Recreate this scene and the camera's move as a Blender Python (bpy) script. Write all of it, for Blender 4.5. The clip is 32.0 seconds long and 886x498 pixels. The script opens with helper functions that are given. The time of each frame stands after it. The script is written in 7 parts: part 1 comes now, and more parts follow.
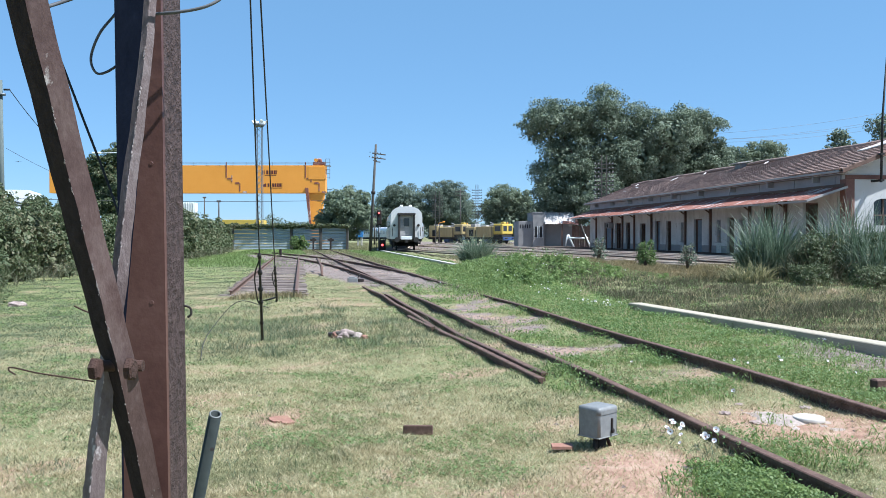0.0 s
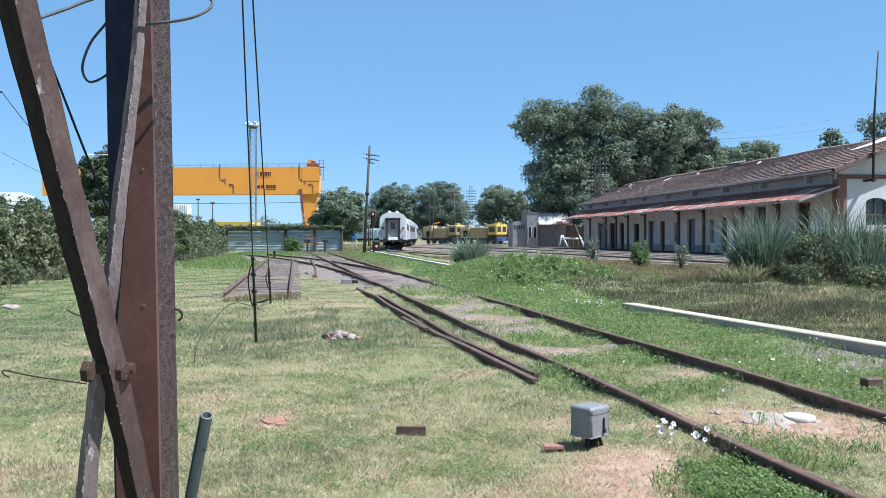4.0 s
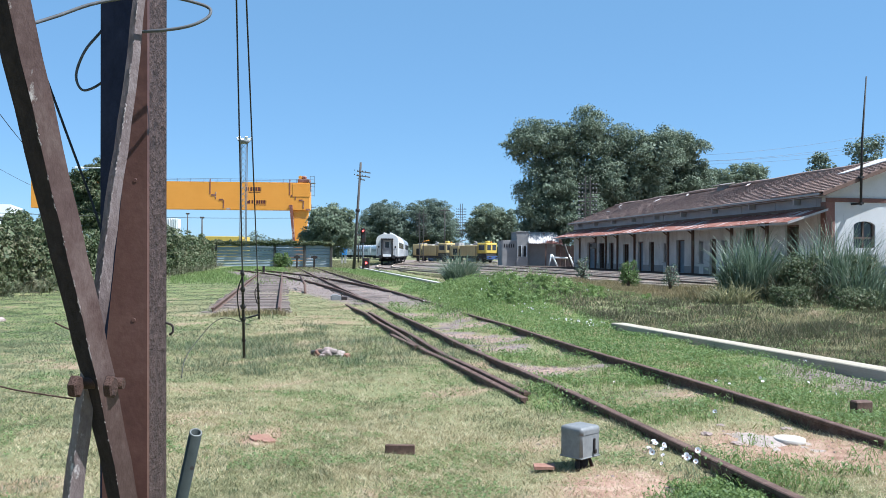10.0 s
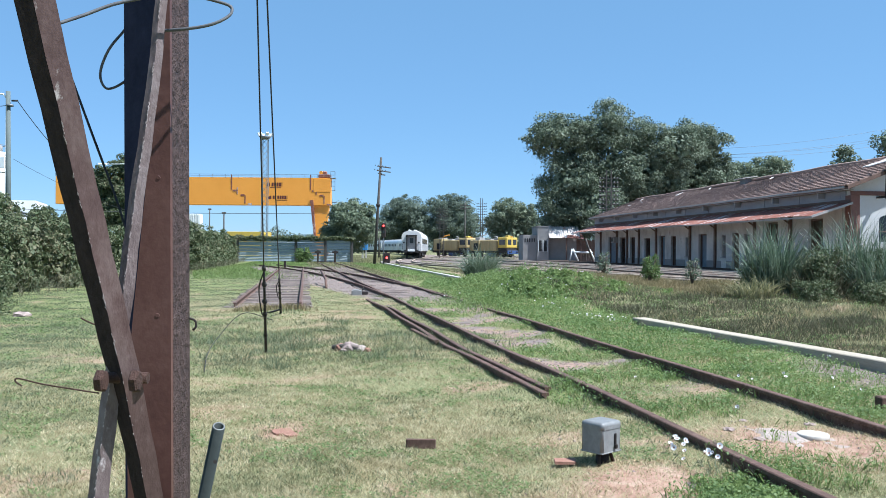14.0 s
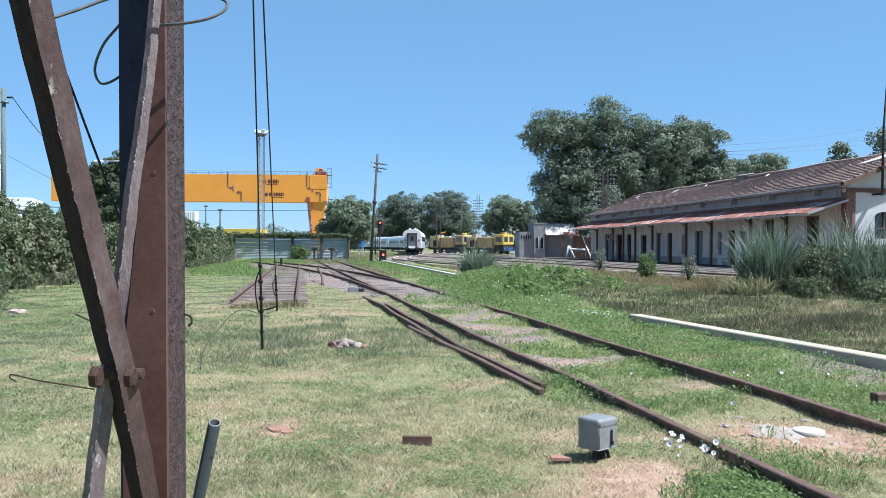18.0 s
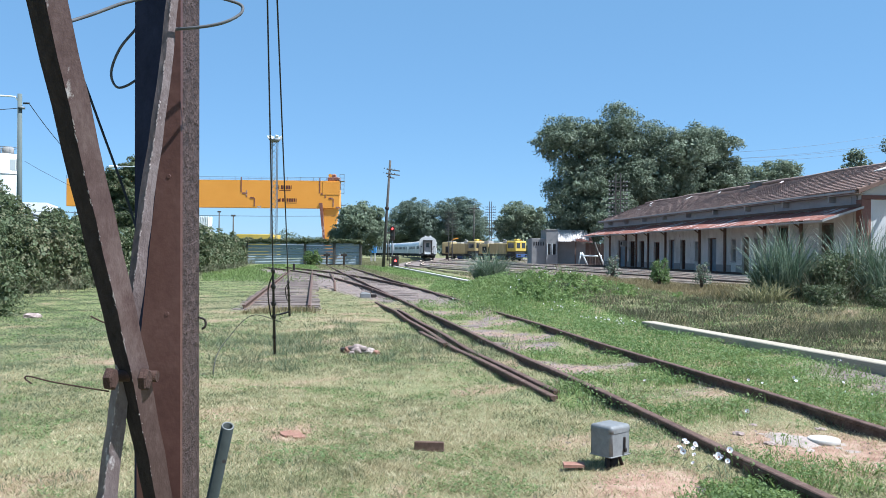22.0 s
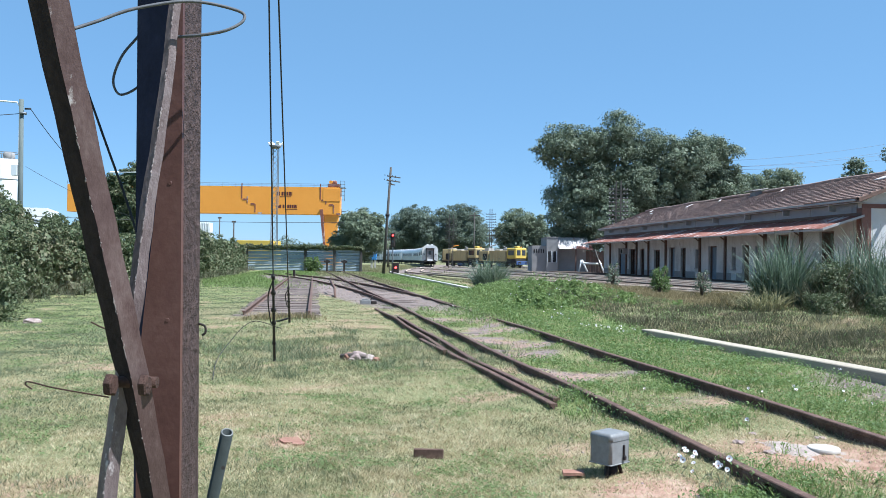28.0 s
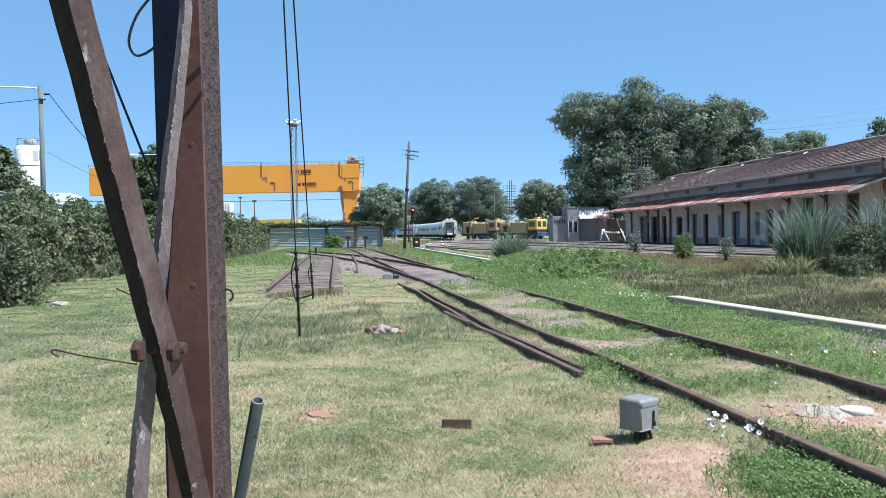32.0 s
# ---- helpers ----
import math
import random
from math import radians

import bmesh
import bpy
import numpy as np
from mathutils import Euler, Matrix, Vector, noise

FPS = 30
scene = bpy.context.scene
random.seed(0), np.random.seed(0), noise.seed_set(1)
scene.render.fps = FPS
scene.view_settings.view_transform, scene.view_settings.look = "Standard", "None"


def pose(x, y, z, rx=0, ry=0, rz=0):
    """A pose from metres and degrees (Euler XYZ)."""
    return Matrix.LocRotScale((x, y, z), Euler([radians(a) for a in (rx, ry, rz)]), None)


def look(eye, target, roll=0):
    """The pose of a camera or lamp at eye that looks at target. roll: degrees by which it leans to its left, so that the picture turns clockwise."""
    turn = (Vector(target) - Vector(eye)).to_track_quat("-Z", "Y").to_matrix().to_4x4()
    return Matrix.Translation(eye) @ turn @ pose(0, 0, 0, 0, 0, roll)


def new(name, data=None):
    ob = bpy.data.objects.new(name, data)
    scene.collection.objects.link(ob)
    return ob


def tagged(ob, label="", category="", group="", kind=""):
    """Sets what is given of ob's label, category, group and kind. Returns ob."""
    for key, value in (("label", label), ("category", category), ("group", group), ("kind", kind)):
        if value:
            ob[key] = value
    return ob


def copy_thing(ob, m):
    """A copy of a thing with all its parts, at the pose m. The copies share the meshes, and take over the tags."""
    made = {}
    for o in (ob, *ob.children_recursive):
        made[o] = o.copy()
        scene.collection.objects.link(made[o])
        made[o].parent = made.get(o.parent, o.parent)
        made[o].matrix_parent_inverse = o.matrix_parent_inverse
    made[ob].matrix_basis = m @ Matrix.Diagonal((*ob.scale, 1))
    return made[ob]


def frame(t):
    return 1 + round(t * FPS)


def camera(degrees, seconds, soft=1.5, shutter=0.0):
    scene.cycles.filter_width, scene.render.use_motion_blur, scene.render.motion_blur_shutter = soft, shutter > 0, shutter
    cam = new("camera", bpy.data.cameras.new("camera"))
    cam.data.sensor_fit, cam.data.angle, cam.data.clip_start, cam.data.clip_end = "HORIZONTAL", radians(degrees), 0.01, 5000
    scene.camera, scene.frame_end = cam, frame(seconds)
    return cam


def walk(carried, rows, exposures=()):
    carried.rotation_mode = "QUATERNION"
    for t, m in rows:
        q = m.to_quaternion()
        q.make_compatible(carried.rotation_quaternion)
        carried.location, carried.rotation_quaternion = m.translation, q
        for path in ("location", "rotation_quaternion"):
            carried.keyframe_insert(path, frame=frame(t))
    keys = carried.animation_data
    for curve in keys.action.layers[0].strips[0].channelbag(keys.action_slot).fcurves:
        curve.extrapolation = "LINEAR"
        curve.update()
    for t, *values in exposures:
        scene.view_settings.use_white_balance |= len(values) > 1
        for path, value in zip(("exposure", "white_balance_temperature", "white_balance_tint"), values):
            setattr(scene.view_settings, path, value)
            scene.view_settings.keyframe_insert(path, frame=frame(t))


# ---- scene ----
cam = camera(55.18, 32.0, soft=0.6)
PATH = [
    (0, 0, 0, 1.42, 89.16, -0, -0), (0.5, -0.0012, 0.0078, 1.4188, 89.388, -0.156, -0.373),
    (1, 0, -0.0006, 1.4198, 89.355, -0.205, -0.606), (1.5, 0.0022, -0.0052, 1.4203, 89.118, -0.116, -0.403),
    (2, 0.0004, 0.0006, 1.4205, 89.148, -0.095, -0.401), (2.5, 0.0019, -0.0016, 1.4196, 89.103, -0.042, -0.611),
    (4.5, 0.0162, -0.0342, 1.4255, 89.242, 0.285, -0.357), (5, 0.001, 0.0077, 1.4129, 88.815, 0.622, -0.75),
    (5.5, 0.0099, 0.0053, 1.4038, 87.567, 0.308, -1.923), (6, 0.0064, 0.0136, 1.4046, 88.001, 0.083, -1.525),
    (6.5, 0.0093, 0.0054, 1.4093, 88.749, -0.352, -2.05), (7, -0.0042, 0.019, 1.414, 89.59, -0.036, -1.711),
    (7.5, -0.0049, 0.0052, 1.4232, 90.385, -0.289, -0.942), (8, -0.0036, 0.0084, 1.422, 90.464, -0.461, -0.878),
    (8.5, -0.0019, 0.0012, 1.422, 90.476, -0.256, -1.364), (9, -0.0003, -0.0017, 1.4204, 90.263, -0.609, -1.109),
    (9.5, -0.0014, 0.0015, 1.421, 90.159, -0.594, -0.869), (10, 0.0007, -0.0051, 1.4216, 90.419, -0.516, -1.082),
    (10.5, -0.0011, -0.0043, 1.423, 90.402, -0.462, -1.041), (11, -0.0039, 0.0009, 1.4245, 90.626, -0.127, -0.97),
    (11.5, -0.0004, -0.0049, 1.4244, 90.2, -0.314, -0.654), (12, -0.0008, -0.0069, 1.4243, 90.085, -0.085, -0.198),
    (12.5, -0.0009, -0.0034, 1.4236, 89.823, -0.191, -0.208), (13, -0.0006, -0.0052, 1.4232, 89.76, -0.161, -0.019),
    (13.5, -0.0034, -0.0009, 1.4223, 90.024, -0.344, 0.123), (14, 0.0017, -0.0111, 1.4231, 90.053, -0.404, 0.299),
    (14.5, 0.0009, -0.0073, 1.4228, 90.07, -0.408, 0.168), (16.5, 0.0001, -0.0028, 1.4215, 90.05, 0.069, 0.224),
    (17, 0.0022, -0.0087, 1.4216, 90.055, -0.049, 0.414), (17.5, 0.0019, -0.0071, 1.4214, 89.888, -0.202, 0.297),
    (18, 0.0022, -0.0084, 1.4209, 89.855, -0.386, 0.061), (18.5, -0.0001, -0.0054, 1.4195, 89.871, -0.632, -0.096),
    (19, 0.0021, -0.0084, 1.4186, 89.989, -0.649, -0.002), (19.5, -0.0023, 0.0012, 1.4161, 90.043, -0.761, 0.401),
    (20, -0.0009, -0.0013, 1.4163, 89.908, -0.863, 0.217), (20.5, -0.001, -0.0017, 1.4154, 89.683, -1.013, 0.168),
    (21, -0.0038, 0.0035, 1.415, 89.929, -0.866, 0.21), (21.5, -0.0018, -0.001, 1.4154, 89.935, -0.753, 0.473),
    (22, -0.0002, -0.0063, 1.4174, 90.264, -0.585, 0.89), (22.5, 0.0005, -0.0054, 1.4173, 90.223, -0.643, 0.928),
    (23, -0.0004, -0.003, 1.4174, 90.457, -0.534, 0.837), (23.5, -0.0014, -0.0027, 1.417, 90.6, -0.434, 0.799),
    (24, 0.0024, -0.0097, 1.4187, 90.649, -0.471, 0.899), (24.5, 0.0041, -0.013, 1.4187, 90.503, -0.745, 0.532),
    (25, 0.0015, -0.0086, 1.4181, 90.644, -0.745, 0.472), (25.5, -0.0002, -0.0033, 1.4166, 90.716, -0.703, 0.618),
    (27.5, 0.0019, -0.0109, 1.417, 90.776, -0.924, 0.818), (28, 0.0008, -0.0109, 1.4183, 90.732, -0.82, 0.907),
    (28.5, 0.0002, -0.0081, 1.4171, 90.553, -0.87, 0.88), (29, 0.001, -0.0091, 1.4184, 90.529, -0.744, 1.015),
    (29.5, 0.0014, -0.0092, 1.4172, 90.429, -0.734, 1.249), (30, -0.0015, -0.0031, 1.4173, 90.651, -0.87, 1.049),
    (30.5, -0.0023, -0.0028, 1.4146, 90.575, -0.519, 1.444), (31, 0.0071, -0.014, 1.4114, 89.875, -0.284, -0.004),
    (31.5, -0.0002, 0.0024, 1.4007, 89.181, -0.02, 1.515), (32, -0.0168, 0.0338, 1.3919, 88.957, 0.796, 2.295),
]
walk(cam, [(t, pose(*row)) for t, *row in PATH], exposures=[(0, 1.04, 5460, 8), (32, 1.04, 5460, 8)])

# ---- world, sun ----
SUN = Vector((0.50, -0.18, 0.85)).normalized()
world = bpy.data.worlds.new("sky")
scene.world = world
world.use_nodes = True
_nt = world.node_tree
_sky = _nt.nodes.new("ShaderNodeTexSky")
_sky.sky_type = "NISHITA"
_sky.sun_disc = False
_sky.sun_elevation = math.asin(SUN.z)
_sky.sun_rotation = math.atan2(SUN.x, SUN.y)
_sky.air_density, _sky.dust_density, _sky.ozone_density = 0.9, 0.45, 4.2
_sky.altitude = 1200
_bg = _nt.nodes["Background"]
_nt.links.new(_sky.outputs[0], _bg.inputs[0])
_bg.inputs[1].default_value = 0.074
# a thin even veil of summer haze over the clear sky
_veil = _nt.nodes.new("ShaderNodeBackground")
_veil.inputs[0].default_value = (0.143, 0.256, 0.352, 1)
_both = _nt.nodes.new("ShaderNodeMixShader")
_both.inputs[0].default_value = 0.55
_nt.links.new(_bg.outputs[0], _both.inputs[1])
_nt.links.new(_veil.outputs[0], _both.inputs[2])
_nt.links.new(_both.outputs[0], _nt.nodes["World Output"].inputs[0])
_sun = new("sun", bpy.data.lights.new("sun", "SUN"))
_sun.data.energy, _sun.data.angle, _sun.data.color = 5.0, radians(0.53), (1.0, 0.95, 0.87)
_sun.matrix_world = look(SUN * 50, (0, 0, 0))


# ---- mesh helpers ----
class MB:
    """Gathers vertices and faces of one mesh."""

    def __init__(self):
        self.v, self.f, self.s = [], [], []

    def add(self, verts, faces, smooth=False):
        n = len(self.v)
        self.v += [tuple(p) for p in verts]
        self.f += [tuple(i + n for i in f) for f in faces]
        self.s += [smooth] * len(faces)
        return self

    def box(self, x0, x1, y0, y1, z0, z1, bev=0.0, m=None):
        if bev <= 0:
            vs = [(x, y, z) for x in (x0, x1) for y in (y0, y1) for z in (z0, z1)]
            fs = [(0, 1, 3, 2), (4, 6, 7, 5), (0, 4, 5, 1), (2, 3, 7, 6), (0, 2, 6, 4), (1, 5, 7, 3)]
        else:
            vs, idx = [], {}
            b = min(bev, (x1 - x0) / 2.01, (y1 - y0) / 2.01, (z1 - z0) / 2.01)
            for i in (0, 1):
                for j in (0, 1):
                    for k in (0, 1):
                        c = (x1 if i else x0, y1 if j else y0, z1 if k else z0)
                        s = (-1 if i else 1, -1 if j else 1, -1 if k else 1)
                        for a in range(3):
                            idx[i, j, k, a] = len(vs)
                            vs.append(tuple(c[n] + (0 if n == a else s[n] * b) for n in range(3)))
            fs = []
            for a in range(3):
                o = [n for n in range(3) if n != a]
                for e in (0, 1):
                    q = []
                    for p in ((0, 0), (1, 0), (1, 1), (0, 1)):
                        c = [0, 0, 0]
                        c[a], c[o[0]], c[o[1]] = e, p[0], p[1]
                        q.append(idx[(*c, a)])
                    fs.append(tuple(q))
                for p in (0, 1):
                    for r in (0, 1):
                        c0, c1 = [0, 0, 0], [0, 0, 0]
                        c0[o[0]], c0[o[1]], c0[a] = p, r, 0
                        c1[o[0]], c1[o[1]], c1[a] = p, r, 1
                        fs.append((idx[(*c0, o[0])], idx[(*c0, o[1])], idx[(*c1, o[1])], idx[(*c1, o[0])]))
            for i in (0, 1):
                for j in (0, 1):
                    for k in (0, 1):
                        fs.append((idx[i, j, k, 0], idx[i, j, k, 1], idx[i, j, k, 2]))
        if m is not None:
            vs = [m @ Vector(p) for p in vs]
        return self.add(vs, fs)

    def tube(self, pts, rad, sides=8, smooth=True, cap=True):
        """A tube along points; rad is a number or one for each point."""
        pts = [Vector(p) for p in pts]
        rr = rad if isinstance(rad, (list, tuple)) else [rad] * len(pts)
        vs, fs, up = [], [], None
        for i, p in enumerate(pts):
            d = (pts[min(i + 1, len(pts) - 1)] - pts[max(i - 1, 0)]).normalized()
            if up is None:
                up = d.orthogonal().normalized()
            up = (up - d * up.dot(d)).normalized()
            side = d.cross(up)
            for k in range(sides):
                a = 2 * math.pi * k / sides
                vs.append(p + (up * math.cos(a) + side * math.sin(a)) * rr[i])
        for i in range(len(pts) - 1):
            for k in range(sides):
                l = (k + 1) % sides
                fs.append((i * sides + k, i * sides + l, (i + 1) * sides + l, (i + 1) * sides + k))
        self.add(vs, fs, smooth)
        if cap:
            n = len(self.v) - len(vs)
            self.f += [tuple(n + k for k in reversed(range(sides))), tuple(n + (len(pts) - 1) * sides + k for k in range(sides))]
            self.s += [False, False]
        return self

    def sweep(self, profile, frames, closed=True, cap=True, smooth=False):
        """A profile of (side, up) carried along frames of (origin, side, up)."""
        n, vs, fs = len(profile), [], []
        for o, s, u in frames:
            o, s, u = Vector(o), Vector(s), Vector(u)
            vs += [o + s * a + u * b for a, b in profile]
        for i in range(len(frames) - 1):
            for k in range(n if closed else n - 1):
                l = (k + 1) % n
                fs.append((i * n + k, i * n + l, (i + 1) * n + l, (i + 1) * n + k))
        self.add(vs, fs, smooth)
        if cap and closed:
            b = len(self.v) - len(vs)
            self.f += [tuple(b + k for k in reversed(range(n))), tuple(b + (len(frames) - 1) * n + k for k in range(n))]
            self.s += [False, False]
        return self

    def poly(self, pts, thick=None):
        """A flat polygon, or a slab of it, pushed along thick."""
        n = len(pts)
        if thick is None:
            return self.add(pts, [tuple(range(n))])
        t = Vector(thick)
        vs = [Vector(p) for p in pts] + [Vector(p) + t for p in pts]
        fs = [tuple(reversed(range(n))), tuple(range(n, 2 * n))] + [(k, (k + 1) % n, n + (k + 1) % n, n + k) for k in range(n)]
        return self.add(vs, fs)

    def mesh(self, name, material):
        me = bpy.data.meshes.new(name)
        me.from_pydata([tuple(p) for p in self.v], [], self.f)
        bm = bmesh.new()
        bm.from_mesh(me)
        bmesh.ops.recalc_face_normals(bm, faces=bm.faces)
        bm.to_mesh(me)
        bm.free()
        me.polygons.foreach_set("use_smooth", self.s)
        me.materials.append(material)
        return me


def part(name, mb, material, parent=None, label="", m=None):
    """Links a mesh as one object, under its thing where one is given."""
    me = mb if isinstance(mb, bpy.types.Mesh) else mb.mesh(name, material)
    ob = new(name, me)
    if parent is not None:
        ob.parent = parent
    if m is not None:
        ob.matrix_basis = m
    if label:
        ob["label"] = label
    return ob


def thing(name, label, category, at=None, group="", kind=""):
    ob = new(name)
    ob.empty_display_size = 0.1
    if at is not None:
        ob.matrix_basis = at
    return tagged(ob, label, category, group, kind)


def soup(name, verts, sides, material, smooth=False):
    """A mesh of many loose polygons with the same number of sides."""
    verts = np.asarray(verts, np.float32).reshape(-1, 3)
    n = len(verts) // sides
    me = bpy.data.meshes.new(name)
    me.vertices.add(len(verts))
    me.vertices.foreach_set("co", verts.ravel())
    me.loops.add(len(verts))
    me.loops.foreach_set("vertex_index", np.arange(len(verts), dtype=np.int32))
    me.polygons.add(n)
    me.polygons.foreach_set("loop_start", np.arange(0, len(verts), sides, dtype=np.int32))
    if smooth:
        me.polygons.foreach_set("use_smooth", np.ones(n, bool))
    me.update(calc_edges=True)
    me.materials.append(material)
    return me


# ---- materials ----
def material(name, cols, rough=0.8, metal=0.0, scale=4.0, detail=6.0, bump=0.3, fine=40.0, spots=None, spot_scale=2.0, spot_cut=0.58, coords="Object", stretch=(1, 1, 1), rand=0.0, spec=0.3, glow=None, trans=0.0):
    """Cols are mixed by a coarse and a fine noise; spots is a second colour in patches; rand varies the value from piece to piece."""
    m = bpy.data.materials.new(name)
    m.use_nodes = True
    nt = m.node_tree
    b = nt.nodes["Principled BSDF"]
    L = nt.links.new

    def node(kind, **kw):
        n = nt.nodes.new(kind)
        for key, value in kw.items():
            n.inputs[key].default_value = value
        return n

    tc = node("ShaderNodeTexCoord")
    mp = node("ShaderNodeMapping", Scale=stretch)
    L(tc.outputs[coords], mp.inputs["Vector"])
    n1 = node("ShaderNodeTexNoise", Scale=scale, Detail=detail, Roughness=0.65)
    n2 = node("ShaderNodeTexNoise", Scale=fine, Detail=4.0, Roughness=0.7)
    L(mp.outputs[0], n1.inputs["Vector"])
    L(mp.outputs[0], n2.inputs["Vector"])
    mix = node("ShaderNodeMath")
    mix.operation = "MULTIPLY_ADD"
    L(n2.outputs["Fac"], mix.inputs[0])
    mix.inputs[1].default_value = 0.45
    half = node("ShaderNodeMath")
    half.operation = "MULTIPLY_ADD"
    L(n1.outputs["Fac"], half.inputs[0])
    half.inputs[1].default_value, half.inputs[2].default_value = 0.75, -0.1
    L(half.outputs[0], mix.inputs[2])
    ramp = node("ShaderNodeValToRGB")
    el = ramp.color_ramp.elements
    while len(el) < len(cols):
        el.new(0.5)
    for i, c in enumerate(cols):
        el[i].position = 0.3 + 0.4 * i / max(1, len(cols) - 1)
        el[i].color = (*c, 1)
    L(mix.outputs[0], ramp.inputs[0])
    out = ramp.outputs[0]
    if spots:
        n3 = node("ShaderNodeTexNoise", Scale=spot_scale, Detail=7.0, Roughness=0.7)
        L(mp.outputs[0], n3.inputs["Vector"])
        r3 = node("ShaderNodeMapRange")
        r3.inputs[1].default_value, r3.inputs[2].default_value = spot_cut, spot_cut + 0.07
        L(n3.outputs["Fac"], r3.inputs[0])
        mx = node("ShaderNodeMix")
        mx.data_type = "RGBA"
        L(r3.outputs[0], mx.inputs[0])
        L(out, mx.inputs[6])
        mx.inputs[7].default_value = (*spots, 1)
        out = mx.outputs[2]
    if rand:
        oi = node("ShaderNodeObjectInfo") if rand > 0 else node("ShaderNodeNewGeometry")
        hs = node("ShaderNodeHueSaturation")
        rr = node("ShaderNodeMapRange")
        rr.inputs[3].default_value, rr.inputs[4].default_value = 1 - abs(rand), 1 + abs(rand)
        L(oi.outputs["Random" if rand > 0 else "Random Per Island"], rr.inputs[0])
        L(rr.outputs[0], hs.inputs["Value"])
        L(out, hs.inputs["Color"])
        out = hs.outputs[0]
    L(out, b.inputs["Base Color"])
    b.inputs["Roughness"].default_value, b.inputs["Metallic"].default_value = rough, metal
    b.inputs["Specular IOR Level"].default_value = spec
    if bump:
        bp = node("ShaderNodeBump", Strength=bump, Distance=0.02)
        L(mix.outputs[0], bp.inputs["Height"])
        L(bp.outputs[0], b.inputs["Normal"])
    if glow:
        b.inputs["Emission Color"].default_value = (*glow[:3], 1)
        b.inputs["Emission Strength"].default_value = glow[3]
    if trans:
        b.inputs["Transmission Weight"].default_value = trans
    return m


def leaf_material(name, cols, rough=0.6, through_=0.35, patch=0.5, grain=0.6):
    """Leaves: colour by island, with light that passes through."""
    m = bpy.data.materials.new(name)
    m.use_nodes = True
    nt = m.node_tree
    L = nt.links.new
    b = nt.nodes["Principled BSDF"]
    geo = nt.nodes.new("ShaderNodeNewGeometry")
    tc = nt.nodes.new("ShaderNodeTexCoord")
    nz = nt.nodes.new("ShaderNodeTexNoise")
    nz.inputs["Scale"].default_value = patch
    nz.inputs["Detail"].default_value = 4
    L(tc.outputs["Object"], nz.inputs["Vector"])
    ad = nt.nodes.new("ShaderNodeMath")
    ad.operation = "MULTIPLY_ADD"
    L(geo.outputs["Random Per Island"], ad.inputs[0])
    ad.inputs[1].default_value = grain
    sc = nt.nodes.new("ShaderNodeMath")
    sc.operation = "MULTIPLY_ADD"
    sc.inputs[1].default_value, sc.inputs[2].default_value = 1.6 - grain, -0.5 * (1.6 - grain) + 0.5 - grain / 2
    L(nz.outputs["Fac"], sc.inputs[0])
    L(sc.outputs[0], ad.inputs[2])
    ramp = nt.nodes.new("ShaderNodeValToRGB")
    el = ramp.color_ramp.elements
    while len(el) < len(cols):
        el.new(0.5)
    for i, c in enumerate(cols):
        el[i].position = i / max(1, len(cols) - 1)
        el[i].color = (*c, 1)
    L(ad.outputs[0], ramp.inputs[0])
    L(ramp.outputs[0], b.inputs["Base Color"])
    b.inputs["Roughness"].default_value = rough
    b.inputs["Specular IOR Level"].default_value = 0.35
    tr = nt.nodes.new("ShaderNodeBsdfTranslucent")
    L(ramp.outputs[0], tr.inputs["Color"])
    ms = nt.nodes.new("ShaderNodeMixShader")
    ms.inputs[0].default_value = through_
    L(b.outputs[0], ms.inputs[1])
    L(tr.outputs[0], ms.inputs[2])
    L(ms.outputs[0], nt.nodes["Material Output"].inputs["Surface"])
    return m


M_RAIL = material("rusty_rail", [(0.06, 0.034, 0.025), (0.115, 0.067, 0.049), (0.195, 0.125, 0.095)], 0.7, 0.1, 8, bump=0.4)
M_RAILMID = material("dull_yard_rail", [(0.08, 0.06, 0.05), (0.14, 0.11, 0.09), (0.24, 0.20, 0.165)], 0.7, 0.0, 2)
M_SLEEPER = material("old_sleeper", [(0.065, 0.05, 0.044), (0.14, 0.11, 0.097), (0.23, 0.19, 0.165)], 0.95, 0, 3, stretch=(0.5, 4, 2), rand=0.3)
M_STONE = material("ballast_stone", [(0.12, 0.086, 0.077), (0.21, 0.16, 0.142), (0.34, 0.28, 0.255)], 0.95, 0, 6, rand=-0.45)
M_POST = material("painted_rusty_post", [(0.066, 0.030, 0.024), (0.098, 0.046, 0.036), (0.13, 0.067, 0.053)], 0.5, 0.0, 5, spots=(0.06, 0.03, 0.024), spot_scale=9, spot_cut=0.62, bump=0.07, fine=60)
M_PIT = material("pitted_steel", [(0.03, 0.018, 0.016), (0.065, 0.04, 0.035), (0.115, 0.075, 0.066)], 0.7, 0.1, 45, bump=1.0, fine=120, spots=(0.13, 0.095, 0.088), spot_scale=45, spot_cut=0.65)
M_STRUT = material("flaking_strut", [(0.06, 0.032, 0.029), (0.105, 0.064, 0.057), (0.165, 0.115, 0.102)], 0.55, 0.1, 9, bump=0.15, fine=70, spots=(0.40, 0.35, 0.32), spot_scale=26, spot_cut=0.645, stretch=(1.4, 1.4, 0.7))
M_STRUTB = material("grey_flaking_strut", [(0.085, 0.058, 0.054), (0.145, 0.108, 0.102), (0.22, 0.18, 0.172)], 0.6, 0.05, 10, bump=0.25, fine=70, spots=(0.42, 0.37, 0.35), spot_scale=24, spot_cut=0.61, stretch=(1.4, 1.4, 0.7))
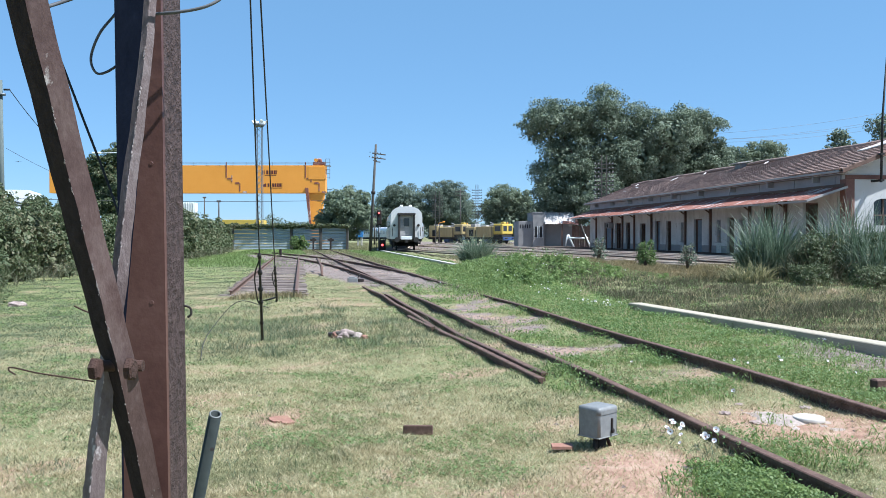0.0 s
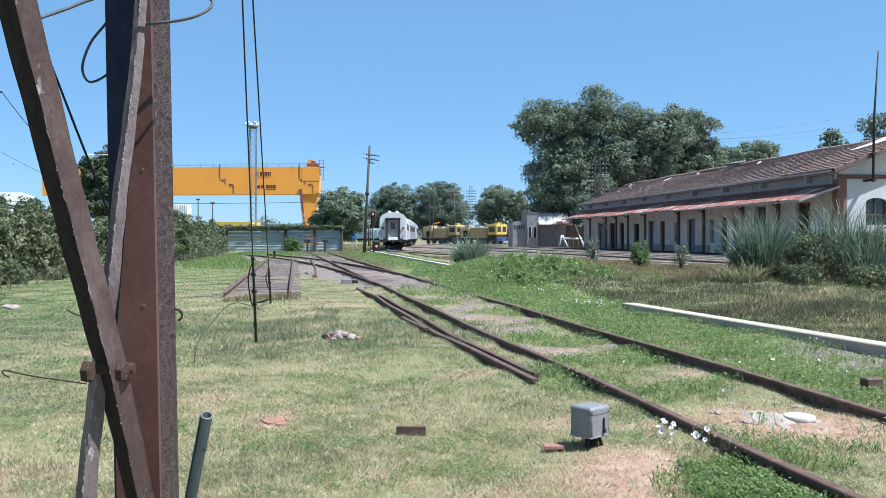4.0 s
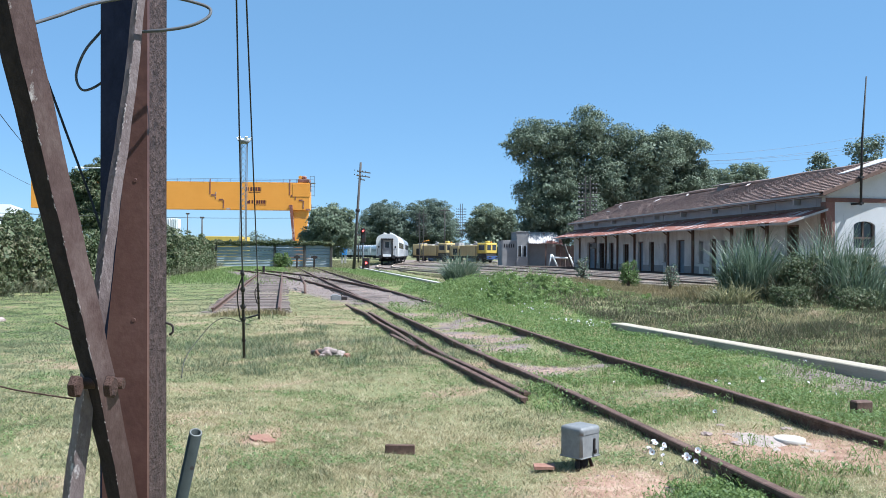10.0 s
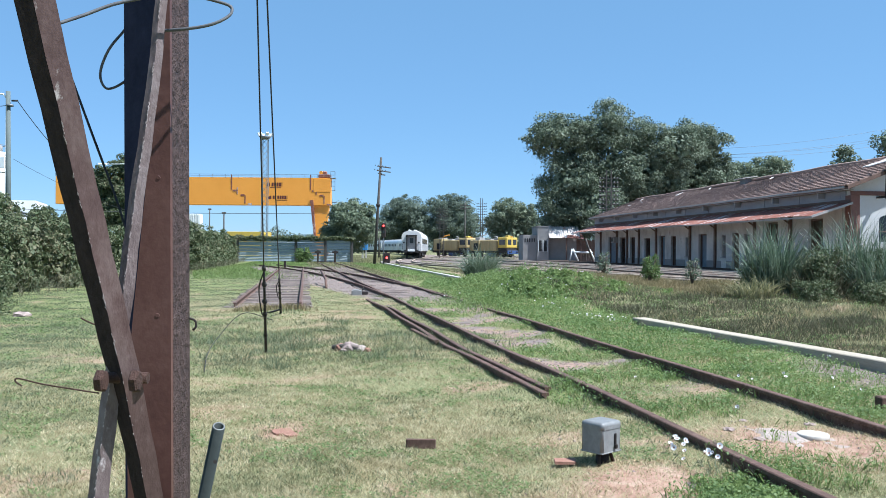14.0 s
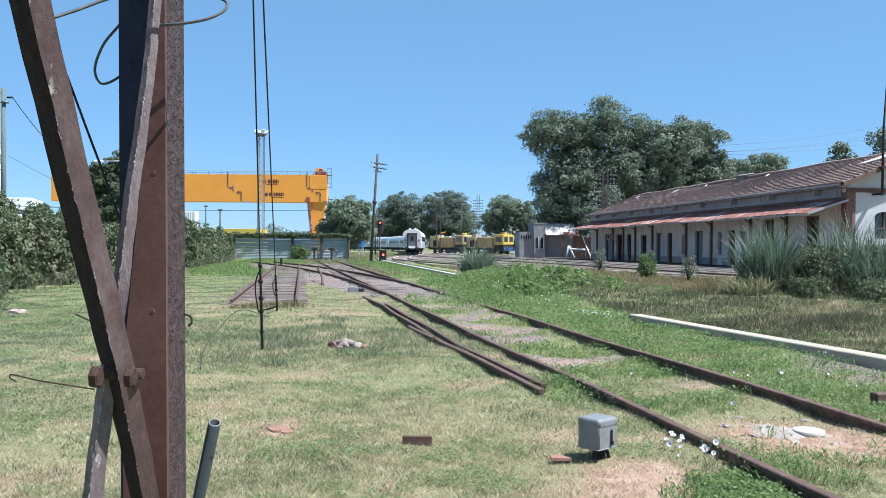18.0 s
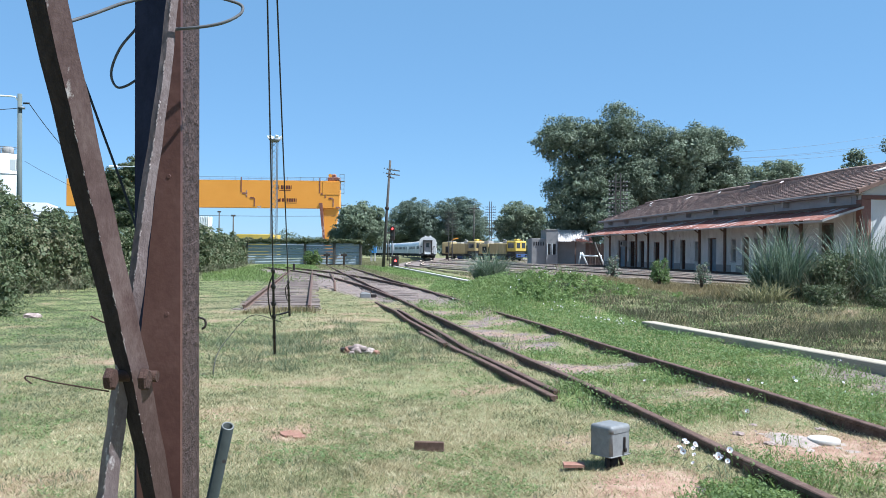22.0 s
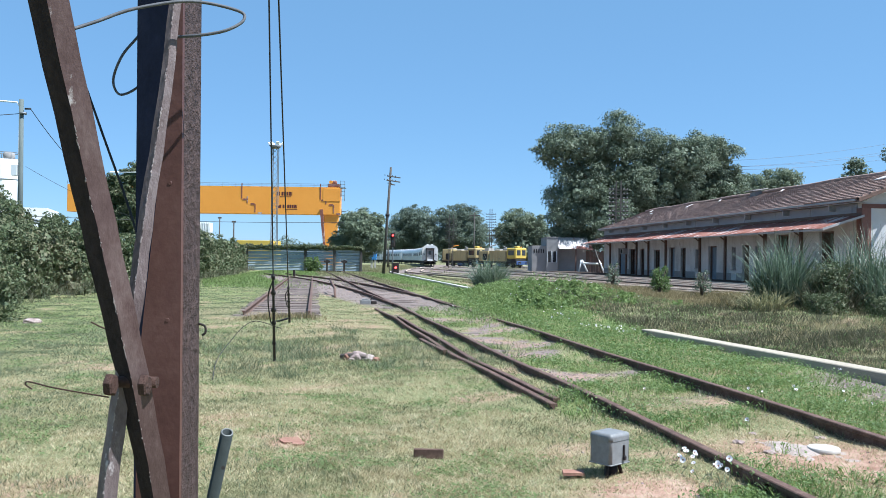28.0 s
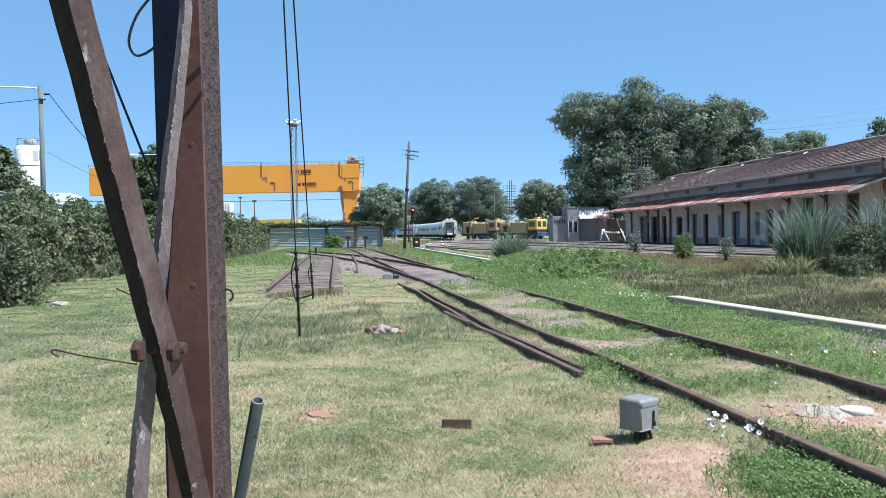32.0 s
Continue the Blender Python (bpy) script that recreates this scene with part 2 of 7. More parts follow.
M_FLAKE = material("flaked_paint_edge", [(0.24, 0.19, 0.175), (0.40, 0.34, 0.32)], 0.7, 0, 30, rand=-0.3, bump=0.1)
# near-black steel: the shade on the brace's outer flange is in the colour
M_SHADY = material("shaded_steel", [(0.02, 0.015, 0.015), (0.045, 0.033, 0.031)], 0.95, 0.0, 30, bump=0.4, fine=90, spec=0.05)
# shade and sky tint of the post's inner web, put into the colour
M_NAVY = material("shaded_web_navy", [(0.016, 0.017, 0.034), (0.034, 0.036, 0.064)], 0.9, 0.0, 12, bump=0.2, spec=0.08)
M_BOLT = material("rust_bolt", [(0.04, 0.022, 0.017), (0.085, 0.045, 0.033)], 0.85, 0.1, 60, bump=0.6, fine=200)
M_WIRE = material("dark_wire", [(0.02, 0.019, 0.019), (0.05, 0.046, 0.045)], 0.7, 0.3, 20)
M_PIPE = material("green_grey_pipe", [(0.018, 0.023, 0.021), (0.033, 0.039, 0.036)], 0.6, 0.0, 12, bump=0.15, spots=(0.13, 0.09, 0.07), spot_scale=20, spot_cut=0.68)
M_GREYBOX = material("grey_painted_iron", [(0.165, 0.163, 0.16), (0.24, 0.238, 0.232)], 0.5, 0.1, 14, bump=0.12, spots=(0.16, 0.13, 0.11), spot_scale=18, spot_cut=0.68)
M_IRON = material("dark_iron", [(0.02, 0.018, 0.017), (0.06, 0.045, 0.04)], 0.7, 0.4, 15)
M_WALL = material("aged_limewash", [(0.34, 0.31, 0.28), (0.53, 0.51, 0.48), (0.64, 0.62, 0.59)], 0.9, 0, 0.9, stretch=(1, 1, 0.45), spots=(0.30, 0.26, 0.23), spot_scale=1.3, spot_cut=0.6, bump=0.2)
M_GABLE = material("white_wall", [(0.48, 0.46, 0.44), (0.58, 0.565, 0.55)], 0.9, 0, 0.8, spots=(0.36, 0.33, 0.30), spot_scale=1.1, spot_cut=0.6, bump=0.15)
M_BRICK = material("red_brick", [(0.135, 0.068, 0.055), (0.20, 0.105, 0.085)], 0.9, 0, 12, rand=0.2)
M_TILE = material("roof_tile", [(0.20, 0.125, 0.10), (0.29, 0.195, 0.16), (0.38, 0.28, 0.24)], 0.9, 0, 2.2, rand=-0.05, bump=0.05, spots=(0.22, 0.16, 0.135), spot_scale=1.2, spot_cut=0.6)
M_TILE1 = material("single_roof_tile", [(0.20, 0.125, 0.10), (0.29, 0.195, 0.16), (0.38, 0.28, 0.24)], 0.9, 0, 2.2, rand=0.05, bump=0.05, spots=(0.22, 0.16, 0.135), spot_scale=1.2, spot_cut=0.6)
M_RUSTSHEET = material("rusty_sheet", [(0.135, 0.046, 0.034), (0.21, 0.085, 0.062), (0.31, 0.165, 0.13)], 0.95, 0.0, 1.3, spots=(0.50, 0.42, 0.39), spot_scale=1.5, spot_cut=0.535, stretch=(0.25, 1, 0.25), bump=0.1)
M_ZINC = material("zinc_sheet", [(0.42, 0.375, 0.35), (0.60, 0.555, 0.53)], 0.95, 0.0, 1.5, spots=(0.27, 0.15, 0.115), spot_scale=0.9, spot_cut=0.56)
M_TRIM = material("pale_timber", [(0.26, 0.245, 0.235), (0.42, 0.40, 0.385)], 0.8, 0, 2, stretch=(1, 0.3, 1))
M_TIMBER = material("dark_brown_timber", [(0.10, 0.062, 0.048), (0.175, 0.11, 0.085)], 0.8, 0, 4)
# near-black that stands in for the shade inside rooms, vents and openings
M_DARK = material("interior_shade", [(0.012, 0.012, 0.013), (0.03, 0.03, 0.03)], 0.9, 0, 2, bump=0)
M_DOOR = material("blue_grey_door", [(0.12, 0.15, 0.18), (0.22, 0.26, 0.30)], 0.7, 0, 3)
M_GLASS = material("window_glass", [(0.02, 0.024, 0.028), (0.035, 0.04, 0.045)], 0.12, 0, 2, bump=0, spec=0.6)
M_ORANGE = material("crane_orange", [(0.72, 0.29, 0.04), (0.80, 0.34, 0.055)], 0.45, 0, 0.2, bump=0)
M_LETTER = material("dark_lettering", [(0.085, 0.022, 0.022), (0.12, 0.035, 0.03)], 0.6, 0, 3, bump=0)
M_CONC = material("pale_concrete", [(0.30, 0.25, 0.185), (0.43, 0.37, 0.285)], 0.9, 0, 2.5, spots=(0.33, 0.30, 0.25), spot_scale=3, spot_cut=0.63, stretch=(0.4, 5, 2))
M_COACH = material("white_coach_paint", [(0.60, 0.585, 0.56), (0.72, 0.705, 0.68)], 0.4, 0.1, 0.8, bump=0.05, stretch=(1, 1, 0.3), spots=(0.42, 0.42, 0.41), spot_scale=1.3, spot_cut=0.66)
M_SILVER = material("fluted_silver", [(0.36, 0.38, 0.40), (0.48, 0.50, 0.52)], 0.35, 0.45, 0.8, bump=0.05, stretch=(1, 1, 0.3))
M_UNDER = material("under_frame", [(0.02, 0.02, 0.021), (0.055, 0.05, 0.047)], 0.85, 0.1, 3)
M_YELLOW = material("machine_yellow", [(0.44, 0.31, 0.05), (0.58, 0.42, 0.09)], 0.55, 0, 0.7, bump=0.05, spots=(0.30, 0.23, 0.10), spot_scale=1.4, spot_cut=0.6)
M_OCHRE = material("weathered_yellow_panel", [(0.33, 0.25, 0.115), (0.45, 0.355, 0.18)], 0.7, 0, 0.8, bump=0.1, stretch=(1, 1, 0.3))
M_BLUE = material("machine_blue", [(0.03, 0.06, 0.15), (0.06, 0.10, 0.22)], 0.6, 0, 1.5)
M_GREYWALL = material("grey_render", [(0.21, 0.195, 0.185), (0.31, 0.295, 0.28)], 0.9, 0, 0.8, spots=(0.26, 0.235, 0.22), spot_scale=0.9, spot_cut=0.62)
M_FENCE = material("blue_grey_sheet", [(0.20, 0.245, 0.285), (0.36, 0.41, 0.455)], 0.6, 0.2, 0.6, stretch=(0.3, 1, 3), spots=(0.38, 0.42, 0.45), spot_scale=0.8, spot_cut=0.63)
M_POLE = material("grey_green_pole", [(0.08, 0.10, 0.095), (0.145, 0.165, 0.155)], 0.9, 0, 3, stretch=(1, 1, 0.2))
M_TELE = material("weathered_pole", [(0.05, 0.045, 0.04), (0.11, 0.10, 0.09)], 0.9, 0.1, 3)
M_STEEL = material("galvanised_lattice", [(0.14, 0.15, 0.16), (0.23, 0.24, 0.25)], 0.6, 0.3, 3)
M_RED = material("lit_red_lens", [(0.8, 0.03, 0.02), (0.9, 0.05, 0.03)], 0.4, 0, 3, bump=0, glow=(1.0, 0.06, 0.05, 3.5))
M_BARK = material("bark", [(0.06, 0.045, 0.035), (0.14, 0.11, 0.085)], 0.95, 0, 3, stretch=(1, 1, 0.3), bump=0.8)
M_WHITE = material("white_paint", [(0.72, 0.72, 0.70), (0.80, 0.80, 0.78)], 0.6, 0, 2, bump=0.05)
M_SKYBLUE = material("blue_cabinet", [(0.05, 0.20, 0.50), (0.08, 0.27, 0.58)], 0.5, 0, 2, bump=0.05)
M_TERRA = material("terracotta", [(0.22, 0.105, 0.074), (0.32, 0.175, 0.125)], 0.9, 0, 12)
M_PETAL = leaf_material("white_petal", [(0.62, 0.58, 0.62), (0.82, 0.80, 0.82)], 0.7, 0.3)
M_COVER = material("cover_concrete", [(0.40, 0.36, 0.315), (0.49, 0.445, 0.395)], 0.85, 0, 9)
M_MORTAR = material("spilt_mortar", [(0.20, 0.155, 0.132), (0.32, 0.26, 0.225), (0.43, 0.365, 0.32)], 0.95, 0, 7, bump=0.5)
M_TROUGH = material("trough_concrete", [(0.36, 0.33, 0.29), (0.50, 0.465, 0.42)], 0.9, 0, 3, rand=0.12)
M_HEAD = material("pale_rail_head", [(0.64, 0.49, 0.37), (0.80, 0.65, 0.51)], 0.7, 0.0, 3)
M_GREYWIRE = material("grey_wire", [(0.07, 0.07, 0.075), (0.13, 0.13, 0.135)], 0.7, 0.1, 20, bump=0.1)
M_BED = material("track_bed", [(0.10, 0.072, 0.056), (0.18, 0.138, 0.11), (0.30, 0.245, 0.20)], 0.95, 0, 1.5, spots=(0.13, 0.12, 0.07), spot_scale=0.8, spot_cut=0.6, bump=0.6, fine=30, spec=0.0)
# grey boards, darker than the wall to hold the eaves' shade in colour
M_GREYBOARD = material("grey_boarding", [(0.26, 0.255, 0.27), (0.38, 0.37, 0.385)], 0.9, 0, 1.2, stretch=(1, 0.4, 1))
M_PLAT = material("platform_gravel", [(0.06, 0.045, 0.037), (0.13, 0.10, 0.082)], 1.0, 0, 3, spec=0.0)
M_BIRD = material("dark_plumage", [(0.016, 0.015, 0.015), (0.045, 0.04, 0.038)], 0.8, 0, 20, bump=0)

LEAF_TREE = leaf_material("tree_leaves", [(0.066, 0.088, 0.053), (0.12, 0.15, 0.093), (0.178, 0.213, 0.14), (0.245, 0.28, 0.205)], 0.6, 0.22)
LEAF_OLIVE = leaf_material("olive_tree_leaves", [(0.11, 0.145, 0.088), (0.19, 0.228, 0.145), (0.275, 0.305, 0.21)], 0.65, 0.35)
# paler grey-greens with distance haze mixed into the colour; the road bank shares them
LEAF_HAZE = leaf_material("hazed_tree_leaves", [(0.115, 0.148, 0.112), (0.165, 0.203, 0.155), (0.215, 0.252, 0.195)], 0.7, 0.5)
LEAF_BUSH = leaf_material("hedge_leaves", [(0.045, 0.068, 0.03), (0.085, 0.112, 0.05), (0.14, 0.155, 0.078), (0.23, 0.195, 0.12)], 0.6, 0.3)
LEAF_WEED = leaf_material("weed_leaves", [(0.085, 0.14, 0.045), (0.155, 0.22, 0.075), (0.25, 0.305, 0.125)], 0.6, 0.45)
LEAF_LUSH = leaf_material("lush_grass", [(0.105, 0.165, 0.045), (0.185, 0.255, 0.078), (0.29, 0.34, 0.13)], 0.6, 0.45)
BLADE = leaf_material("lawn_blades", [(0.046, 0.062, 0.026), (0.145, 0.152, 0.071), (0.30, 0.274, 0.143), (0.60, 0.51, 0.315)], 0.7, 0.4, 7.0, 0.4)
BLADE_DRY = leaf_material("dry_blades", [(0.20, 0.16, 0.08), (0.42, 0.35, 0.20), (0.66, 0.58, 0.40)], 0.8, 0.35, 7.0, 0.4)
BLADE_WILD = leaf_material("wild_grass", [(0.036, 0.046, 0.024), (0.07, 0.078, 0.04), (0.13, 0.12, 0.074), (0.27, 0.235, 0.16)], 0.8, 0.35, 1.6)
TUFT = leaf_material("tuft_blades", [(0.08, 0.105, 0.055), (0.135, 0.16, 0.088), (0.215, 0.228, 0.135)], 0.6, 0.4, 4.0)
BLADE_RUST = leaf_material("rusty_weeds", [(0.09, 0.105, 0.045), (0.20, 0.165, 0.08), (0.34, 0.27, 0.145), (0.50, 0.42, 0.26)], 0.8, 0.35, 0.9)
REED = leaf_material("reed_blades", [(0.045, 0.075, 0.042), (0.098, 0.14, 0.085), (0.18, 0.225, 0.155), (0.36, 0.36, 0.27)], 0.45, 0.3)

# ---- the lie of the land ----
TRACK_X, TRACK_SLOPE, HALF = 3.72, -0.187, 0.873


def centre_line(y):
    return TRACK_X + TRACK_SLOPE * y


def bump_at(x, y, cx, cy, rx, ry, h):
    return h * np.exp(-(((x - cx) / rx) ** 2 + ((y - cy) / ry) ** 2))


def wavy(x, y):
    return 0.02 * np.sin(1.3 * x + 0.7 * y) + 0.015 * np.sin(2.9 * x - 1.7 * y + 1) + 0.01 * np.sin(5.1 * y + 2.3 * x)


def height(x, y):
    """The ground's height."""
    x, y = np.asarray(x, float), np.asarray(y, float)
    z = wavy(x, y) * np.clip(1.5 - y / 60, 0, 1)
    z = z + bump_at(x, y, 3.2, 29, 2.6, 7, 0.55) + bump_at(x, y, 8.5, 22.5, 4, 3, 0.25)
    off = np.abs((x - TRACK_X - TRACK_SLOPE * y) * 0.983)
    return z + 0.03 * np.exp(-((off - 0.83) / 0.22) ** 2) * (y < 24)


def patchy(x, y, s=1.0, seed=0.0):
    """Smooth noise between 0 and 1."""
    x, y = np.asarray(x) * s + seed, np.asarray(y) * s - seed
    v = np.sin(1.7 * x + 1.1 * np.sin(1.3 * y + seed)) + np.sin(2.3 * y + 1.4 * np.sin(0.9 * x)) + 0.6 * np.sin(4.1 * x - 3.3 * y) + 0.5 * np.sin(7.3 * y + 5.9 * x + seed)
    return np.clip(0.5 + v / 5.0, 0, 1)


def cover(x, y):
    """Shares of bare soil, gravel and lush weed at a place."""
    x, y = np.asarray(x, float), np.asarray(y, float)
    rel = (x - TRACK_X - TRACK_SLOPE * y) * 0.983
    p1, p2 = patchy(x, y, 1.3), patchy(x, y, 3.1, 4.0)
    soil = np.clip(1.2 * bump_at(x, y, 1.25, 4.95, 0.55, 0.75, 1) + bump_at(x, y, -1.28, 6.6, 0.2, 0.35, 1), 0, 1)
    soil = np.maximum(soil, 0.95 * bump_at(x, y, 2.75, 6.2, 0.9, 0.9, 1))
    soil = np.maximum(soil, 0.5 * bump_at(x, y, -2.6, 17.5, 1.6, 2.6, 1))
    soil = np.maximum(soil, 0.42 * bump_at(x, y, -6.3, 21, 1.2, 6, 1))
    soil = np.maximum(soil, 0.55 * np.clip((p1 - 0.62) * 5, 0, 1) * (y < 40))
    soil = np.maximum(soil, 1.1 * bump_at(x, y, 9.5, 30.7, 1.6, 3.0, 1))
    soil = np.maximum(soil, 0.5 * (np.abs(rel) < 0.75) * np.clip((p1 - 0.46) * 4, 0, 1) * (y < 22))
    rough_ = np.clip((y - 22) / 6, 0, 1) * np.clip((rel - 4.6) / 1.2, 0, 1) * np.clip((60 - y) / 8, 0, 1)
    soil = np.maximum(soil, rough_ * np.clip((p1 - 0.25) * 1.6, 0, 0.8))
    gravel = np.clip((y - 20) / 6, 0, 1) * np.clip((72 - y) / 10, 0, 1) * np.clip((rel + 1.1 + (y - 18) * 0.13) / 0.7, 0, 1) * np.clip((1.2 - rel) / 0.4, 0, 1)
    gravel = np.maximum(gravel, (np.abs(rel) < 0.8) * np.clip((0.6 * p1 + 0.4 * patchy(x, y, 4.3, 6.0) - 0.43) * 4, 0, 1) * np.clip((y - 6.5) / 4, 0.15, 1))
    gravel = np.maximum(gravel, bump_at(x, y, 5.3, 10.0, 1.1, 1.6, 1.1))
    gravel = np.maximum(gravel, bump_at(x, y, 9.6, 30.6, 1.5, 2.0, 1.1))
    sl = -4.3 - 0.167 * (y - 20)
    gravel = np.maximum(gravel, (np.abs(x - sl) < 1.0) * (y > 19.5) * (y < 60) * 0.6)
    gravel = np.maximum(gravel, np.clip((y - 52) / 8, 0, 1) * np.clip((x - 2.6 + 0.158 * (np.minimum(y, 82) - 47)) / 1.5, 0, 1) * (y < 170) * 0.62)
    gravel = np.maximum(gravel, np.clip((y - 34 - 0.25 * np.abs(x)) / 6, 0, 1) * (x > 3) * (y < 200) * 0.75 * np.clip((x + 7 - 0.02 * y) / 4, 0, 1))
    gravel = np.maximum(gravel, np.clip((y - 74 - 0.4 * p1) / 8, 0, 1) * np.clip((x + 9.5 - 2 * p2) / 2, 0, 1) * (y < 240) * 0.9)
    lush = np.clip((rel - 0.75) / 0.5, 0, 1) * np.clip((3.4 + 0.02 * y - rel) / 0.8, 0, 1) * np.clip((44 - y) / 6, 0, 1)
    lush = np.maximum(lush, (np.abs(rel) < 0.85) * np.clip((0.5 - p1) * 3, 0, 0.75) * (y < 24))
    lush = np.maximum(lush, 1.1 * bump_at(x, y, 1.75, 4.6, 0.42, 0.5, 1) * (rel < -HALF))
    lush = np.maximum(lush, 0.9 * bump_at(x, y, 1.2, 8.2, 0.3, 0.6, 1))
    lush = np.maximum(lush, 1.1 * bump_at(x, y, 0.75, 21.0, 0.55, 2.6, 1))
    lush = np.maximum(lush, 0.62 * np.clip((-x - 2.5) / 5, 0, 1) * (0.6 + 0.4 * p2) * (y < 90) * (rel < -2))
    lush = np.maximum(lush, 0.34 * np.clip((p2 - 0.45) * 4, 0, 1) * (rel > 3) * (y > 8) * (y < 31))
    lush = np.maximum(lush, 0.75 * np.clip((y - 40) / 8, 0, 1) * np.clip((90 - y) / 10, 0, 1) * np.clip((rel - 1.6) / 1.5, 0, 1) * np.clip((2.6 - 0.17 * (y - 40) - x) / 1.5, 0, 1))
    lush = lush * (1 - 0.85 * bump_at(x, y, 2.85, 6.25, 0.75, 0.8, 1)) * (1 - 0.9 * bump_at(x, y, 5.4, 9.9, 0.9, 1.3, 1))
    return np.clip(soil, 0, 1), np.clip(gravel, 0, 1), np.clip(lush, 0, 1), p2


def ground_material():
    m = bpy.data.materials.new("lawn_and_soil")
    m.use_nodes = True
    nt = m.node_tree
    L = nt.links.new
    b = nt.nodes["Principled BSDF"]
    b.inputs["Roughness"].default_value = 0.95
    b.inputs["Specular IOR Level"].default_value = 0.1
    at = nt.nodes.new("ShaderNodeAttribute")
    at.attribute_name = "cover"
    sep = nt.nodes.new("ShaderNodeSeparateColor")
    L(at.outputs["Color"], sep.inputs[0])
    tc = nt.nodes.new("ShaderNodeTexCoord")

    def noise_ramp(scale, cols, lo=0.32, hi=0.68, rough=0.7):
        n = nt.nodes.new("ShaderNodeTexNoise")
        n.inputs["Scale"].default_value, n.inputs["Detail"].default_value, n.inputs["Roughness"].default_value = scale, 9, rough
        L(tc.outputs["Object"], n.inputs["Vector"])
        r = nt.nodes.new("ShaderNodeValToRGB")
        el = r.color_ramp.elements
        while len(el) < len(cols):
            el.new(0.5)
        for i, c in enumerate(cols):
            el[i].position, el[i].color = lo + (hi - lo) * i / (len(cols) - 1), (*c, 1)
        L(n.outputs["Fac"], r.inputs[0])
        return r.outputs[0], n.outputs["Fac"]

    grass, g1 = noise_ramp(1.1, [(0.085, 0.12, 0.042), (0.135, 0.155, 0.062), (0.23, 0.205, 0.105), (0.38, 0.31, 0.20)], 0.3, 0.72)
    soil, s1 = noise_ramp(6.0, [(0.22, 0.12, 0.085), (0.33, 0.21, 0.15), (0.42, 0.31, 0.23)])
    grav, v1 = noise_ramp(22.0, [(0.105, 0.080, 0.070), (0.195, 0.155, 0.136), (0.315, 0.265, 0.238)], 0.25, 0.75, 0.8)
    lush, l1 = noise_ramp(2.0, [(0.085, 0.13, 0.035), (0.14, 0.18, 0.055), (0.24, 0.23, 0.11)])
    straw, st1 = noise_ramp(75.0, [(0.045, 0.06, 0.025), (0.145, 0.152, 0.07), (0.52, 0.448, 0.268)], 0.41, 0.59, 0.85)
    mixed = nt.nodes.new("ShaderNodeMix")
    mixed.data_type = "RGBA"
    mixed.inputs[0].default_value = 0.62
    L(grass, mixed.inputs[6])
    L(straw, mixed.inputs[7])
    out = mixed.outputs[2]
    fine = nt.nodes.new("ShaderNodeTexNoise")
    fine.inputs["Scale"].default_value, fine.inputs["Detail"].default_value = 35, 6
    L(tc.outputs["Object"], fine.inputs["Vector"])
    for chan, col in ((2, lush), (1, grav), (0, soil)):
        jit = nt.nodes.new("ShaderNodeMath")
        jit.operation = "MULTIPLY_ADD"
        L(fine.outputs["Fac"], jit.inputs[0])
        jit.inputs[1].default_value = 1.0
        L(sep.outputs[chan], jit.inputs[2])
        mr = nt.nodes.new("ShaderNodeMapRange")
        mr.inputs[1].default_value, mr.inputs[2].default_value = 0.85, 1.15
        L(jit.outputs[0], mr.inputs[0])
        mx = nt.nodes.new("ShaderNodeMix")
        mx.data_type = "RGBA"
        L(mr.outputs[0], mx.inputs[0])
        L(out, mx.inputs[6])
        L(col, mx.inputs[7])
        out = mx.outputs[2]
    L(out, b.inputs["Base Color"])
    bp = nt.nodes.new("ShaderNodeBump")
    bp.inputs["Strength"].default_value, bp.inputs["Distance"].default_value = 0.7, 0.03
    L(fine.outputs["Fac"], bp.inputs["Height"])
    L(bp.outputs[0], b.inputs["Normal"])
    return m


def steps(a, b, first, grow):
    out, s = [a], first
    while out[-1] < b:
        out.append(out[-1] + s)
        s *= grow
    return out


ys = [-v for v in reversed(steps(0.6, 3000, 1.2, 1.3))] + [0.0] + steps(1.0, 4500, 0.14, 1.018)
xr = steps(0.0, 3500, 0.16, 1.022)
xs = [-v for v in reversed(xr[1:])] + xr
GX, GY = np.meshgrid(np.array(xs), np.array(ys))
_near = np.clip((130 - np.hypot(GX, GY)) / 30, 0, 1)
GZ = height(GX, GY) * _near
_v = np.stack([GX.ravel(), GY.ravel(), GZ.ravel()], 1)
_ny, _nx = GX.shape
_i = (np.arange(_ny - 1)[:, None] * _nx + np.arange(_nx - 1)[None]).ravel()
_f = np.stack([_i, _i + 1, _i + _nx + 1, _i + _nx], 1)
_me = bpy.data.meshes.new("ground")
_me.from_pydata(_v.tolist(), [], _f.tolist())
_me.polygons.foreach_set("use_smooth", np.ones(len(_f), bool))
_soil, _grav, _lush, _ = cover(GX.ravel(), GY.ravel())
_col = np.stack([_soil, _grav, _lush, np.ones_like(_soil)], 1)
_me.color_attributes.new("cover", "FLOAT_COLOR", "POINT").data.foreach_set("color", _col.astype(np.float32).ravel())
_me.materials.append(ground_material())
ground = tagged(new("ground", _me), "sunburnt mown lawn with bare soil, gravel and weeds", "ground", kind="structure")

# ---- rails and sleepers ----
RAIL = [(-0.06, -0.13), (0.06, -0.13), (0.06, -0.118), (0.011, -0.105), (0.011, -0.038), (0.035, -0.028), (0.035, -0.006), (0.028, 0.0), (-0.028, 0.0), (-0.035, -0.006), (-0.035, -0.028), (-0.011, -0.038), (-0.011, -0.105), (-0.06, -0.118)]


def frames_along(pts):
    pts = [Vector(p) for p in pts]
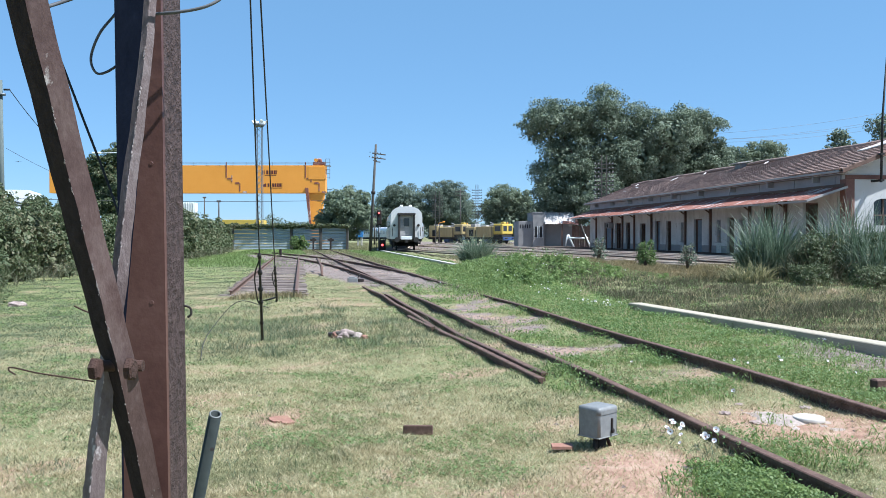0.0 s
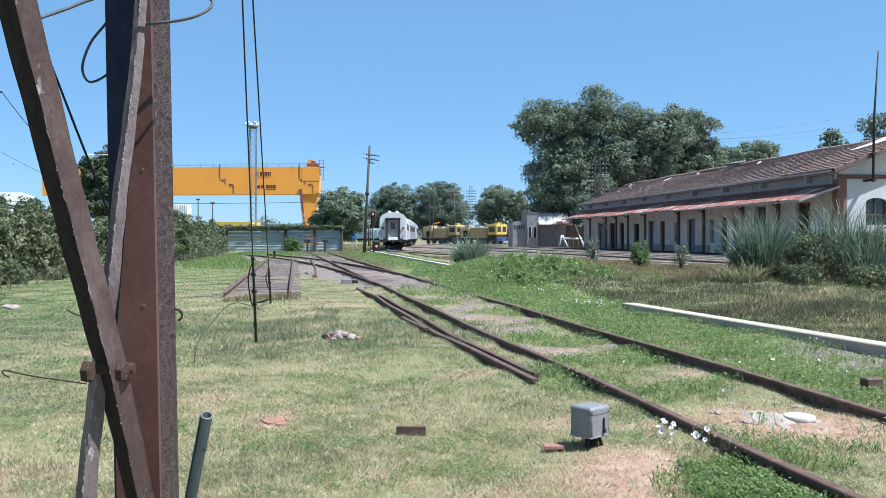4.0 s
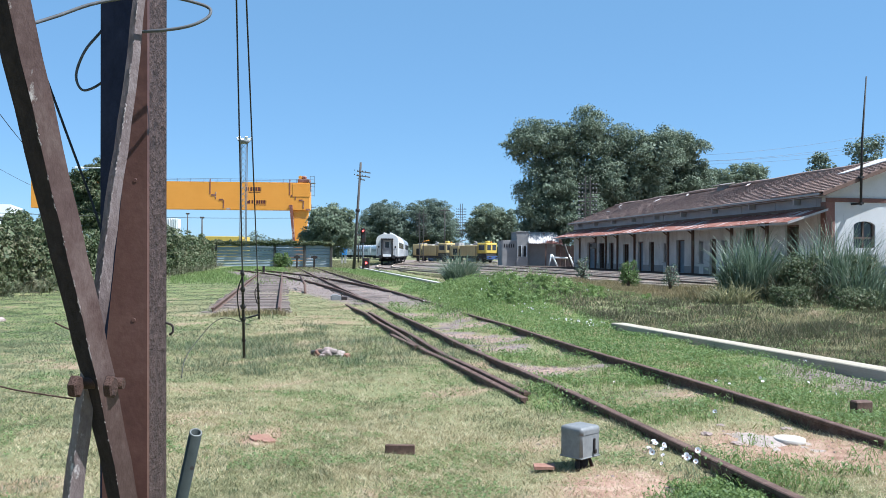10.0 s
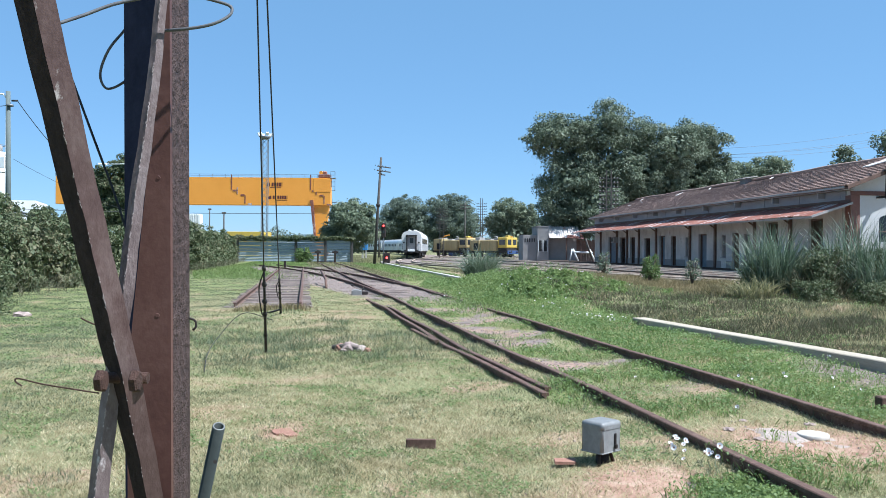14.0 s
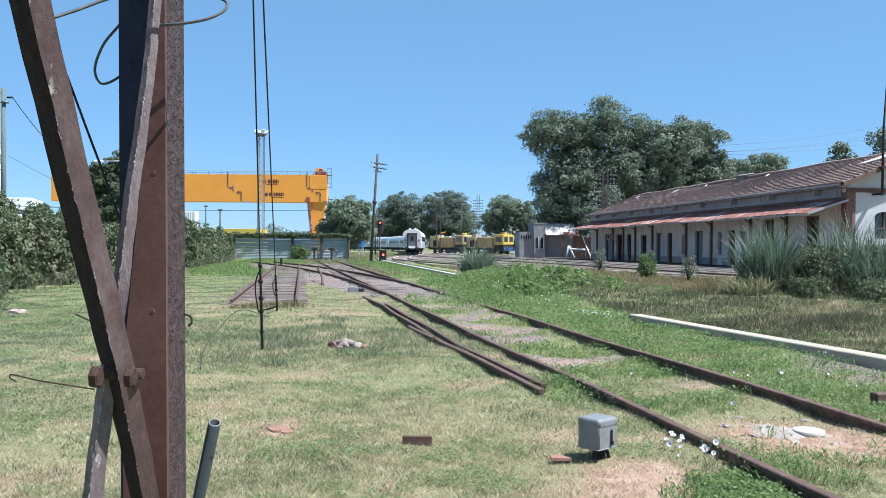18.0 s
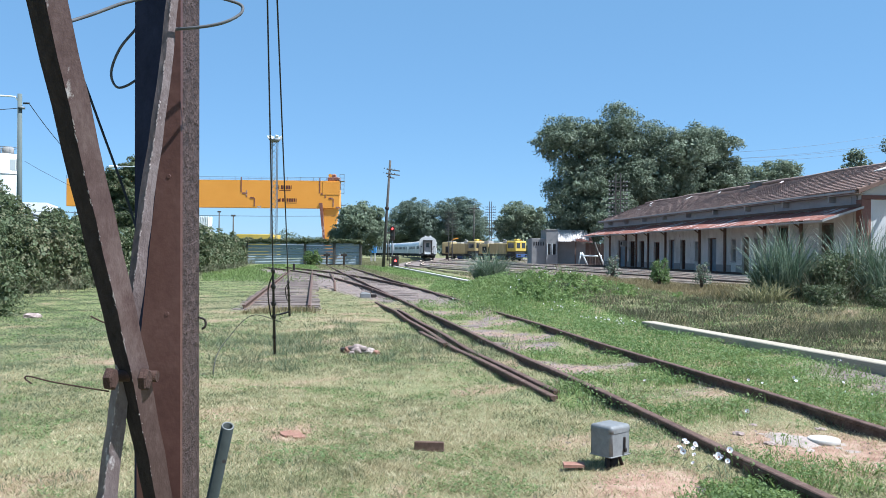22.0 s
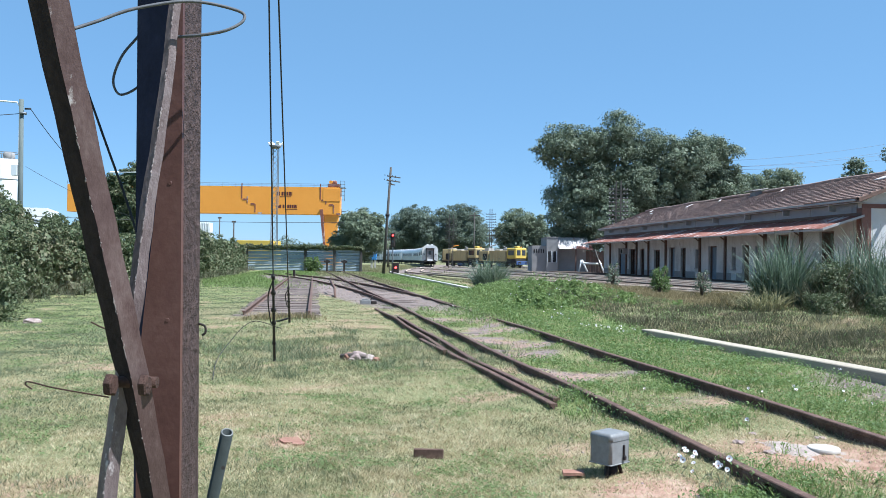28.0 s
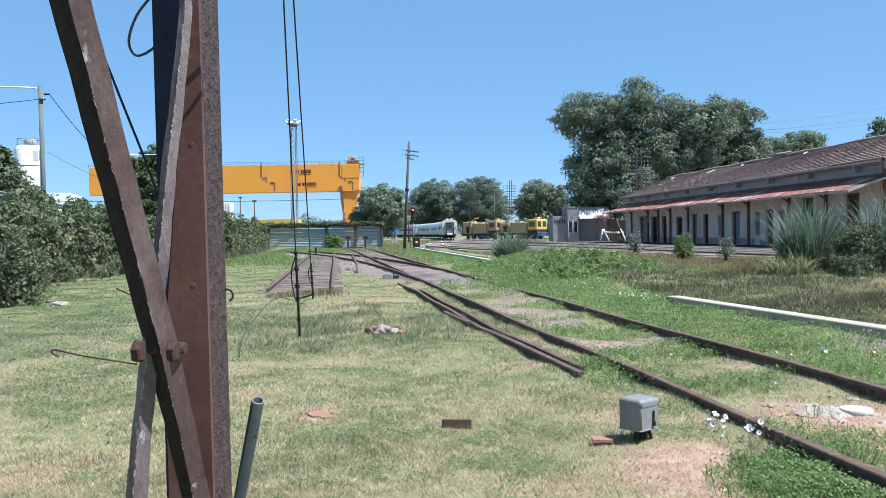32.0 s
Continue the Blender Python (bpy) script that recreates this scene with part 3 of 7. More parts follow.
    out = []
    for i, p in enumerate(pts):
        d = (pts[min(i + 1, len(pts) - 1)] - pts[max(i - 1, 0)]).normalized()
        side = d.cross(Vector((0, 0, 1))).normalized()
        out.append((p, side, side.cross(d)))
    return out


def rail(pts, name="rail", mat_=None, label=""):
    return part(name, MB().sweep(RAIL, frames_along(pts)), mat_ or M_RAIL, label=label)


def curve(pts, n=24):
    """A smooth line through points (Catmull-Rom)."""
    P = [Vector(p) for p in pts]
    P = [2 * P[0] - P[1]] + P + [2 * P[-1] - P[-2]]
    out = []
    for i in range(1, len(P) - 2):
        a, b, c, d = P[i - 1:i + 3]
        for k in range(n):
            t = k / n
            out.append(0.5 * (2 * b + (c - a) * t + (2 * a - 5 * b + 4 * c - d) * t * t + (3 * b - a - 3 * c + d) * t ** 3))
    return out + [P[-2]]


def shifted(line, off, z=None):
    return [p + s * off for p, s, _ in frames_along(line)]


def railway(name, line, label, material_=None, gauge=HALF):
    """Two rails along a line, as one track."""
    t = thing(name, label, "railway track", kind="structure")
    for off in (-gauge, gauge):
        rail(shifted(line, off), mat_=material_).parent = t
    if material_ is not None and line[0].x > 10:
        # a pale strip laid over the top of each dark rail
        for off in (-gauge, gauge):
            part("rail_head", MB().sweep([(-0.041, -0.055), (0.041, -0.055), (0.041, -0.002), (0.034, 0.005), (-0.034, 0.005), (-0.041, -0.002)], frames_along(shifted(line, off))), M_HEAD, t, "pale strip along the rail head")
        part("ballast_bed", MB().sweep([(-1.6, -0.33), (-1.2, -0.14), (-0.6, -0.12), (0.5, -0.115), (1.2, -0.14), (1.6, -0.33)], frames_along([p for p in line if p.y < 64])), M_BED, t, "dark dirty ballast bed")
    return t


RZ = 0.12
main_line = [Vector((centre_line(y), y, RZ + 0.008 * math.sin(y * 0.9))) for y in np.arange(-14, 86, 1.0)]
main_track = thing("siding_track", "rusty siding rails half buried in grass", "railway track", kind="structure")
for _side, _base, _more in ((-1, 0.79, 0.05), (1, 0.765, 0.0)):
    _ease = [min(1.0, max(0.0, (p.y - 8) / 4)) for p in main_line]
    rail([p + s * _side * (_base + _more * e) for (p, s, _), e in zip(frames_along(main_line), _ease)]).parent = main_track
for _y in (5.55,):
    _p = Vector((centre_line(_y) - 0.783 / 0.983, _y, RZ - 0.05))
    part("fishplate", MB().box(-0.045, 0.045, -0.32, 0.32, -0.035, 0.028, 0.008, Matrix.Translation(_p) @ Matrix.Rotation(math.radians(10.6), 4, "Z")), M_RAIL, main_track, "rusty rail joint plate")
turn_line = curve([(-1.0, 25.2, RZ), (-2.7, 33, RZ), (-5.6, 44, RZ), (-9.8, 57, RZ), (-15, 70, RZ)], 10)
railway("turnout_track", turn_line, "rusty turnout rails curving off over pale gravel")
old_line = [Vector((-4.24 - 0.168 * (y - 20), y, 0.15)) for y in np.arange(20, 60, 2.0)]
old_track = railway("sleeper_track", old_line, "disused track with bare grey sleepers and rusty rails", gauge=0.76)

# yard tracks by the station
YARD = [
    curve([(2.6, 36, 0.05), (0.9, 47, 0.05), (-2.9, 71, 0.10), (-3.5, 79.5, 0.15), (-4.1, 86, 0.15), (-4.85, 95, 0.15), (-5.18, 104, 0.15), (-5.25, 115, 0.15), (-5.2, 130, 0.15), (-5.0, 142, 0.15), (-4.95, 152, 0.15), (-5.15, 162, 0.15), (-5.7, 172, 0.15), (-8.6, 215, 0.15), (-14, 250, 0.15), (-24, 280, 0.15), (-38, 305, 0.15), (-58, 326, 0.15), (-110, 360, 0.15), (-190, 400, 0.15)], 8),
    curve([(24.4, 0, 0.30), (14.5, 56, 0.30), (10.2, 81, 0.30), (6.2, 106, 0.30), (-1.6, 160, 0.30)], 8),
    curve([(23.0, 0, 0.27), (12.7, 49, 0.27), (9.3, 65, 0.27), (5.0, 82, 0.27), (0.2, 100, 0.27), (-3.6, 120, 0.2), (-4.75, 132, 0.13), (-4.98, 142, 0.13), (-4.95, 152, 0.13)], 8),
    curve([(24.0, 0, 0.22), (11.3, 37.5, 0.22), (7.6, 47, 0.22), (3.9, 57.5, 0.22), (-1.0, 72, 0.22), (-3.7, 86, 0.16), (-4.75, 96, 0.13), (-5.15, 105, 0.13), (-5.25, 114, 0.13)], 8),
]
for line in YARD:
    railway("yard_track", line, "worn yard track with dull rails", M_RAILMID if line is YARD[0] else M_RAIL)


def cable_trough():
    """Pale concrete covers laid end to end beside the departing line."""
    t = thing("cable_trough", "pale concrete cable trough beside the yard line", "cable trough", kind="structure")
    line = curve([(1.2, 36, 0.1), (-0.2, 45, 0.1), (-2.5, 59, 0.1), (-4.6, 72, 0.1), (-6.35, 84, 0.1), (-7.0, 90, 0.1)], 11)
    for a, b in zip(line, line[1:]):
        d = b - a
        part("cover", MB().box(-0.12, 0.12, 0.01, d.length - 0.01, -0.12, 0.04, 0.01), M_TROUGH, t, m=Matrix.Translation(a) @ d.to_track_quat("Y", "Z").to_matrix().to_4x4())


cable_trough()


# ---- the station ----
def station():
    """The long low station: built along its own y axis, its track side towards -x, then turned into place."""
    L, W = 44.4, 9.0
    at = pose(20.9, 44.0, 0, 0, 0, math.degrees(math.atan2(5.6, 44.0)))
    st = thing("station_building", "long single-storey white railway station with tiled roof", "station", at)
    EZ, RZ_, P = 4.75, 6.75, 0.3
    doors = [(3.3, 1.45, 3.0, "dark"), (8.1, 1.4, 2.95, "dark"), (11.25, 0.85, 2.3, "win"), (12.9, 1.0, 2.4, "dark"), (14.65, 0.65, 2.3, "win"), (18.1, 1.4, 2.4, "door"), (20.9, 0.5, 2.2, "win"), (23.55, 1.0, 2.35, "dark"), (25.9, 1.2, 2.4, "door"), (29.3, 1.35, 2.25, "dark"), (33.0, 1.2, 2.4, "dark"), (35.7, 1.6, 2.4, "dark"), (38.8, 2.2, 2.5, "door")]
    # the track-side wall, cut by its openings
    mb, y = MB(), 0.45
    for c, w, h, kind in doors:
        mb.box(0, 0.35, y, c - w / 2, 0, EZ)
        mb.box(0, 0.35, c - w / 2, c + w / 2, P + h, EZ)
        mb.box(0, 0.35, c - w / 2, c + w / 2, 0, P if kind != "win" else P + 0.75)
        y = c + w / 2
    mb.box(0, 0.35, y, L, 0, EZ)
    part("wall", mb, M_WALL, st, "stained off-white plaster wall")
    part("back_wall", MB().box(W - 0.3, W, 0.3, L - 0.3, 0, EZ), M_WALL, st)
    part("end_wall", MB().poly([(0.3, L, 0), (W, L, 0), (W, L, EZ), (W / 2, L, RZ_ - 0.2), (0.3, L, EZ)], (0, -0.3, 0)), M_WALL, st)
    # room surfaces in near-black: the indoor shade is painted on
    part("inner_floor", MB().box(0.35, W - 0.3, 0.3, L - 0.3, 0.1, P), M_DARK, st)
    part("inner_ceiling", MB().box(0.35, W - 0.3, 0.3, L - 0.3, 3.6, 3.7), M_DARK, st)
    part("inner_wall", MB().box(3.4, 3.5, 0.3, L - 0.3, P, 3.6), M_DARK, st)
    y = 0.5
    for c, w, h, kind in doors + [(L + 0.3, 0.6, 0, "")]:
        part("plinth", MB().box(-0.03, 0.0, y, c - w / 2 - 0.05, P, P + 0.5, 0.008), M_GREYWALL, st)
        y = c + w / 2 + 0.05
    # gable wall with its arched windows
    g = MB()
    for x0, x1, z0, z1 in ((0.45, 1.55, 0, 4.4), (1.55, 2.8, 0, 2.0), (2.8, 5.7, 0, 4.4), (5.7, 6.75, 0, 1.7), (6.75, W, 0, 4.4)):
        g.box(x0, x1, 0, 0.4, z0, z1)
    for x0, x1 in ((1.55, 2.8), (5.7, 6.75)):
        n, c, r = 8, (x0 + x1) / 2, (x1 - x0) / 2
        arch = [(c - r * math.cos(math.pi * k / n), 0, 3.15 + 0.26 * math.sin(math.pi * k / n)) for k in range(n + 1)]
        g.poly(arch + [(x1, 0, 4.4), (x0, 0, 4.4)], (0, 0.4, 0))
    g.poly([(0, 0.04, 4.4), (W, 0.04, 4.4), (W, 0.04, EZ), (W / 2, 0.04, RZ_ - 0.15), (0, 0.04, EZ)], (0, 0.36, 0))
    part("gable_wall", g, M_GABLE, st, "white painted gable wall")
    for x0, x1 in ((1.55, 2.8), (5.7, 6.75)):
        w = part("window", MB().box(x0, x1, 0.2, 0.24, 1.7, 3.42), M_GLASS, st)
        part("frame", MB().box(x0, x0 + 0.08, 0.12, 0.2, 1.7, 3.25).box(x1 - 0.08, x1, 0.12, 0.2, 1.7, 3.25).box(x0, x1, 0.12, 0.2, 2.5, 2.57).box((x0 + x1) / 2 - 0.03, (x0 + x1) / 2 + 0.03, 0.12, 0.2, 1.7, 3.4), M_TIMBER, w)
        part("sill", MB().box(x0 - 0.1, x1 + 0.1, -0.08, 0.1, 1.62, 1.7, 0.01), M_TRIM, w)
    part("corner_pilaster", MB().box(-0.06, 0.45, -0.06, 0.45, 0, 4.4, 0.015), M_BRICK, st, "red brick corner pilaster")
    part("brick_band", MB().box(-0.06, W, -0.07, 0.0, 4.4, 4.62, 0.01), M_BRICK, st, "red brick band across the gable")
    part("band_pilaster", MB().box(3.9, 4.2, -0.05, 0.0, 3.3, 4.4, 0.01), M_BRICK, st)
    # doors and windows of the track side
    for c, w, h, kind in doors:
        if kind == "win":
            o = part("window", MB().box(0.2, 0.23, c - w / 2, c + w / 2, P + 0.75, P + h), M_GLASS, st)
            part("frame", MB().box(0.1, 0.2, c - w / 2, c - w / 2 + 0.07, P + 0.75, P + h).box(0.1, 0.2, c + w / 2 - 0.07, c + w / 2, P + 0.75, P + h).box(0.1, 0.2, c - w / 2, c + w / 2, P + h - 0.08, P + h).box(0.1, 0.2, c - 0.03, c + 0.03, P + 0.75, P + h).box(0.1, 0.2, c - w / 2, c + w / 2, P + 1.6, P + 1.65), M_TRIM, o)
            part("sill", MB().box(-0.08, 0.1, c - w / 2 - 0.08, c + w / 2 + 0.08, P + 0.68, P + 0.75, 0.01), M_TRIM, o)
        else:
            o = part("door", MB().box(0.28, 0.33, c - w / 2, c + w / 2, P, P + h) if kind == "door" else MB().box(0.33, 1.0, c + w / 2 - 0.05, c + w / 2, P, P + h - 0.05), M_DOOR if kind == "door" else M_TIMBER, st)
            part("frame", MB().box(0.16, 0.28, c - w / 2, c - w / 2 + 0.09, P, P + h).box(0.16, 0.28, c + w / 2 - 0.09, c + w / 2, P, P + h).box(0.16, 0.28, c - w / 2, c + w / 2, P + h - 0.09, P + h), M_TIMBER, o)
    # awning on posts and brackets
    aw = MB()
    prof, n = [], 1
    y = -0.15
    while y < L + 0.9:
        prof.append(y)
        y += 0.09
    rows = []
    for k, y in enumerate(prof):
        z = 0.018 * (1 if k % 2 else -1) + 0.02 * math.sin(y * 0.8)
        rows.append(((-0.02, y, 4.02 + z), (-2.25, y, 3.30 + z + 0.03 * math.sin(y * 0.37))))
    vs = [p for r in rows for p in r]
    aw.add(vs, [(2 * k, 2 * k + 1, 2 * k + 3, 2 * k + 2) for k in range(len(rows) - 1)])
    awn = part("awning", aw, M_RUSTSHEET, st, "rusty corrugated iron awning")
    part("fascia", MB().box(-2.27, -2.23, -0.15, L + 0.9, 3.19, 3.27, 0.006), M_TRIM, awn)
    part("end_board", MB().poly([(-0.02, -0.17, 4.05), (-2.28, -0.17, 3.33), (-2.28, -0.17, 3.20), (-0.02, -0.17, 3.93)], (0, -0.03, 0)), M_TRIM, awn)
    # dark strip in timber colour, placed where the wall over the awning is shaded
    part("wall_plate", MB().box(-0.1, 0.0, 0, L, 4.03, 4.17), M_TIMBER, st, "dark strip standing in for the shade over the awning")
    for y in (5.84, 10.17, 15.87, 20.2, 27.1, 31.2, 34.3, 37.2, 42.2):
        p = part("awning_post", MB().box(-0.14, 0.0, y - 0.11, y + 0.11, 0.3, 3.9, 0.01), M_TIMBER, st, "brown timber post")
        part("bracket", MB().poly([(-0.13, y - 0.03, 3.05), (-0.13, y - 0.03, 3.15), (-0.9, y - 0.03, 3.66), (-0.9, y - 0.03, 3.58)], (0, 0.08, 0)), M_TIMBER, p)
        part("rafter", MB().poly([(-0.1, y - 0.04, 3.82), (-0.1, y - 0.04, 3.94), (-2.2, y - 0.04, 3.26), (-2.2, y - 0.04, 3.16)], (0, 0.08, 0)), M_TIMBER, p)
    # separate band whose darker grey includes the shadow of the eaves
    part("upper_boarding", MB().box(-0.04, -0.002, 0.46, L, 4.175, 4.65), M_GREYBOARD, st, "grey boarding under the eaves, toned for their shade")
    for k in range(11):
        y = 0.9 + k * 4.05
        part("batten", MB().box(-0.07, -0.04, y - 0.06, y + 0.06, 4.175, 4.65), M_GREYBOARD, st)
    unit_ = part("air_conditioner", MB().box(-0.45, 0.0, 37.0, 37.8, 2.2, 2.75, 0.03), M_TRIM, st, "pale wall air conditioner")
    part("grille", MB().tube([(-0.46, 37.4, 2.48), (-0.48, 37.4, 2.48)], 0.2, 14), M_DARK, unit_)
    # eaves: soffit board, gutter, brackets
    part("gutter", MB().box(-0.62, -0.48, -0.3, L + 0.3, 4.72, 4.84, 0.02), M_TRIM, st, "pale gutter along the eaves")
    part("soffit", MB().box(-0.55, 0.0, -0.2, L + 0.2, 4.66, 4.7), M_TRIM, st)
    for k in range(9):
        y = 2.4 + k * 4.9
        part("eaves_bracket", MB().box(-0.45, 0.0, y - 0.07, y + 0.07, 4.35, 4.66, 0.01), M_TRIM, st)
    # roof: courses of tiles over two slopes
    slope = math.atan2(RZ_ - 4.8, W / 2 + 0.55)
    run = (W / 2 + 0.55) / math.cos(slope)
    roof = part("roof", MB().poly([(-0.55, -0.58, 4.78), (W / 2, -0.58, RZ_), (W + 0.55, -0.58, 4.78), (W + 0.55, -0.58, 4.68), (W / 2, -0.58, RZ_ - 0.1), (-0.55, -0.58, 4.68)], (0, L + 0.68, 0)), M_TIMBER, st, "tiled pitched roof")
    rnd = random.Random(4)
    courses = 15
    c_, s_ = math.cos(slope), math.sin(slope)
    for side in (0, 1):
        rows_ = []
        for k in range(courses):
            d0 = k * run / courses
            y = -0.62 + (0.125 if k % 2 else 0)
            while y < L + 0.2:
                w = 0.25
                lift = 0.09 + rnd.uniform(-0.003, 0.005)
                a, b_ = d0 - 0.02 + rnd.uniform(-0.005, 0.005), d0 + run / courses + 0.05
                tilt = rnd.uniform(-0.003, 0.003)
                q = []
                for d, yy, h in ((a, y + 0.015, lift + tilt), (a, y + w - 0.015, lift - tilt), (b_, y + w - 0.015, 0.012), (b_, y + 0.015, 0.012)):
                    sag = 0.05 * math.sin(yy * 0.21) + 0.015 * math.sin(yy * 0.6 + 1)
                    px = -0.55 + d * c_ - h * s_
                    q.append((px if side == 0 else W - px, yy, 4.78 + d * s_ + h * c_ + sag * d / run))
                rows_.append(q)
                y += w
        near = [q for q in rows_ if side == 0 and q[0][1] < 4.5]
        tile = None
        for q in near:
            o = Vector(q[0])
            e, n_ = (Vector(q[1]) - o).normalized(), (Vector(q[3]) - o).normalized()
            u = e.cross(n_).normalized()
            if tile is None:
                tile = MB().box(0, 0.225, 0, (Vector(q[3]) - o).length, -0.085, 0, 0.006).mesh("tile", M_TILE1)
            part("tile", tile, None, roof, m=Matrix.Translation(o) @ Matrix((e, u.cross(e), u)).transposed().to_4x4())
        vs, fs = [], []
        for q in rows_:
            if side == 0 and q[0][1] < 4.5:
                continue
            n = len(vs)
            vs += q + [(p[0], p[1], p[2] - 0.092) for p in q[:2]]
            fs += [(n, n + 1, n + 2, n + 3), (n + 4, n + 5, n + 1, n)]
        t = part("tiles", MB().add(vs, fs), M_TILE, roof, "weathered brown clay tiles")
        tagged(t, kind="stuff")
    part("ridge", MB().tube([(W / 2, -0.63 + k * (L + 0.78) / 40, RZ_ + 0.07 + 0.03 * math.sin(k * 0.9)) for k in range(41)], 0.12, 7), M_TILE, roof)
    part("patch_sheet", MB().poly([(2.5, 2.2, 6.15), (3.3, 1.2, 6.46), (4.5, 0.1, 6.93), (4.5, 2.3, 6.93), (3.3, 2.6, 6.46), (2.5, 2.9, 6.15)], (0, 0, 0.05)), M_ZINC, roof, "white zinc sheet over missing tiles")
    for y0, y1, d0, d1 in ((14.8, 15.7, 4.3, 4.9), (24.4, 25.6, 4.2, 4.8), (30.5, 31.2, 3.9, 4.7), (37, 38.6, 3.2, 3.5), (38.2, 40.0, 2.4, 2.7), (40.2, 41.2, 4.2, 4.8)):
        part("patch_sheet", MB().poly([(-0.55 + d0 * c_, y0, 4.92 + d0 * s_), (-0.55 + d0 * c_, y0 + 0.3, 4.92 + d0 * s_), (-0.55 + d1 * c_, y1, 4.92 + d1 * s_), (-0.55 + d1 * c_, y1 - 0.3, 4.92 + d1 * s_)], (0, 0, 0.04)), M_ZINC, roof)
    v = part("skylight", MB().box(W / 2 - 0.6, W / 2 + 0.2, 19.4, 20.3, 6.4, 6.95, 0.05), M_STEEL, roof, "grey roof vent with a pale sheet cap")
    part("cap", MB().poly([(W / 2 - 0.9, 19.2, 6.90), (W / 2 + 0.3, 19.2, 7.08), (W / 2 + 0.3, 20.6, 7.08), (W / 2 - 0.9, 20.6, 6.90)], (0, 0, 0.06)), M_ZINC, v)
    part("verge_board", MB().poly([(-0.6, -0.62, 4.86), (W / 2, -0.62, RZ_ + 0.06), (W / 2, -0.62, RZ_ - 0.14), (-0.6, -0.62, 4.66)], (0, -0.04, 0)).poly([(W + 0.6, -0.62, 4.86), (W / 2, -0.62, RZ_ + 0.06), (W / 2, -0.62, RZ_ - 0.14), (W + 0.6, -0.62, 4.66)], (0, -0.04, 0)), M_TIMBER, roof)
    mast = part("roof_mast", MB().tube([(1.45, -0.74, 4.2), (1.5, -0.74, 7.5), (1.72, -0.74, 10.9)], [0.07, 0.06, 0.035], 6), M_WIRE, st, "thin dark radio mast")
    part("clamp", MB().box(1.38, 1.58, -0.82, -0.6, 5.6, 5.7).box(1.38, 1.58, -0.82, 0.0, 4.25, 4.35), M_WIRE, mast)
    # platform
    part("platform", MB().box(-3.4, 0, -6, L + 10, -0.1, 0.3, 0.03), M_PLAT, st, "low dark gravelled platform")
    return st


station()


# ---- plants: shared makers ----
def unit(n, rng):
    v = rng.normal(size=(n, 3))
    return v / np.linalg.norm(v, axis=1, keepdims=True)


def leaves_at(pos, out, size, rng, slim=0.55, spread=0.7):
    """One rhombic leaf for each place, turned roughly towards out."""
    n = len(pos)
    nrm = out + spread * unit(n, rng)
    nrm /= np.linalg.norm(nrm, axis=1, keepdims=True)
    a = np.cross(nrm, unit(n, rng))
    a /= np.linalg.norm(a, axis=1, keepdims=True)
    b = np.cross(nrm, a)
    s = (size * rng.uniform(0.6, 1.35, n))[:, None]
    bend = nrm * s * 0.18
    return np.stack([pos - a * s, pos - b * s * slim + bend, pos + a * s, pos + b * s * slim + bend], 1)


def lobes_cloud(lobes, count, size, rng, squash=0.85, ragged=0.28, per=60):
    """Leaves in many small clumps on the outside of overlapping lobes, with shade between them and a looser dark filling."""
    lobes = np.array(lobes, float)
    cen, sub = [], []
    for i, (x, y, z, r) in enumerate(lobes):
        d = unit(per, rng)
        p = np.array([x, y, z]) + d * (r * rng.uniform(0.66, 0.92 + 0.35 * ragged, per))[:, None] * np.array([1, 1, squash])
        deep = np.zeros(per, bool)
        for j, o in enumerate(lobes):
            if j != i:
                deep |= np.linalg.norm((p - o[:3]) / np.array([1, 1, squash]), axis=1) < 0.62 * o[3]
        cen.append(p[~deep])
        sub.append(r * rng.uniform(0.10, 0.27, (~deep).sum()))
    cen, sub = np.concatenate(cen), np.concatenate(sub)
    n_in = int(count * 0.14)
    n = count - n_in
    w = sub ** 2
    pick = rng.choice(len(cen), n, p=w / w.sum())
    e = unit(n, rng) + np.array([0, 0, 0.45])
    e /= np.linalg.norm(e, axis=1, keepdims=True)
    rad = sub[pick] * (1.1 - 0.6 * rng.random(n) ** 1.5) * np.where(rng.random(n) < 0.12, 1.4, 1.0)
    pos = cen[pick] + e * rad[:, None] * np.array([1.1, 1.1, 0.8])
    shell = leaves_at(pos, e + np.array([0, 0, 0.25]), size, rng, 0.5, 0.95) if np.isscalar(size) else leaves_at(pos, e, size[:n], rng)
    k = rng.choice(len(lobes), n_in, p=lobes[:, 3] ** 2 / (lobes[:, 3] ** 2).sum())
    d = unit(n_in, rng)
    pos = lobes[k, :3] + d * (lobes[k, 3] * 0.75 * rng.random(n_in) ** 0.5)[:, None] * np.array([1, 1, squash])
    inner = leaves_at(pos, d, (size if np.isscalar(size) else size[:n_in]) * 1.7, rng, 0.8)
    return np.concatenate([shell, inner])


def tree(label, base, lobes, count, size, leaf, seed, trunk=0.35, name="tree", category="tree"):
    rng = np.random.default_rng(seed)
    b = Vector(base)
    t = thing(name, label, category, Matrix.Translation(b))
    mb = MB()
    top = Vector((sum(l[0] for l in lobes) / len(lobes), sum(l[1] for l in lobes) / len(lobes), min(l[2] for l in lobes))) - b
    fork = Vector((top.x * 0.3, top.y * 0.3, max(0.8, top.z * 0.55)))
    mb.tube([(0, 0, -0.1), fork * 0.5 + Vector((0.1, 0.05, 0)), fork], [trunk * 1.25, trunk, trunk * 0.8], 9)
    for l in lobes[:9]:
        e = Vector(l[:3]) - b
        mid = (fork + e) / 2 + Vector((0, 0, 0.12 * l[3]))
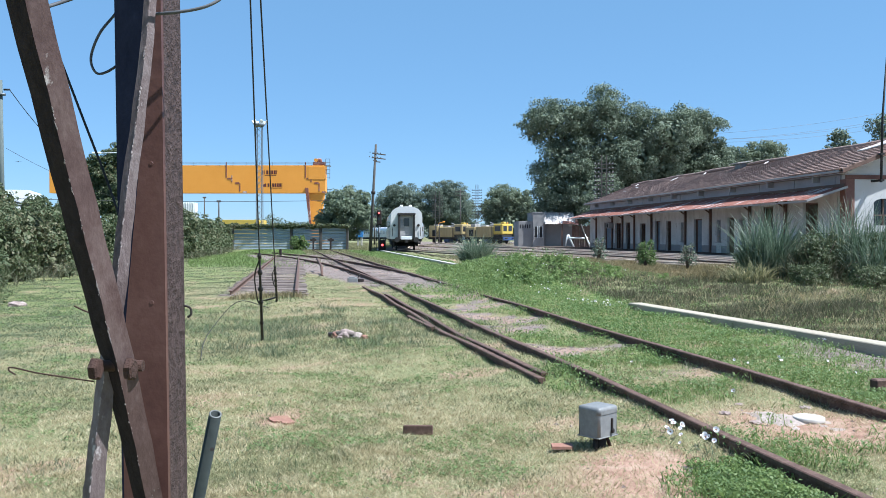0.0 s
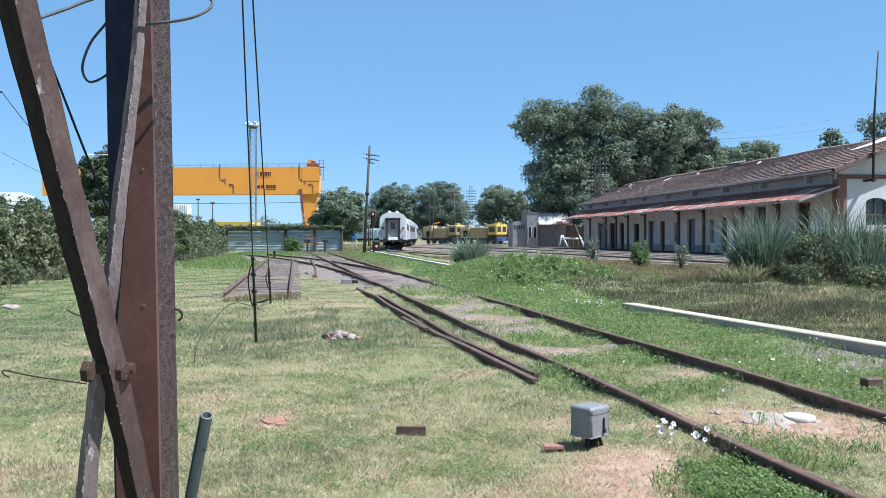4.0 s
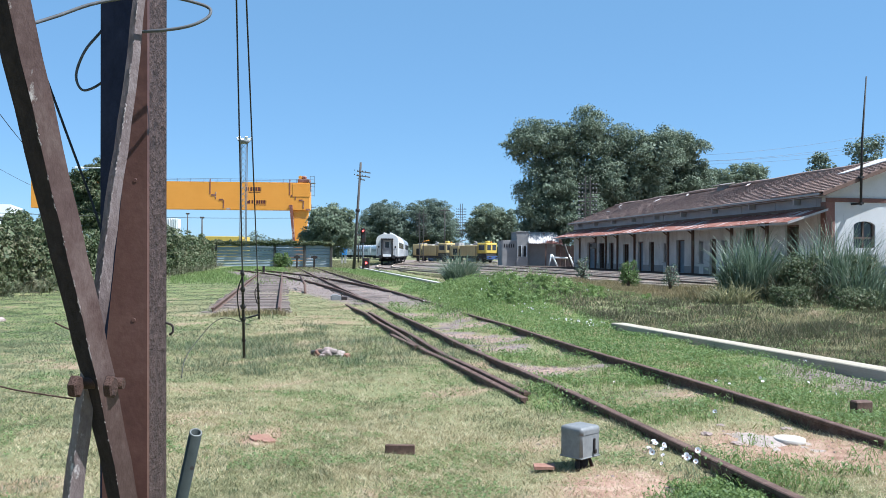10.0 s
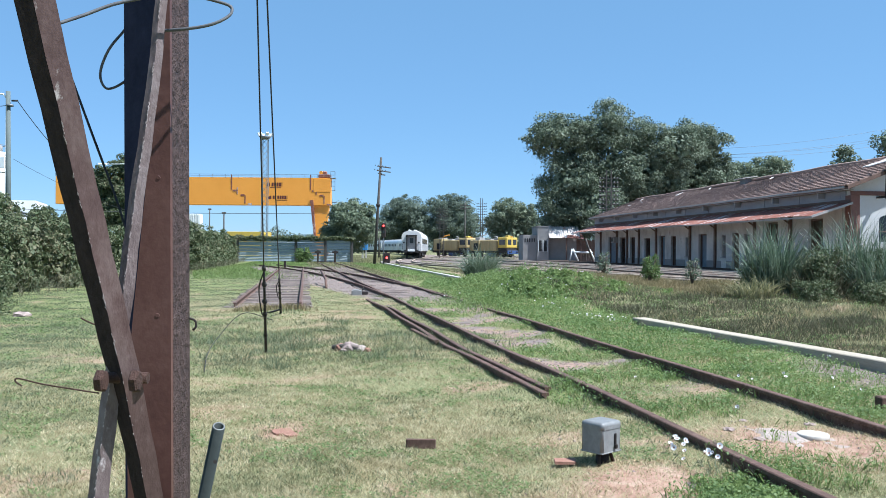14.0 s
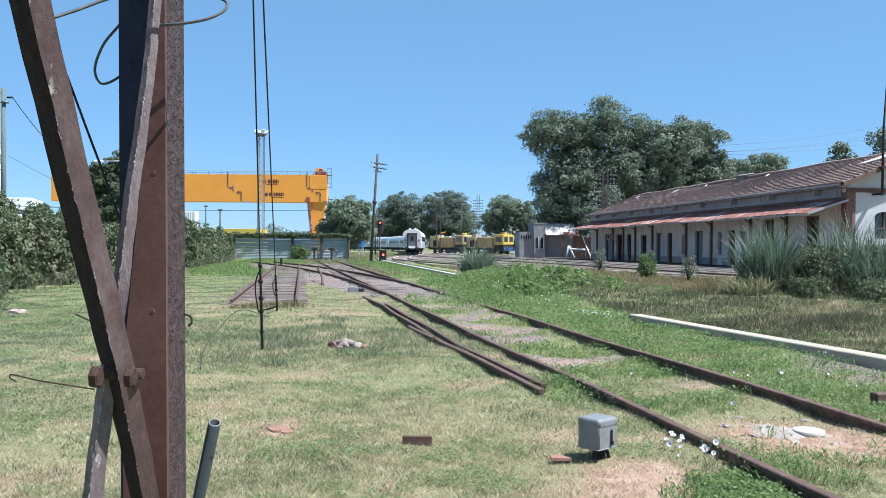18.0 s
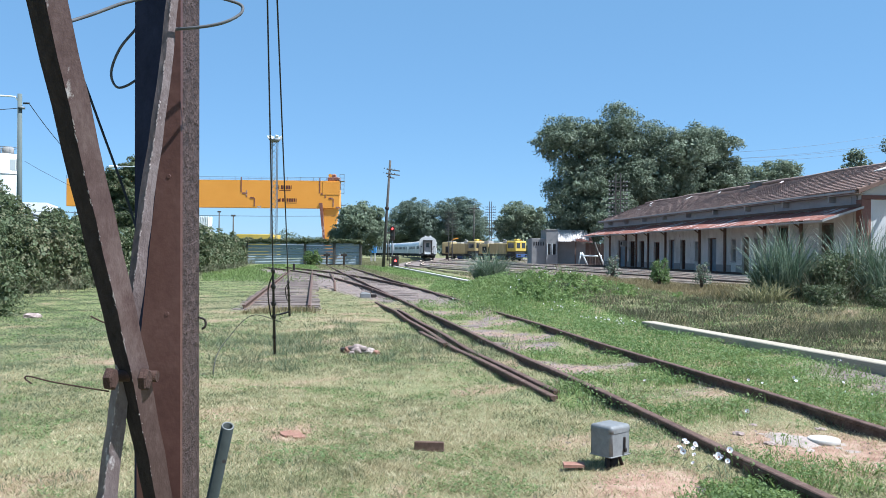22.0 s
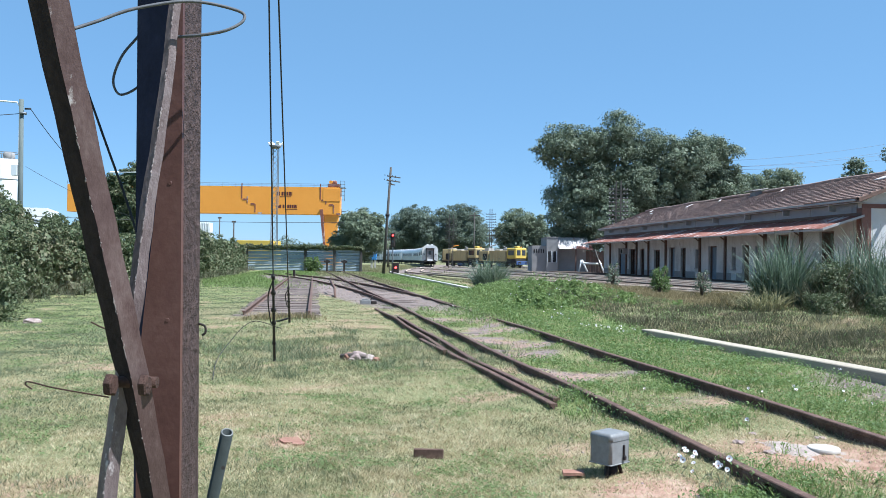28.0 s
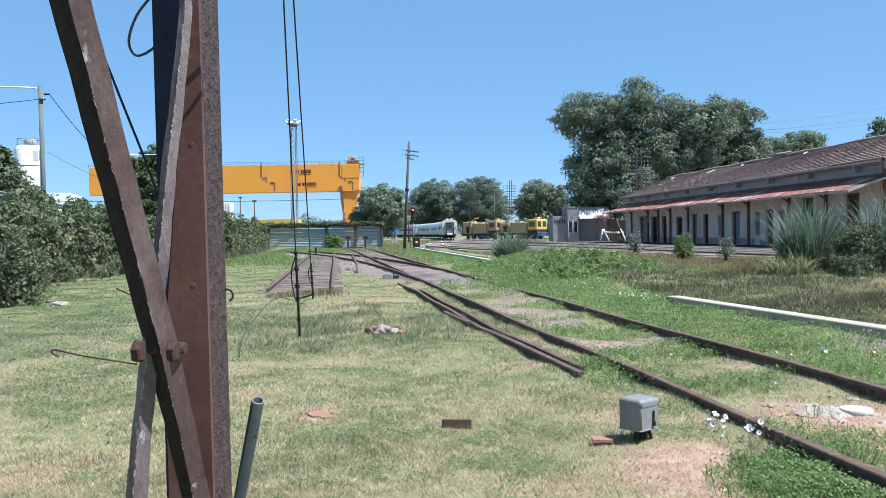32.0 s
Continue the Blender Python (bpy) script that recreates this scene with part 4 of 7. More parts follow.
        mb.tube([fork, mid, e], [trunk * 0.55, trunk * 0.35, trunk * 0.12], 6)
    part("trunk", mb, M_BARK, t, "grey-brown trunk and limbs")
    loc = [(l[0] - b.x, l[1] - b.y, l[2] - b.z, l[3]) for l in lobes]
    q = lobes_cloud(loc, count, size, rng)
    part("crown", soup("crown", q, 4, leaf), leaf, t)
    return t


def seen_at(x, y, d):
    """A place d metres ahead, from angles given as 1500ths beside and over the line of sight."""
    return (x / 1500 * d, d, 1.42 + y / 1500 * d)


def lobes_from(rows, d, rng_seed=1, deep=0.6):
    rng = random.Random(rng_seed)
    out = []
    for x, y, r in rows:
        dd = d + rng.uniform(-1, 1) * deep * r / 1500 * d
        out.append((*seen_at(x, y, dd), r / 1500 * dd))
    return out


# the big trees behind the station and over the yard
tree("tall spreading dark-green tree behind the station", (21, 106, 0), lobes_from([(200, 200, 54), (281, 212, 56), (215, 120, 64), (300, 150, 70), (350, 186, 50), (195, 70, 42), (265, 70, 60), (330, 95, 55), (405, 180, 52), (165, 194, 36), (240, 145, 62), (330, 140, 62), (300, 70, 70), (215, 50, 50), (365, 120, 60), (240, 205, 34)], 104, 3), 130000, 0.13, LEAF_TREE, 11, 0.7)
tree("tall grey-green tree behind the station roof", (31, 112, 0), lobes_from([(425, 192, 46), (456, 184, 40), (400, 120, 55), (468, 125, 40), (440, 80, 50), (480, 150, 24), (425, 140, 50), (385, 90, 45)], 110, 4), 60000, 0.135, LEAF_TREE, 12, 0.5)
tree("smaller tree beyond the station roof", (47, 135, 0), lobes_from([(520, 135, 32), (560, 145, 28), (585, 150, 24), (540, 110, 40), (595, 120, 18)], 132, 5), 16000, 0.16, LEAF_OLIVE, 13, 0.4)
tree("slender tree top above the station roof", (52, 110, 0), lobes_from([(698, 176, 17), (714, 160, 17), (688, 152, 17), (722, 142, 14), (705, 120, 22)], 108, 6), 2600, 0.16, LEAF_TREE, 14, 0.3)
tree("slender tree beyond the gable", (60, 112, 0), lobes_from([(770, 195, 24), (785, 175, 26), (770, 150, 26), (800, 205, 20), (775, 120, 26)], 112, 7), 3400, 0.16, LEAF_TREE, 15, 0.3)
tree("round bushy tree by the sheet fence", (-11.5, 97, 0), lobes_from([(-173, 55, 36), (-196, 30, 28), (-150, 35, 32), (-175, 22, 40), (-190, 62, 22), (-148, 60, 24)], 96, 8), 24000, 0.12, LEAF_OLIVE, 16, 0.25)
tree("broad dark tree far beyond the yard", (-20, 345, 0), lobes_from([(-92, 62, 30), (-68, 68, 32), (-106, 40, 26), (-75, 45, 40), (-52, 48, 24), (-56, 28, 28), (-100, 20, 28)], 340, 9), 40000, 0.30, LEAF_HAZE, 17, 0.6)
tree("broad dark tree far beyond the yard", (3, 345, 0), lobes_from([(-10, 72, 30), (12, 73, 30), (-18, 42, 32), (20, 50, 34), (33, 56, 24), (5, 25, 38), (36, 30, 26)], 340, 10), 40000, 0.30, LEAF_HAZE, 18, 0.6)
tree("leafy tree behind the yellow track machines", (13, 184, 0), lobes_from([(104, 64, 30), (88, 42, 28), (125, 48, 34), (138, 64, 22), (110, 20, 42), (150, 35, 26)], 180, 11), 30000, 0.19, LEAF_OLIVE, 19, 0.4)
tree("dense tree behind the overgrown fence", (-29, 75, 0), lobes_from([(-590, 112, 30), (-575, 140, 26), (-600, 85, 34), (-565, 85, 32), (-612, 128, 20), (-560, 130, 18), (-585, 55, 36)], 74, 12), 18000, 0.11, LEAF_BUSH, 20, 0.25)
tree("leafy tree beside the road barrier", (-36, 58, 0), lobes_from([(-850, 105, 40), (-870, 130, 36), (-885, 85, 40), (-835, 80, 30), (-905, 120, 36), (-860, 150, 22), (-930, 90, 40)], 58, 13), 14000, 0.12, LEAF_BUSH, 21, 0.25)

# woods along the skyline
_rng = np.random.default_rng(30)
_rows = [(-330 + 22 * i + _rng.uniform(-8, 8), _rng.uniform(2, 16), _rng.uniform(18, 30)) for i in range(54)]
_woods = part("far_woods", soup("far_woods", lobes_cloud(lobes_from(_rows, 420, 14), 40000, 0.55, _rng), 4, LEAF_HAZE), LEAF_HAZE)
tagged(_woods, "low dark woods along the skyline", "woods", kind="stuff")


# ---- overgrown fence on the far side of the lawn ----
def hedge():
    rng = np.random.default_rng(40)
    line = [(-10.6, 14.5, 1.85), (-11.2, 18.5, 2.2), (-12.1, 22, 2.3), (-12.7, 27, 2.35), (-12.9, 32, 2.35), (-13.5, 39, 2.4), (-14.5, 47, 2.55), (-15.8, 56, 2.65), (-17.3, 66, 2.65), (-19.2, 76, 2.5), (-21.0, 86, 2.4)]
    h = thing("overgrown_hedge", "overgrown green hedge of climbers smothering a fence", "hedge")
    for (x0, y0, z0), (x1, y1, z1) in zip(line, line[1:]):
        lobes, n = [], 7
        for k in range(n):
            t = (k + 0.5) / n
            x, y, z = x0 + (x1 - x0) * t - 0.7, y0 + (y1 - y0) * t, z0 + (z1 - z0) * t
            for j in range(3):
                lobes.append((x + rng.uniform(-0.6, 0.35) - 0.12 * j, y + rng.uniform(-0.4, 0.4), z * (0.2 + 0.29 * j) + rng.uniform(-0.14, 0.2), z * rng.uniform(0.22, 0.38)))
        far = math.hypot(x0, y0)
        q = lobes_cloud(lobes, int(30000 if far < 30 else 14000 if far < 50 else 7000), 0.018 + 0.0011 * far, rng, 0.95, 0.4, 16)
        part("climber_section", soup("climber_section", q, 4, LEAF_BUSH), LEAF_BUSH, h)
        # dry stems low down
        m = 150
        p = np.stack([rng.uniform(0, 1, m), rng.uniform(0, 1, m)], 1)
        a = np.stack([x0 + (x1 - x0) * p[:, 0] + 0.25 + 0.3 * p[:, 1], y0 + (y1 - y0) * p[:, 0], rng.uniform(0.0, 0.4, m)], 1)
        b = a + np.stack([rng.normal(0, 0.15, m), rng.normal(0, 0.3, m), rng.uniform(0.12, 0.5, m)], 1)
        w = np.tile([[0.006, 0.006, 0]], (m, 1))
        part("undergrowth", soup("undergrowth", np.stack([a - w, a + w, b], 1), 3, BLADE_WILD), BLADE_WILD, h)["kind"] = "stuff"
    for k in range(5):
        y = 24 + k * 14
        x = -14.2 - max(0, y - 32) * 0.14
        part("fence_post", MB().tube([(x, y, -0.1), (x, y, 2.1)], 0.06, 6), M_TELE, h)
    return h


hedge()


# ---- road barrier, white vans' roofs and silo beyond the hedge ----
ROAD = pose(-21.3, 38.6, 0, 0, 0, 107.8)


def road_barrier():
    b = thing("road_barrier", "grey steel crash barrier on a raised road", "barrier", ROAD)
    for z0, z1 in ((2.72, 3.0), (3.2, 3.48)):
        part("rail_beam", MB().sweep([(0.0, z0), (-0.07, z0 + 0.07), (-0.02, (z0 + z1) / 2), (-0.07, z1 - 0.07), (0.0, z1), (0.03, z1), (0.03, z0)], [((x, 0, 0), (0, 1, 0), (0, 0, 1)) for x in (-6, 60)]), M_STEEL, b)
    for k in range(24):
        part("barrier_post", MB().box(-5.5 + k * 2.7, -5.38 + k * 2.7, 0.03, 0.16, 2.3, 3.5), M_STEEL, b)
    e = thing("road_embankment", "grassy embankment under the road", "embankment", ROAD, kind="structure")
    part("bank", MB().poly([(-8, -1.8, 0), (-8, -0.3, 2.5), (-8, 9, 2.6), (-8, 12, 0)], (70, 0, 0)), LEAF_HAZE, e)
    for at_, n, h in ((pose(10.5, 4.2, 2.58), 16, 1.55), (pose(40.0, 3.5, 2.59), 20, 3.0)):
        w = thing("white_container", "white corrugated metal container by the road", "container", ROAD @ at_, "white containers by the road")
        body = part("body", MB().box(0, n * 0.38, 0.05, 2.35, 0.1, h - 0.02), M_WHITE, w)
        for k in range(n):
            part("rib", MB().box(k * 0.38, k * 0.38 + 0.2, 0, 0.05, 0.12, h - 0.02), M_WHITE, body)
        part("skid", MB().box(0, n * 0.38, 0.1, 2.3, 0, 0.1), M_UNDER, w)
    v = thing("white_tank", "white ribbed tank behind the hedge", "tank")
    part("body", MB().box(-25.4, -24.0, 82.1, 83, 0, 4.7, 0.02), M_WHITE, v)
    for k in range(8):
        part("rib", MB().box(-25.39 + k * 0.17, -25.29 + k * 0.17, 82.0, 82.097, 0, 4.75, 0.015), M_WHITE, v)
    s = thing("cement_silo", "tall white silo with a grey head", "silo")
    x = -59.0
    part("drum", MB().tube([(x, 110, 0), (x, 110, 13.2), (x, 110, 13.7)], [1.75, 1.75, 1.5], 20), M_WHITE, s)
    part("filter_head", MB().tube([(x + 0.2, 110, 13.6), (x + 0.2, 110, 14.5), (x + 0.2, 110, 14.7)], [0.75, 0.75, 0.5], 12), M_GREYWALL, s, "grey filter head")
    guard = part("guard_rail", MB().tube([(x + 1.45 * math.cos(k * math.pi / 8), 110 + 1.45 * math.sin(k * math.pi / 8), 14.6) for k in range(17)], 0.05, 5), M_STEEL, s)
    for k in range(8):
        part("stanchion", MB().tube([(x + 1.45 * math.cos(k * math.pi / 4), 110 + 1.45 * math.sin(k * math.pi / 4), 13.6), (x + 1.45 * math.cos(k * math.pi / 4), 110 + 1.45 * math.sin(k * math.pi / 4), 14.6)], 0.04, 5), M_STEEL, guard)
    for z in (4.0, 7.5, 11.0):
        part("hoop", MB().tube([(x, 110, z), (x, 110, z + 0.12)], 1.79, 20), M_STEEL, s)
    part("ladder", MB().box(x + 1.95, x + 2.05, 109.5, 109.6, 0, 13.5).box(x + 1.95, x + 2.05, 110.0, 110.1, 0, 13.5), M_STEEL, s)


road_barrier()


def roadside_climbers():
    rng = np.random.default_rng(41)
    c = thing("roadside_climbers", "straggling green climbers along the raised road", "climbers")
    for k in range(10):
        lob = []
        for j in range(6):
            p = ROAD @ Vector((-2 + 4.6 * (k + j / 6), -0.6 + rng.uniform(-0.3, 0.3), 0))
            top = 2.95 + 0.6 * math.sin(k * 2.1 + j * 0.5) + rng.uniform(-0.2, 0.4)
            lob += [(p.x, p.y, top, rng.uniform(0.3, 0.55)), (p.x, p.y, top - 0.7, 0.6), (p.x, p.y, top - 1.5, 0.7)]
        part("climber_section", soup("climber_section", lobes_cloud(lob, 4200, 0.07, rng, 0.9, 0.4, 14), 4, LEAF_BUSH), LEAF_BUSH, c)


roadside_climbers()


def power_lines():
    for k, (y0, y1) in enumerate(((166, 227), (171, 238), (171, 246), (182, 262))):
        a, b = Vector(seen_at(480, y0, 128)), Vector(seen_at(980, y1 * 1.02, 128))
        pts = [a.lerp(b, i / 10) - Vector((0, 0, 1.2 * 4 * (i / 10) * (1 - i / 10))) for i in range(11)]
        tagged(part("power_line", MB().tube(pts, 0.022, 4), M_STEEL), "thin power line beyond the station roof", "cable", "power lines")


power_lines()


def utility_pole():
    x, y = -23.35, 45.0
    p = thing("utility_pole", "grey-green timber street pole with a lamp arm", "pole", Matrix.Translation((x, y, 0)))
    part("shaft", MB().tube([(0, 0, -0.2), (-0.1, 0, 9.7)], [0.145, 0.12], 10), M_POLE, p)
    part("lamp_arm", MB().tube([(0, 0, 9.1), (-0.35, 0, 9.55), (-1.2, 0, 9.6), (-4.2, 0, 9.75)], 0.045, 6), M_WHITE, p, "white curved lamp arm")
    part("junction_box", MB().box(-0.55, -0.2, -0.12, 0.12, 5.6, 6.2, 0.02), M_WHITE, p)
    part("insulator", MB().tube([(0.1, 0, 9.2), (0.42, 0, 9.2)], 0.05, 6), M_WIRE, p)
    part("strap", MB().tube([(0, 0, 8.9), (0, 0, 9.0)], 0.19, 10), M_STEEL, p)
    part("conduit", MB().tube([(-0.19, 0, 0), (-0.19, 0, 8.8)], 0.03, 6), M_WHITE, p)
    for name, a, b, sag, r in (("aerial_cable", (x + 0.4, y, 9.2), (-30.3, 74, 7.4), 0.9, 0.02), ("aerial_cable", (x + 0.2, y, 6.1), (-15.5, 52, 2.8), 0.6, 0.012), ("aerial_cable", (x, y, 8.95), (-60, 46, 9.0), 0.8, 0.022), ("aerial_cable", (x - 12, y, 3.9), (x + 14, 70, 4.4), 0.3, 0.02)):
        a, b = Vector(a), Vector(b)
        pts = [a.lerp(b, k / 14) - Vector((0, 0, sag * 4 * (k / 14) * (1 - k / 14))) for k in range(15)]
        tagged(part(name, MB().tube(pts, r, 4), M_WIRE), "thin black overhead cable", "cable")
    s = thing("street_lamp", "white street lamp on a curved arm", "street lamp", Matrix.Translation((-24.9, 68, 0)))
    part("column", MB().tube([(0, 0, 0), (0, 0, 8.0)], [0.09, 0.06], 7), M_POLE, s)
    part("arm", MB().tube([(0, 0, 7.9), (-0.6, 0, 8.15), (-2.6, 0, 8.1)], [0.05, 0.04, 0.035], 6), M_WHITE, s)
    part("lantern", MB().box(-3.2, -2.5, -0.15, 0.15, 8.02, 8.2, 0.05), M_WHITE, s)


utility_pole()


# ---- gantry crane, flood mast and what stands behind the fence ----
def gantry_crane():
    Y, k = 160.0, 160.0 / 1500
    c = thing("gantry_crane", "big orange gantry crane with a box girder", "crane")

    def P(x, y):
        return ((x - 784) * k, 1.42 + (419 - y) * k)

    x0, z1 = P(88, 293)
    x1, z0 = P(576, 342)
    part("girder", MB().box(x0, x1, Y, Y + 2.2, z0, z1, 0.05), M_ORANGE, c, "orange box girder")
    part("end_carriage", MB().box(x1 - 3.2, x1 + 0.05, Y - 0.06, Y - 0.002, P(0, 318)[1], z1 - 0.2, 0.02), M_ORANGE, c)
    for xt0, xt1, xb0, xb1 in ((546, 574, 553, 562), (224, 252, 234, 243)):
        a0, a1, b0, b1 = P(xt0, 0)[0], P(xt1, 0)[0], P(xb0, 0)[0], P(xb1, 0)[0]
        part("leg", MB().poly([(a0, Y + 0.3, z0 + 0.1), (a1, Y + 0.3, z0 + 0.1), (b1, Y + 0.3, 0), (b0, Y + 0.3, 0)], (0, 1.4, 0)), M_ORANGE, c, "tapered orange leg")
        part("leg", MB().poly([(a0 - 0.6, Y - 0.2, z0 + 1), (a0, Y - 0.2, z0 + 1), (b0, Y - 0.2, 1.0), (b0 - 0.3, Y - 0.2, 1.0)], (0, 0.4, 0)), M_RUSTSHEET, c, "red-brown leg brace")
        part("bogie", MB().box(b0 - 2.0, b1 + 2.0, Y - 0.2, Y + 1.9, 0, 0.9, 0.1), M_ORANGE, c)
    rail_ = part("walkway_railing", MB().box(x0, x1, Y - 0.05, Y, z1 + 0.55, z1 + 0.6).box(x0, x1, Y - 0.05, Y, z1 + 0.28, z1 + 0.32), M_STEEL, c)
    for i in range(22):
        x = x0 + (x1 - x0) * i / 21
        part("baluster", MB().box(x - 0.03, x + 0.03, Y - 0.05, Y, z1, z1 + 0.6), M_STEEL, rail_)
    xh, zh = P(567, 287)
    hoist = part("hoist", MB().box(xh - 1.4, xh + 0.9, Y + 0.3, Y + 1.9, z1, z1 + 0.7, 0.1).box(xh - 0.7, xh + 0.2, Y + 0.5, Y + 1.5, z1 + 0.6, z1 + 1.35, 0.2), M_RUSTSHEET, c, "red hoist motor")
    part("drum", MB().tube([(xh - 0.9, Y + 0.4, z1 + 1.0), (xh - 0.9, Y + 1.8, z1 + 1.0)], 0.35, 10), M_ORANGE, hoist)
    cage = part("end_platform", MB().box(x1, x1 + 0.9, Y, Y + 1.8, z1 - 0.1, z1), M_STEEL, c)
    for dx in (0.05, 0.85):
        for dz in (-2.6, 0):
            part("cage_bar", MB().box(x1 + dx - 0.04, x1 + dx + 0.04, Y, Y + 0.08, z1 + dz, z1 + dz + (1.2 if dz == 0 else 2.5)), M_STEEL, cage)
    for dz in (-2.4, -1.6, -0.8, 0.5, 1.15):
        part("cage_bar", MB().box(x1 + 0.0, x1 + 0.9, Y, Y + 0.06, z1 + dz, z1 + dz + 0.07), M_STEEL, cage)
    # zigzag stairs on the girder's face
    for xa, ya in ((400, 293), (540, 293), (150, 293)):
        for i, (dx, y0, y1) in enumerate(((0, -5, 22), (3, 22, 25), (10, 18, 30), (17, 30, 33), (24, 32, 46), (30, 46, 49))):
            xx, za = P(xa + dx, ya + y0)
            zb = P(0, ya + y1)[1]
            part("stair_flight", MB().box(xx, xx + (0.2 if i % 2 == 0 else 0.75), Y - 0.05, Y - 0.004, zb, za), M_RUSTSHEET, c, "red-brown access ladder")
    for x0_, w, y0_, h in ((463, 4.4, 302, 6.8), (474, 4.1, 325, 6.0)):
        for n in range(7):
            (a, zt), (b, zb) = P(x0_ + n * w, y0_), P(x0_ + n * w + w * (0.3 if n in (1, 6) else 0.78), y0_ + h)
            part("lettering_bar", MB().box(a, b, Y - 0.02, Y - 0.004, zb, zt), M_LETTER, c, "dark lettering block")
        (a, zt), (b, zb) = P(x0_ + 6, y0_ + h + 1.6), P(x0_ + 26, y0_ + h + 2.6)
        part("lettering_bar", MB().box(a, b, Y - 0.02, Y - 0.004, zb, zt), M_LETTER, c, "thin line under the lettering")
    (a, zt), (b, zb) = P(466, 324.5), P(471.5, 331)
    part("emblem", MB().poly([(a, Y - 0.02, zb), (b, Y - 0.02, zb), (b, Y - 0.02, zt), (a - 0.1, Y - 0.02, (zt + zb) / 2)], (0, 0.016, 0)), M_LETTER, c, "dark emblem shape")
    return c


gantry_crane()


def flood_mast():
    m = thing("floodlight_mast", "tall lattice mast with a ring of floodlights", "mast", Matrix.Translation((-28.1, 130, 0)))
    H, w = 18.2, 0.42
    for sx in (-1, 1):
        for sy in (-1, 1):
            part("corner_leg", MB().box(sx * w - 0.05, sx * w + 0.05, sy * w - 0.05, sy * w + 0.05, 0, H), M_STEEL, m)
    for k in range(20):
        z = k * H / 20
        for s in (-1, 1):
            part("brace", MB().tube([(-w * s, -w, z), (w * s, -w, z + H / 20)], 0.035, 4), M_STEEL, m)
    part("ring_platform", MB().tube([(0, 0, H), (0, 0, H + 0.45)], [0.55, 1.0], 14), M_STEEL, m)
    for k in range(6):
        a = k * math.pi / 3
        part("floodlight", MB().box(-0.24, 0.24, -0.1, 0.1, -0.24, 0.24, 0.05, pose(1.0 * math.cos(a), 1.0 * math.sin(a), H + 0.75, 25, 0, math.degrees(a) + 90)), M_WHITE, m)
    return m


flood_mast()


def behind_fence():
    y = thing("yellow_shed", "low yellow metal shed beyond the fence", "shed")
    part("body", MB().box(-37.8, -31.6, 145, 152, 0, 4.3, 0.05), M_YELLOW, y)
    part("cab", MB().box(-32.2, -31.0, 145, 148, 0, 3.9, 0.05), M_YELLOW, y)
    for x, d, h in ((-47.8, 170, 9.4), (-37.0, 140, 7.4), (-11.3, 140, 4.8)):
        p = thing("short_pole", "thin grey pole beyond the fence", "pole", Matrix.Translation((x, d, 0)), "poles beyond the fence")
        part("shaft", MB().tube([(0, 0, 0), (0, 0, h)], [0.16, 0.12], 6), M_TELE, p)
        part("head", MB().box(-0.35, 0.35, -0.1, 0.1, h - 0.3, h, 0.03), M_TELE, p)


behind_fence()


def sheet_fence():
    """Fence of horizontal corrugated sheets between posts, with creeper along its top."""
    f = thing("sheet_fence", "blue-grey corrugated sheet fence topped with creeper", "fence")
    y, xs_ = 89.5, [-22.2, -16.0, -12.9, -10.1]
    for i, x in enumerate(xs_):
        part("post", MB().box(x - 0.13, x + 0.13, y - 0.16, y + 0.1, 0, 2.75 if i != 3 else 2.5, 0.02), M_TELE, f)
    rng = random.Random(8)
    for a, b in zip(xs_, xs_[1:]):
        z, mid = 0.06, []
        while z < 2.3:
            h = rng.choice([0.3, 0.34, 0.38])
            mb = MB()
            prof = [(0.0, 0), (0.03, h * 0.25), (0.0, h * 0.5), (0.03, h * 0.75), (0.0, h - 0.035), (-0.02, h - 0.035), (-0.02, 0)]
            mb.sweep(prof, [((a + 0.14, y, z), (0, -1, 0), (0, 0, 1)), ((b - 0.14, y, z + rng.uniform(-0.015, 0.015)), (0, -1, 0), (0, 0, 1))])
            part("sheet", mb, M_FENCE, f)
            z += h
    rng = np.random.default_rng(50)
    lob = [(-22.2 + 12.1 * k / 40, y - 0.1, 2.5 + rng.uniform(-0.05, 0.1), rng.uniform(0.2, 0.38)) for k in range(41)]
    part("creeper", soup("creeper", lobes_cloud(lob, 7000, 0.075, rng), 4, LEAF_BUSH), LEAF_BUSH, f, "olive creeper along the top")
    return f


sheet_fence()


def buffer_stop(x, y):
    b = thing("buffer_stop", "pair of dark iron buffer posts at the end of the rails", "buffer stop", pose(x, y, 0, 0, 0, 10), "buffer stops")
    for s in (-1, 1):
        post = part("upright", MB().box(s * 0.87 - 0.09, s * 0.87 + 0.09, -0.1, 0.1, 0, 1.0, 0.02), M_IRON, b)
        part("cap", MB().box(s * 0.87 - 0.32, s * 0.87 + 0.32, -0.12, 0.1, 0.98, 1.2, 0.03), M_IRON, post)
        part("stay", MB().tube([(s * 0.87, 0.1, 0.9), (s * 0.87, 1.4, 0.05)], 0.06, 6), M_IRON, b)
        part("buffer", MB().tube([(s * 0.87, -0.1, 1.08), (s * 0.87, -0.4, 1.08), (s * 0.87, -0.45, 1.08)], [0.09, 0.09, 0.2], 10), M_IRON, b)
    part("tie", MB().box(-0.8, 0.8, -0.04, 0.04, 0.06, 0.16, 0.01), M_IRON, b)


buffer_stop(-12.3, 86.2)


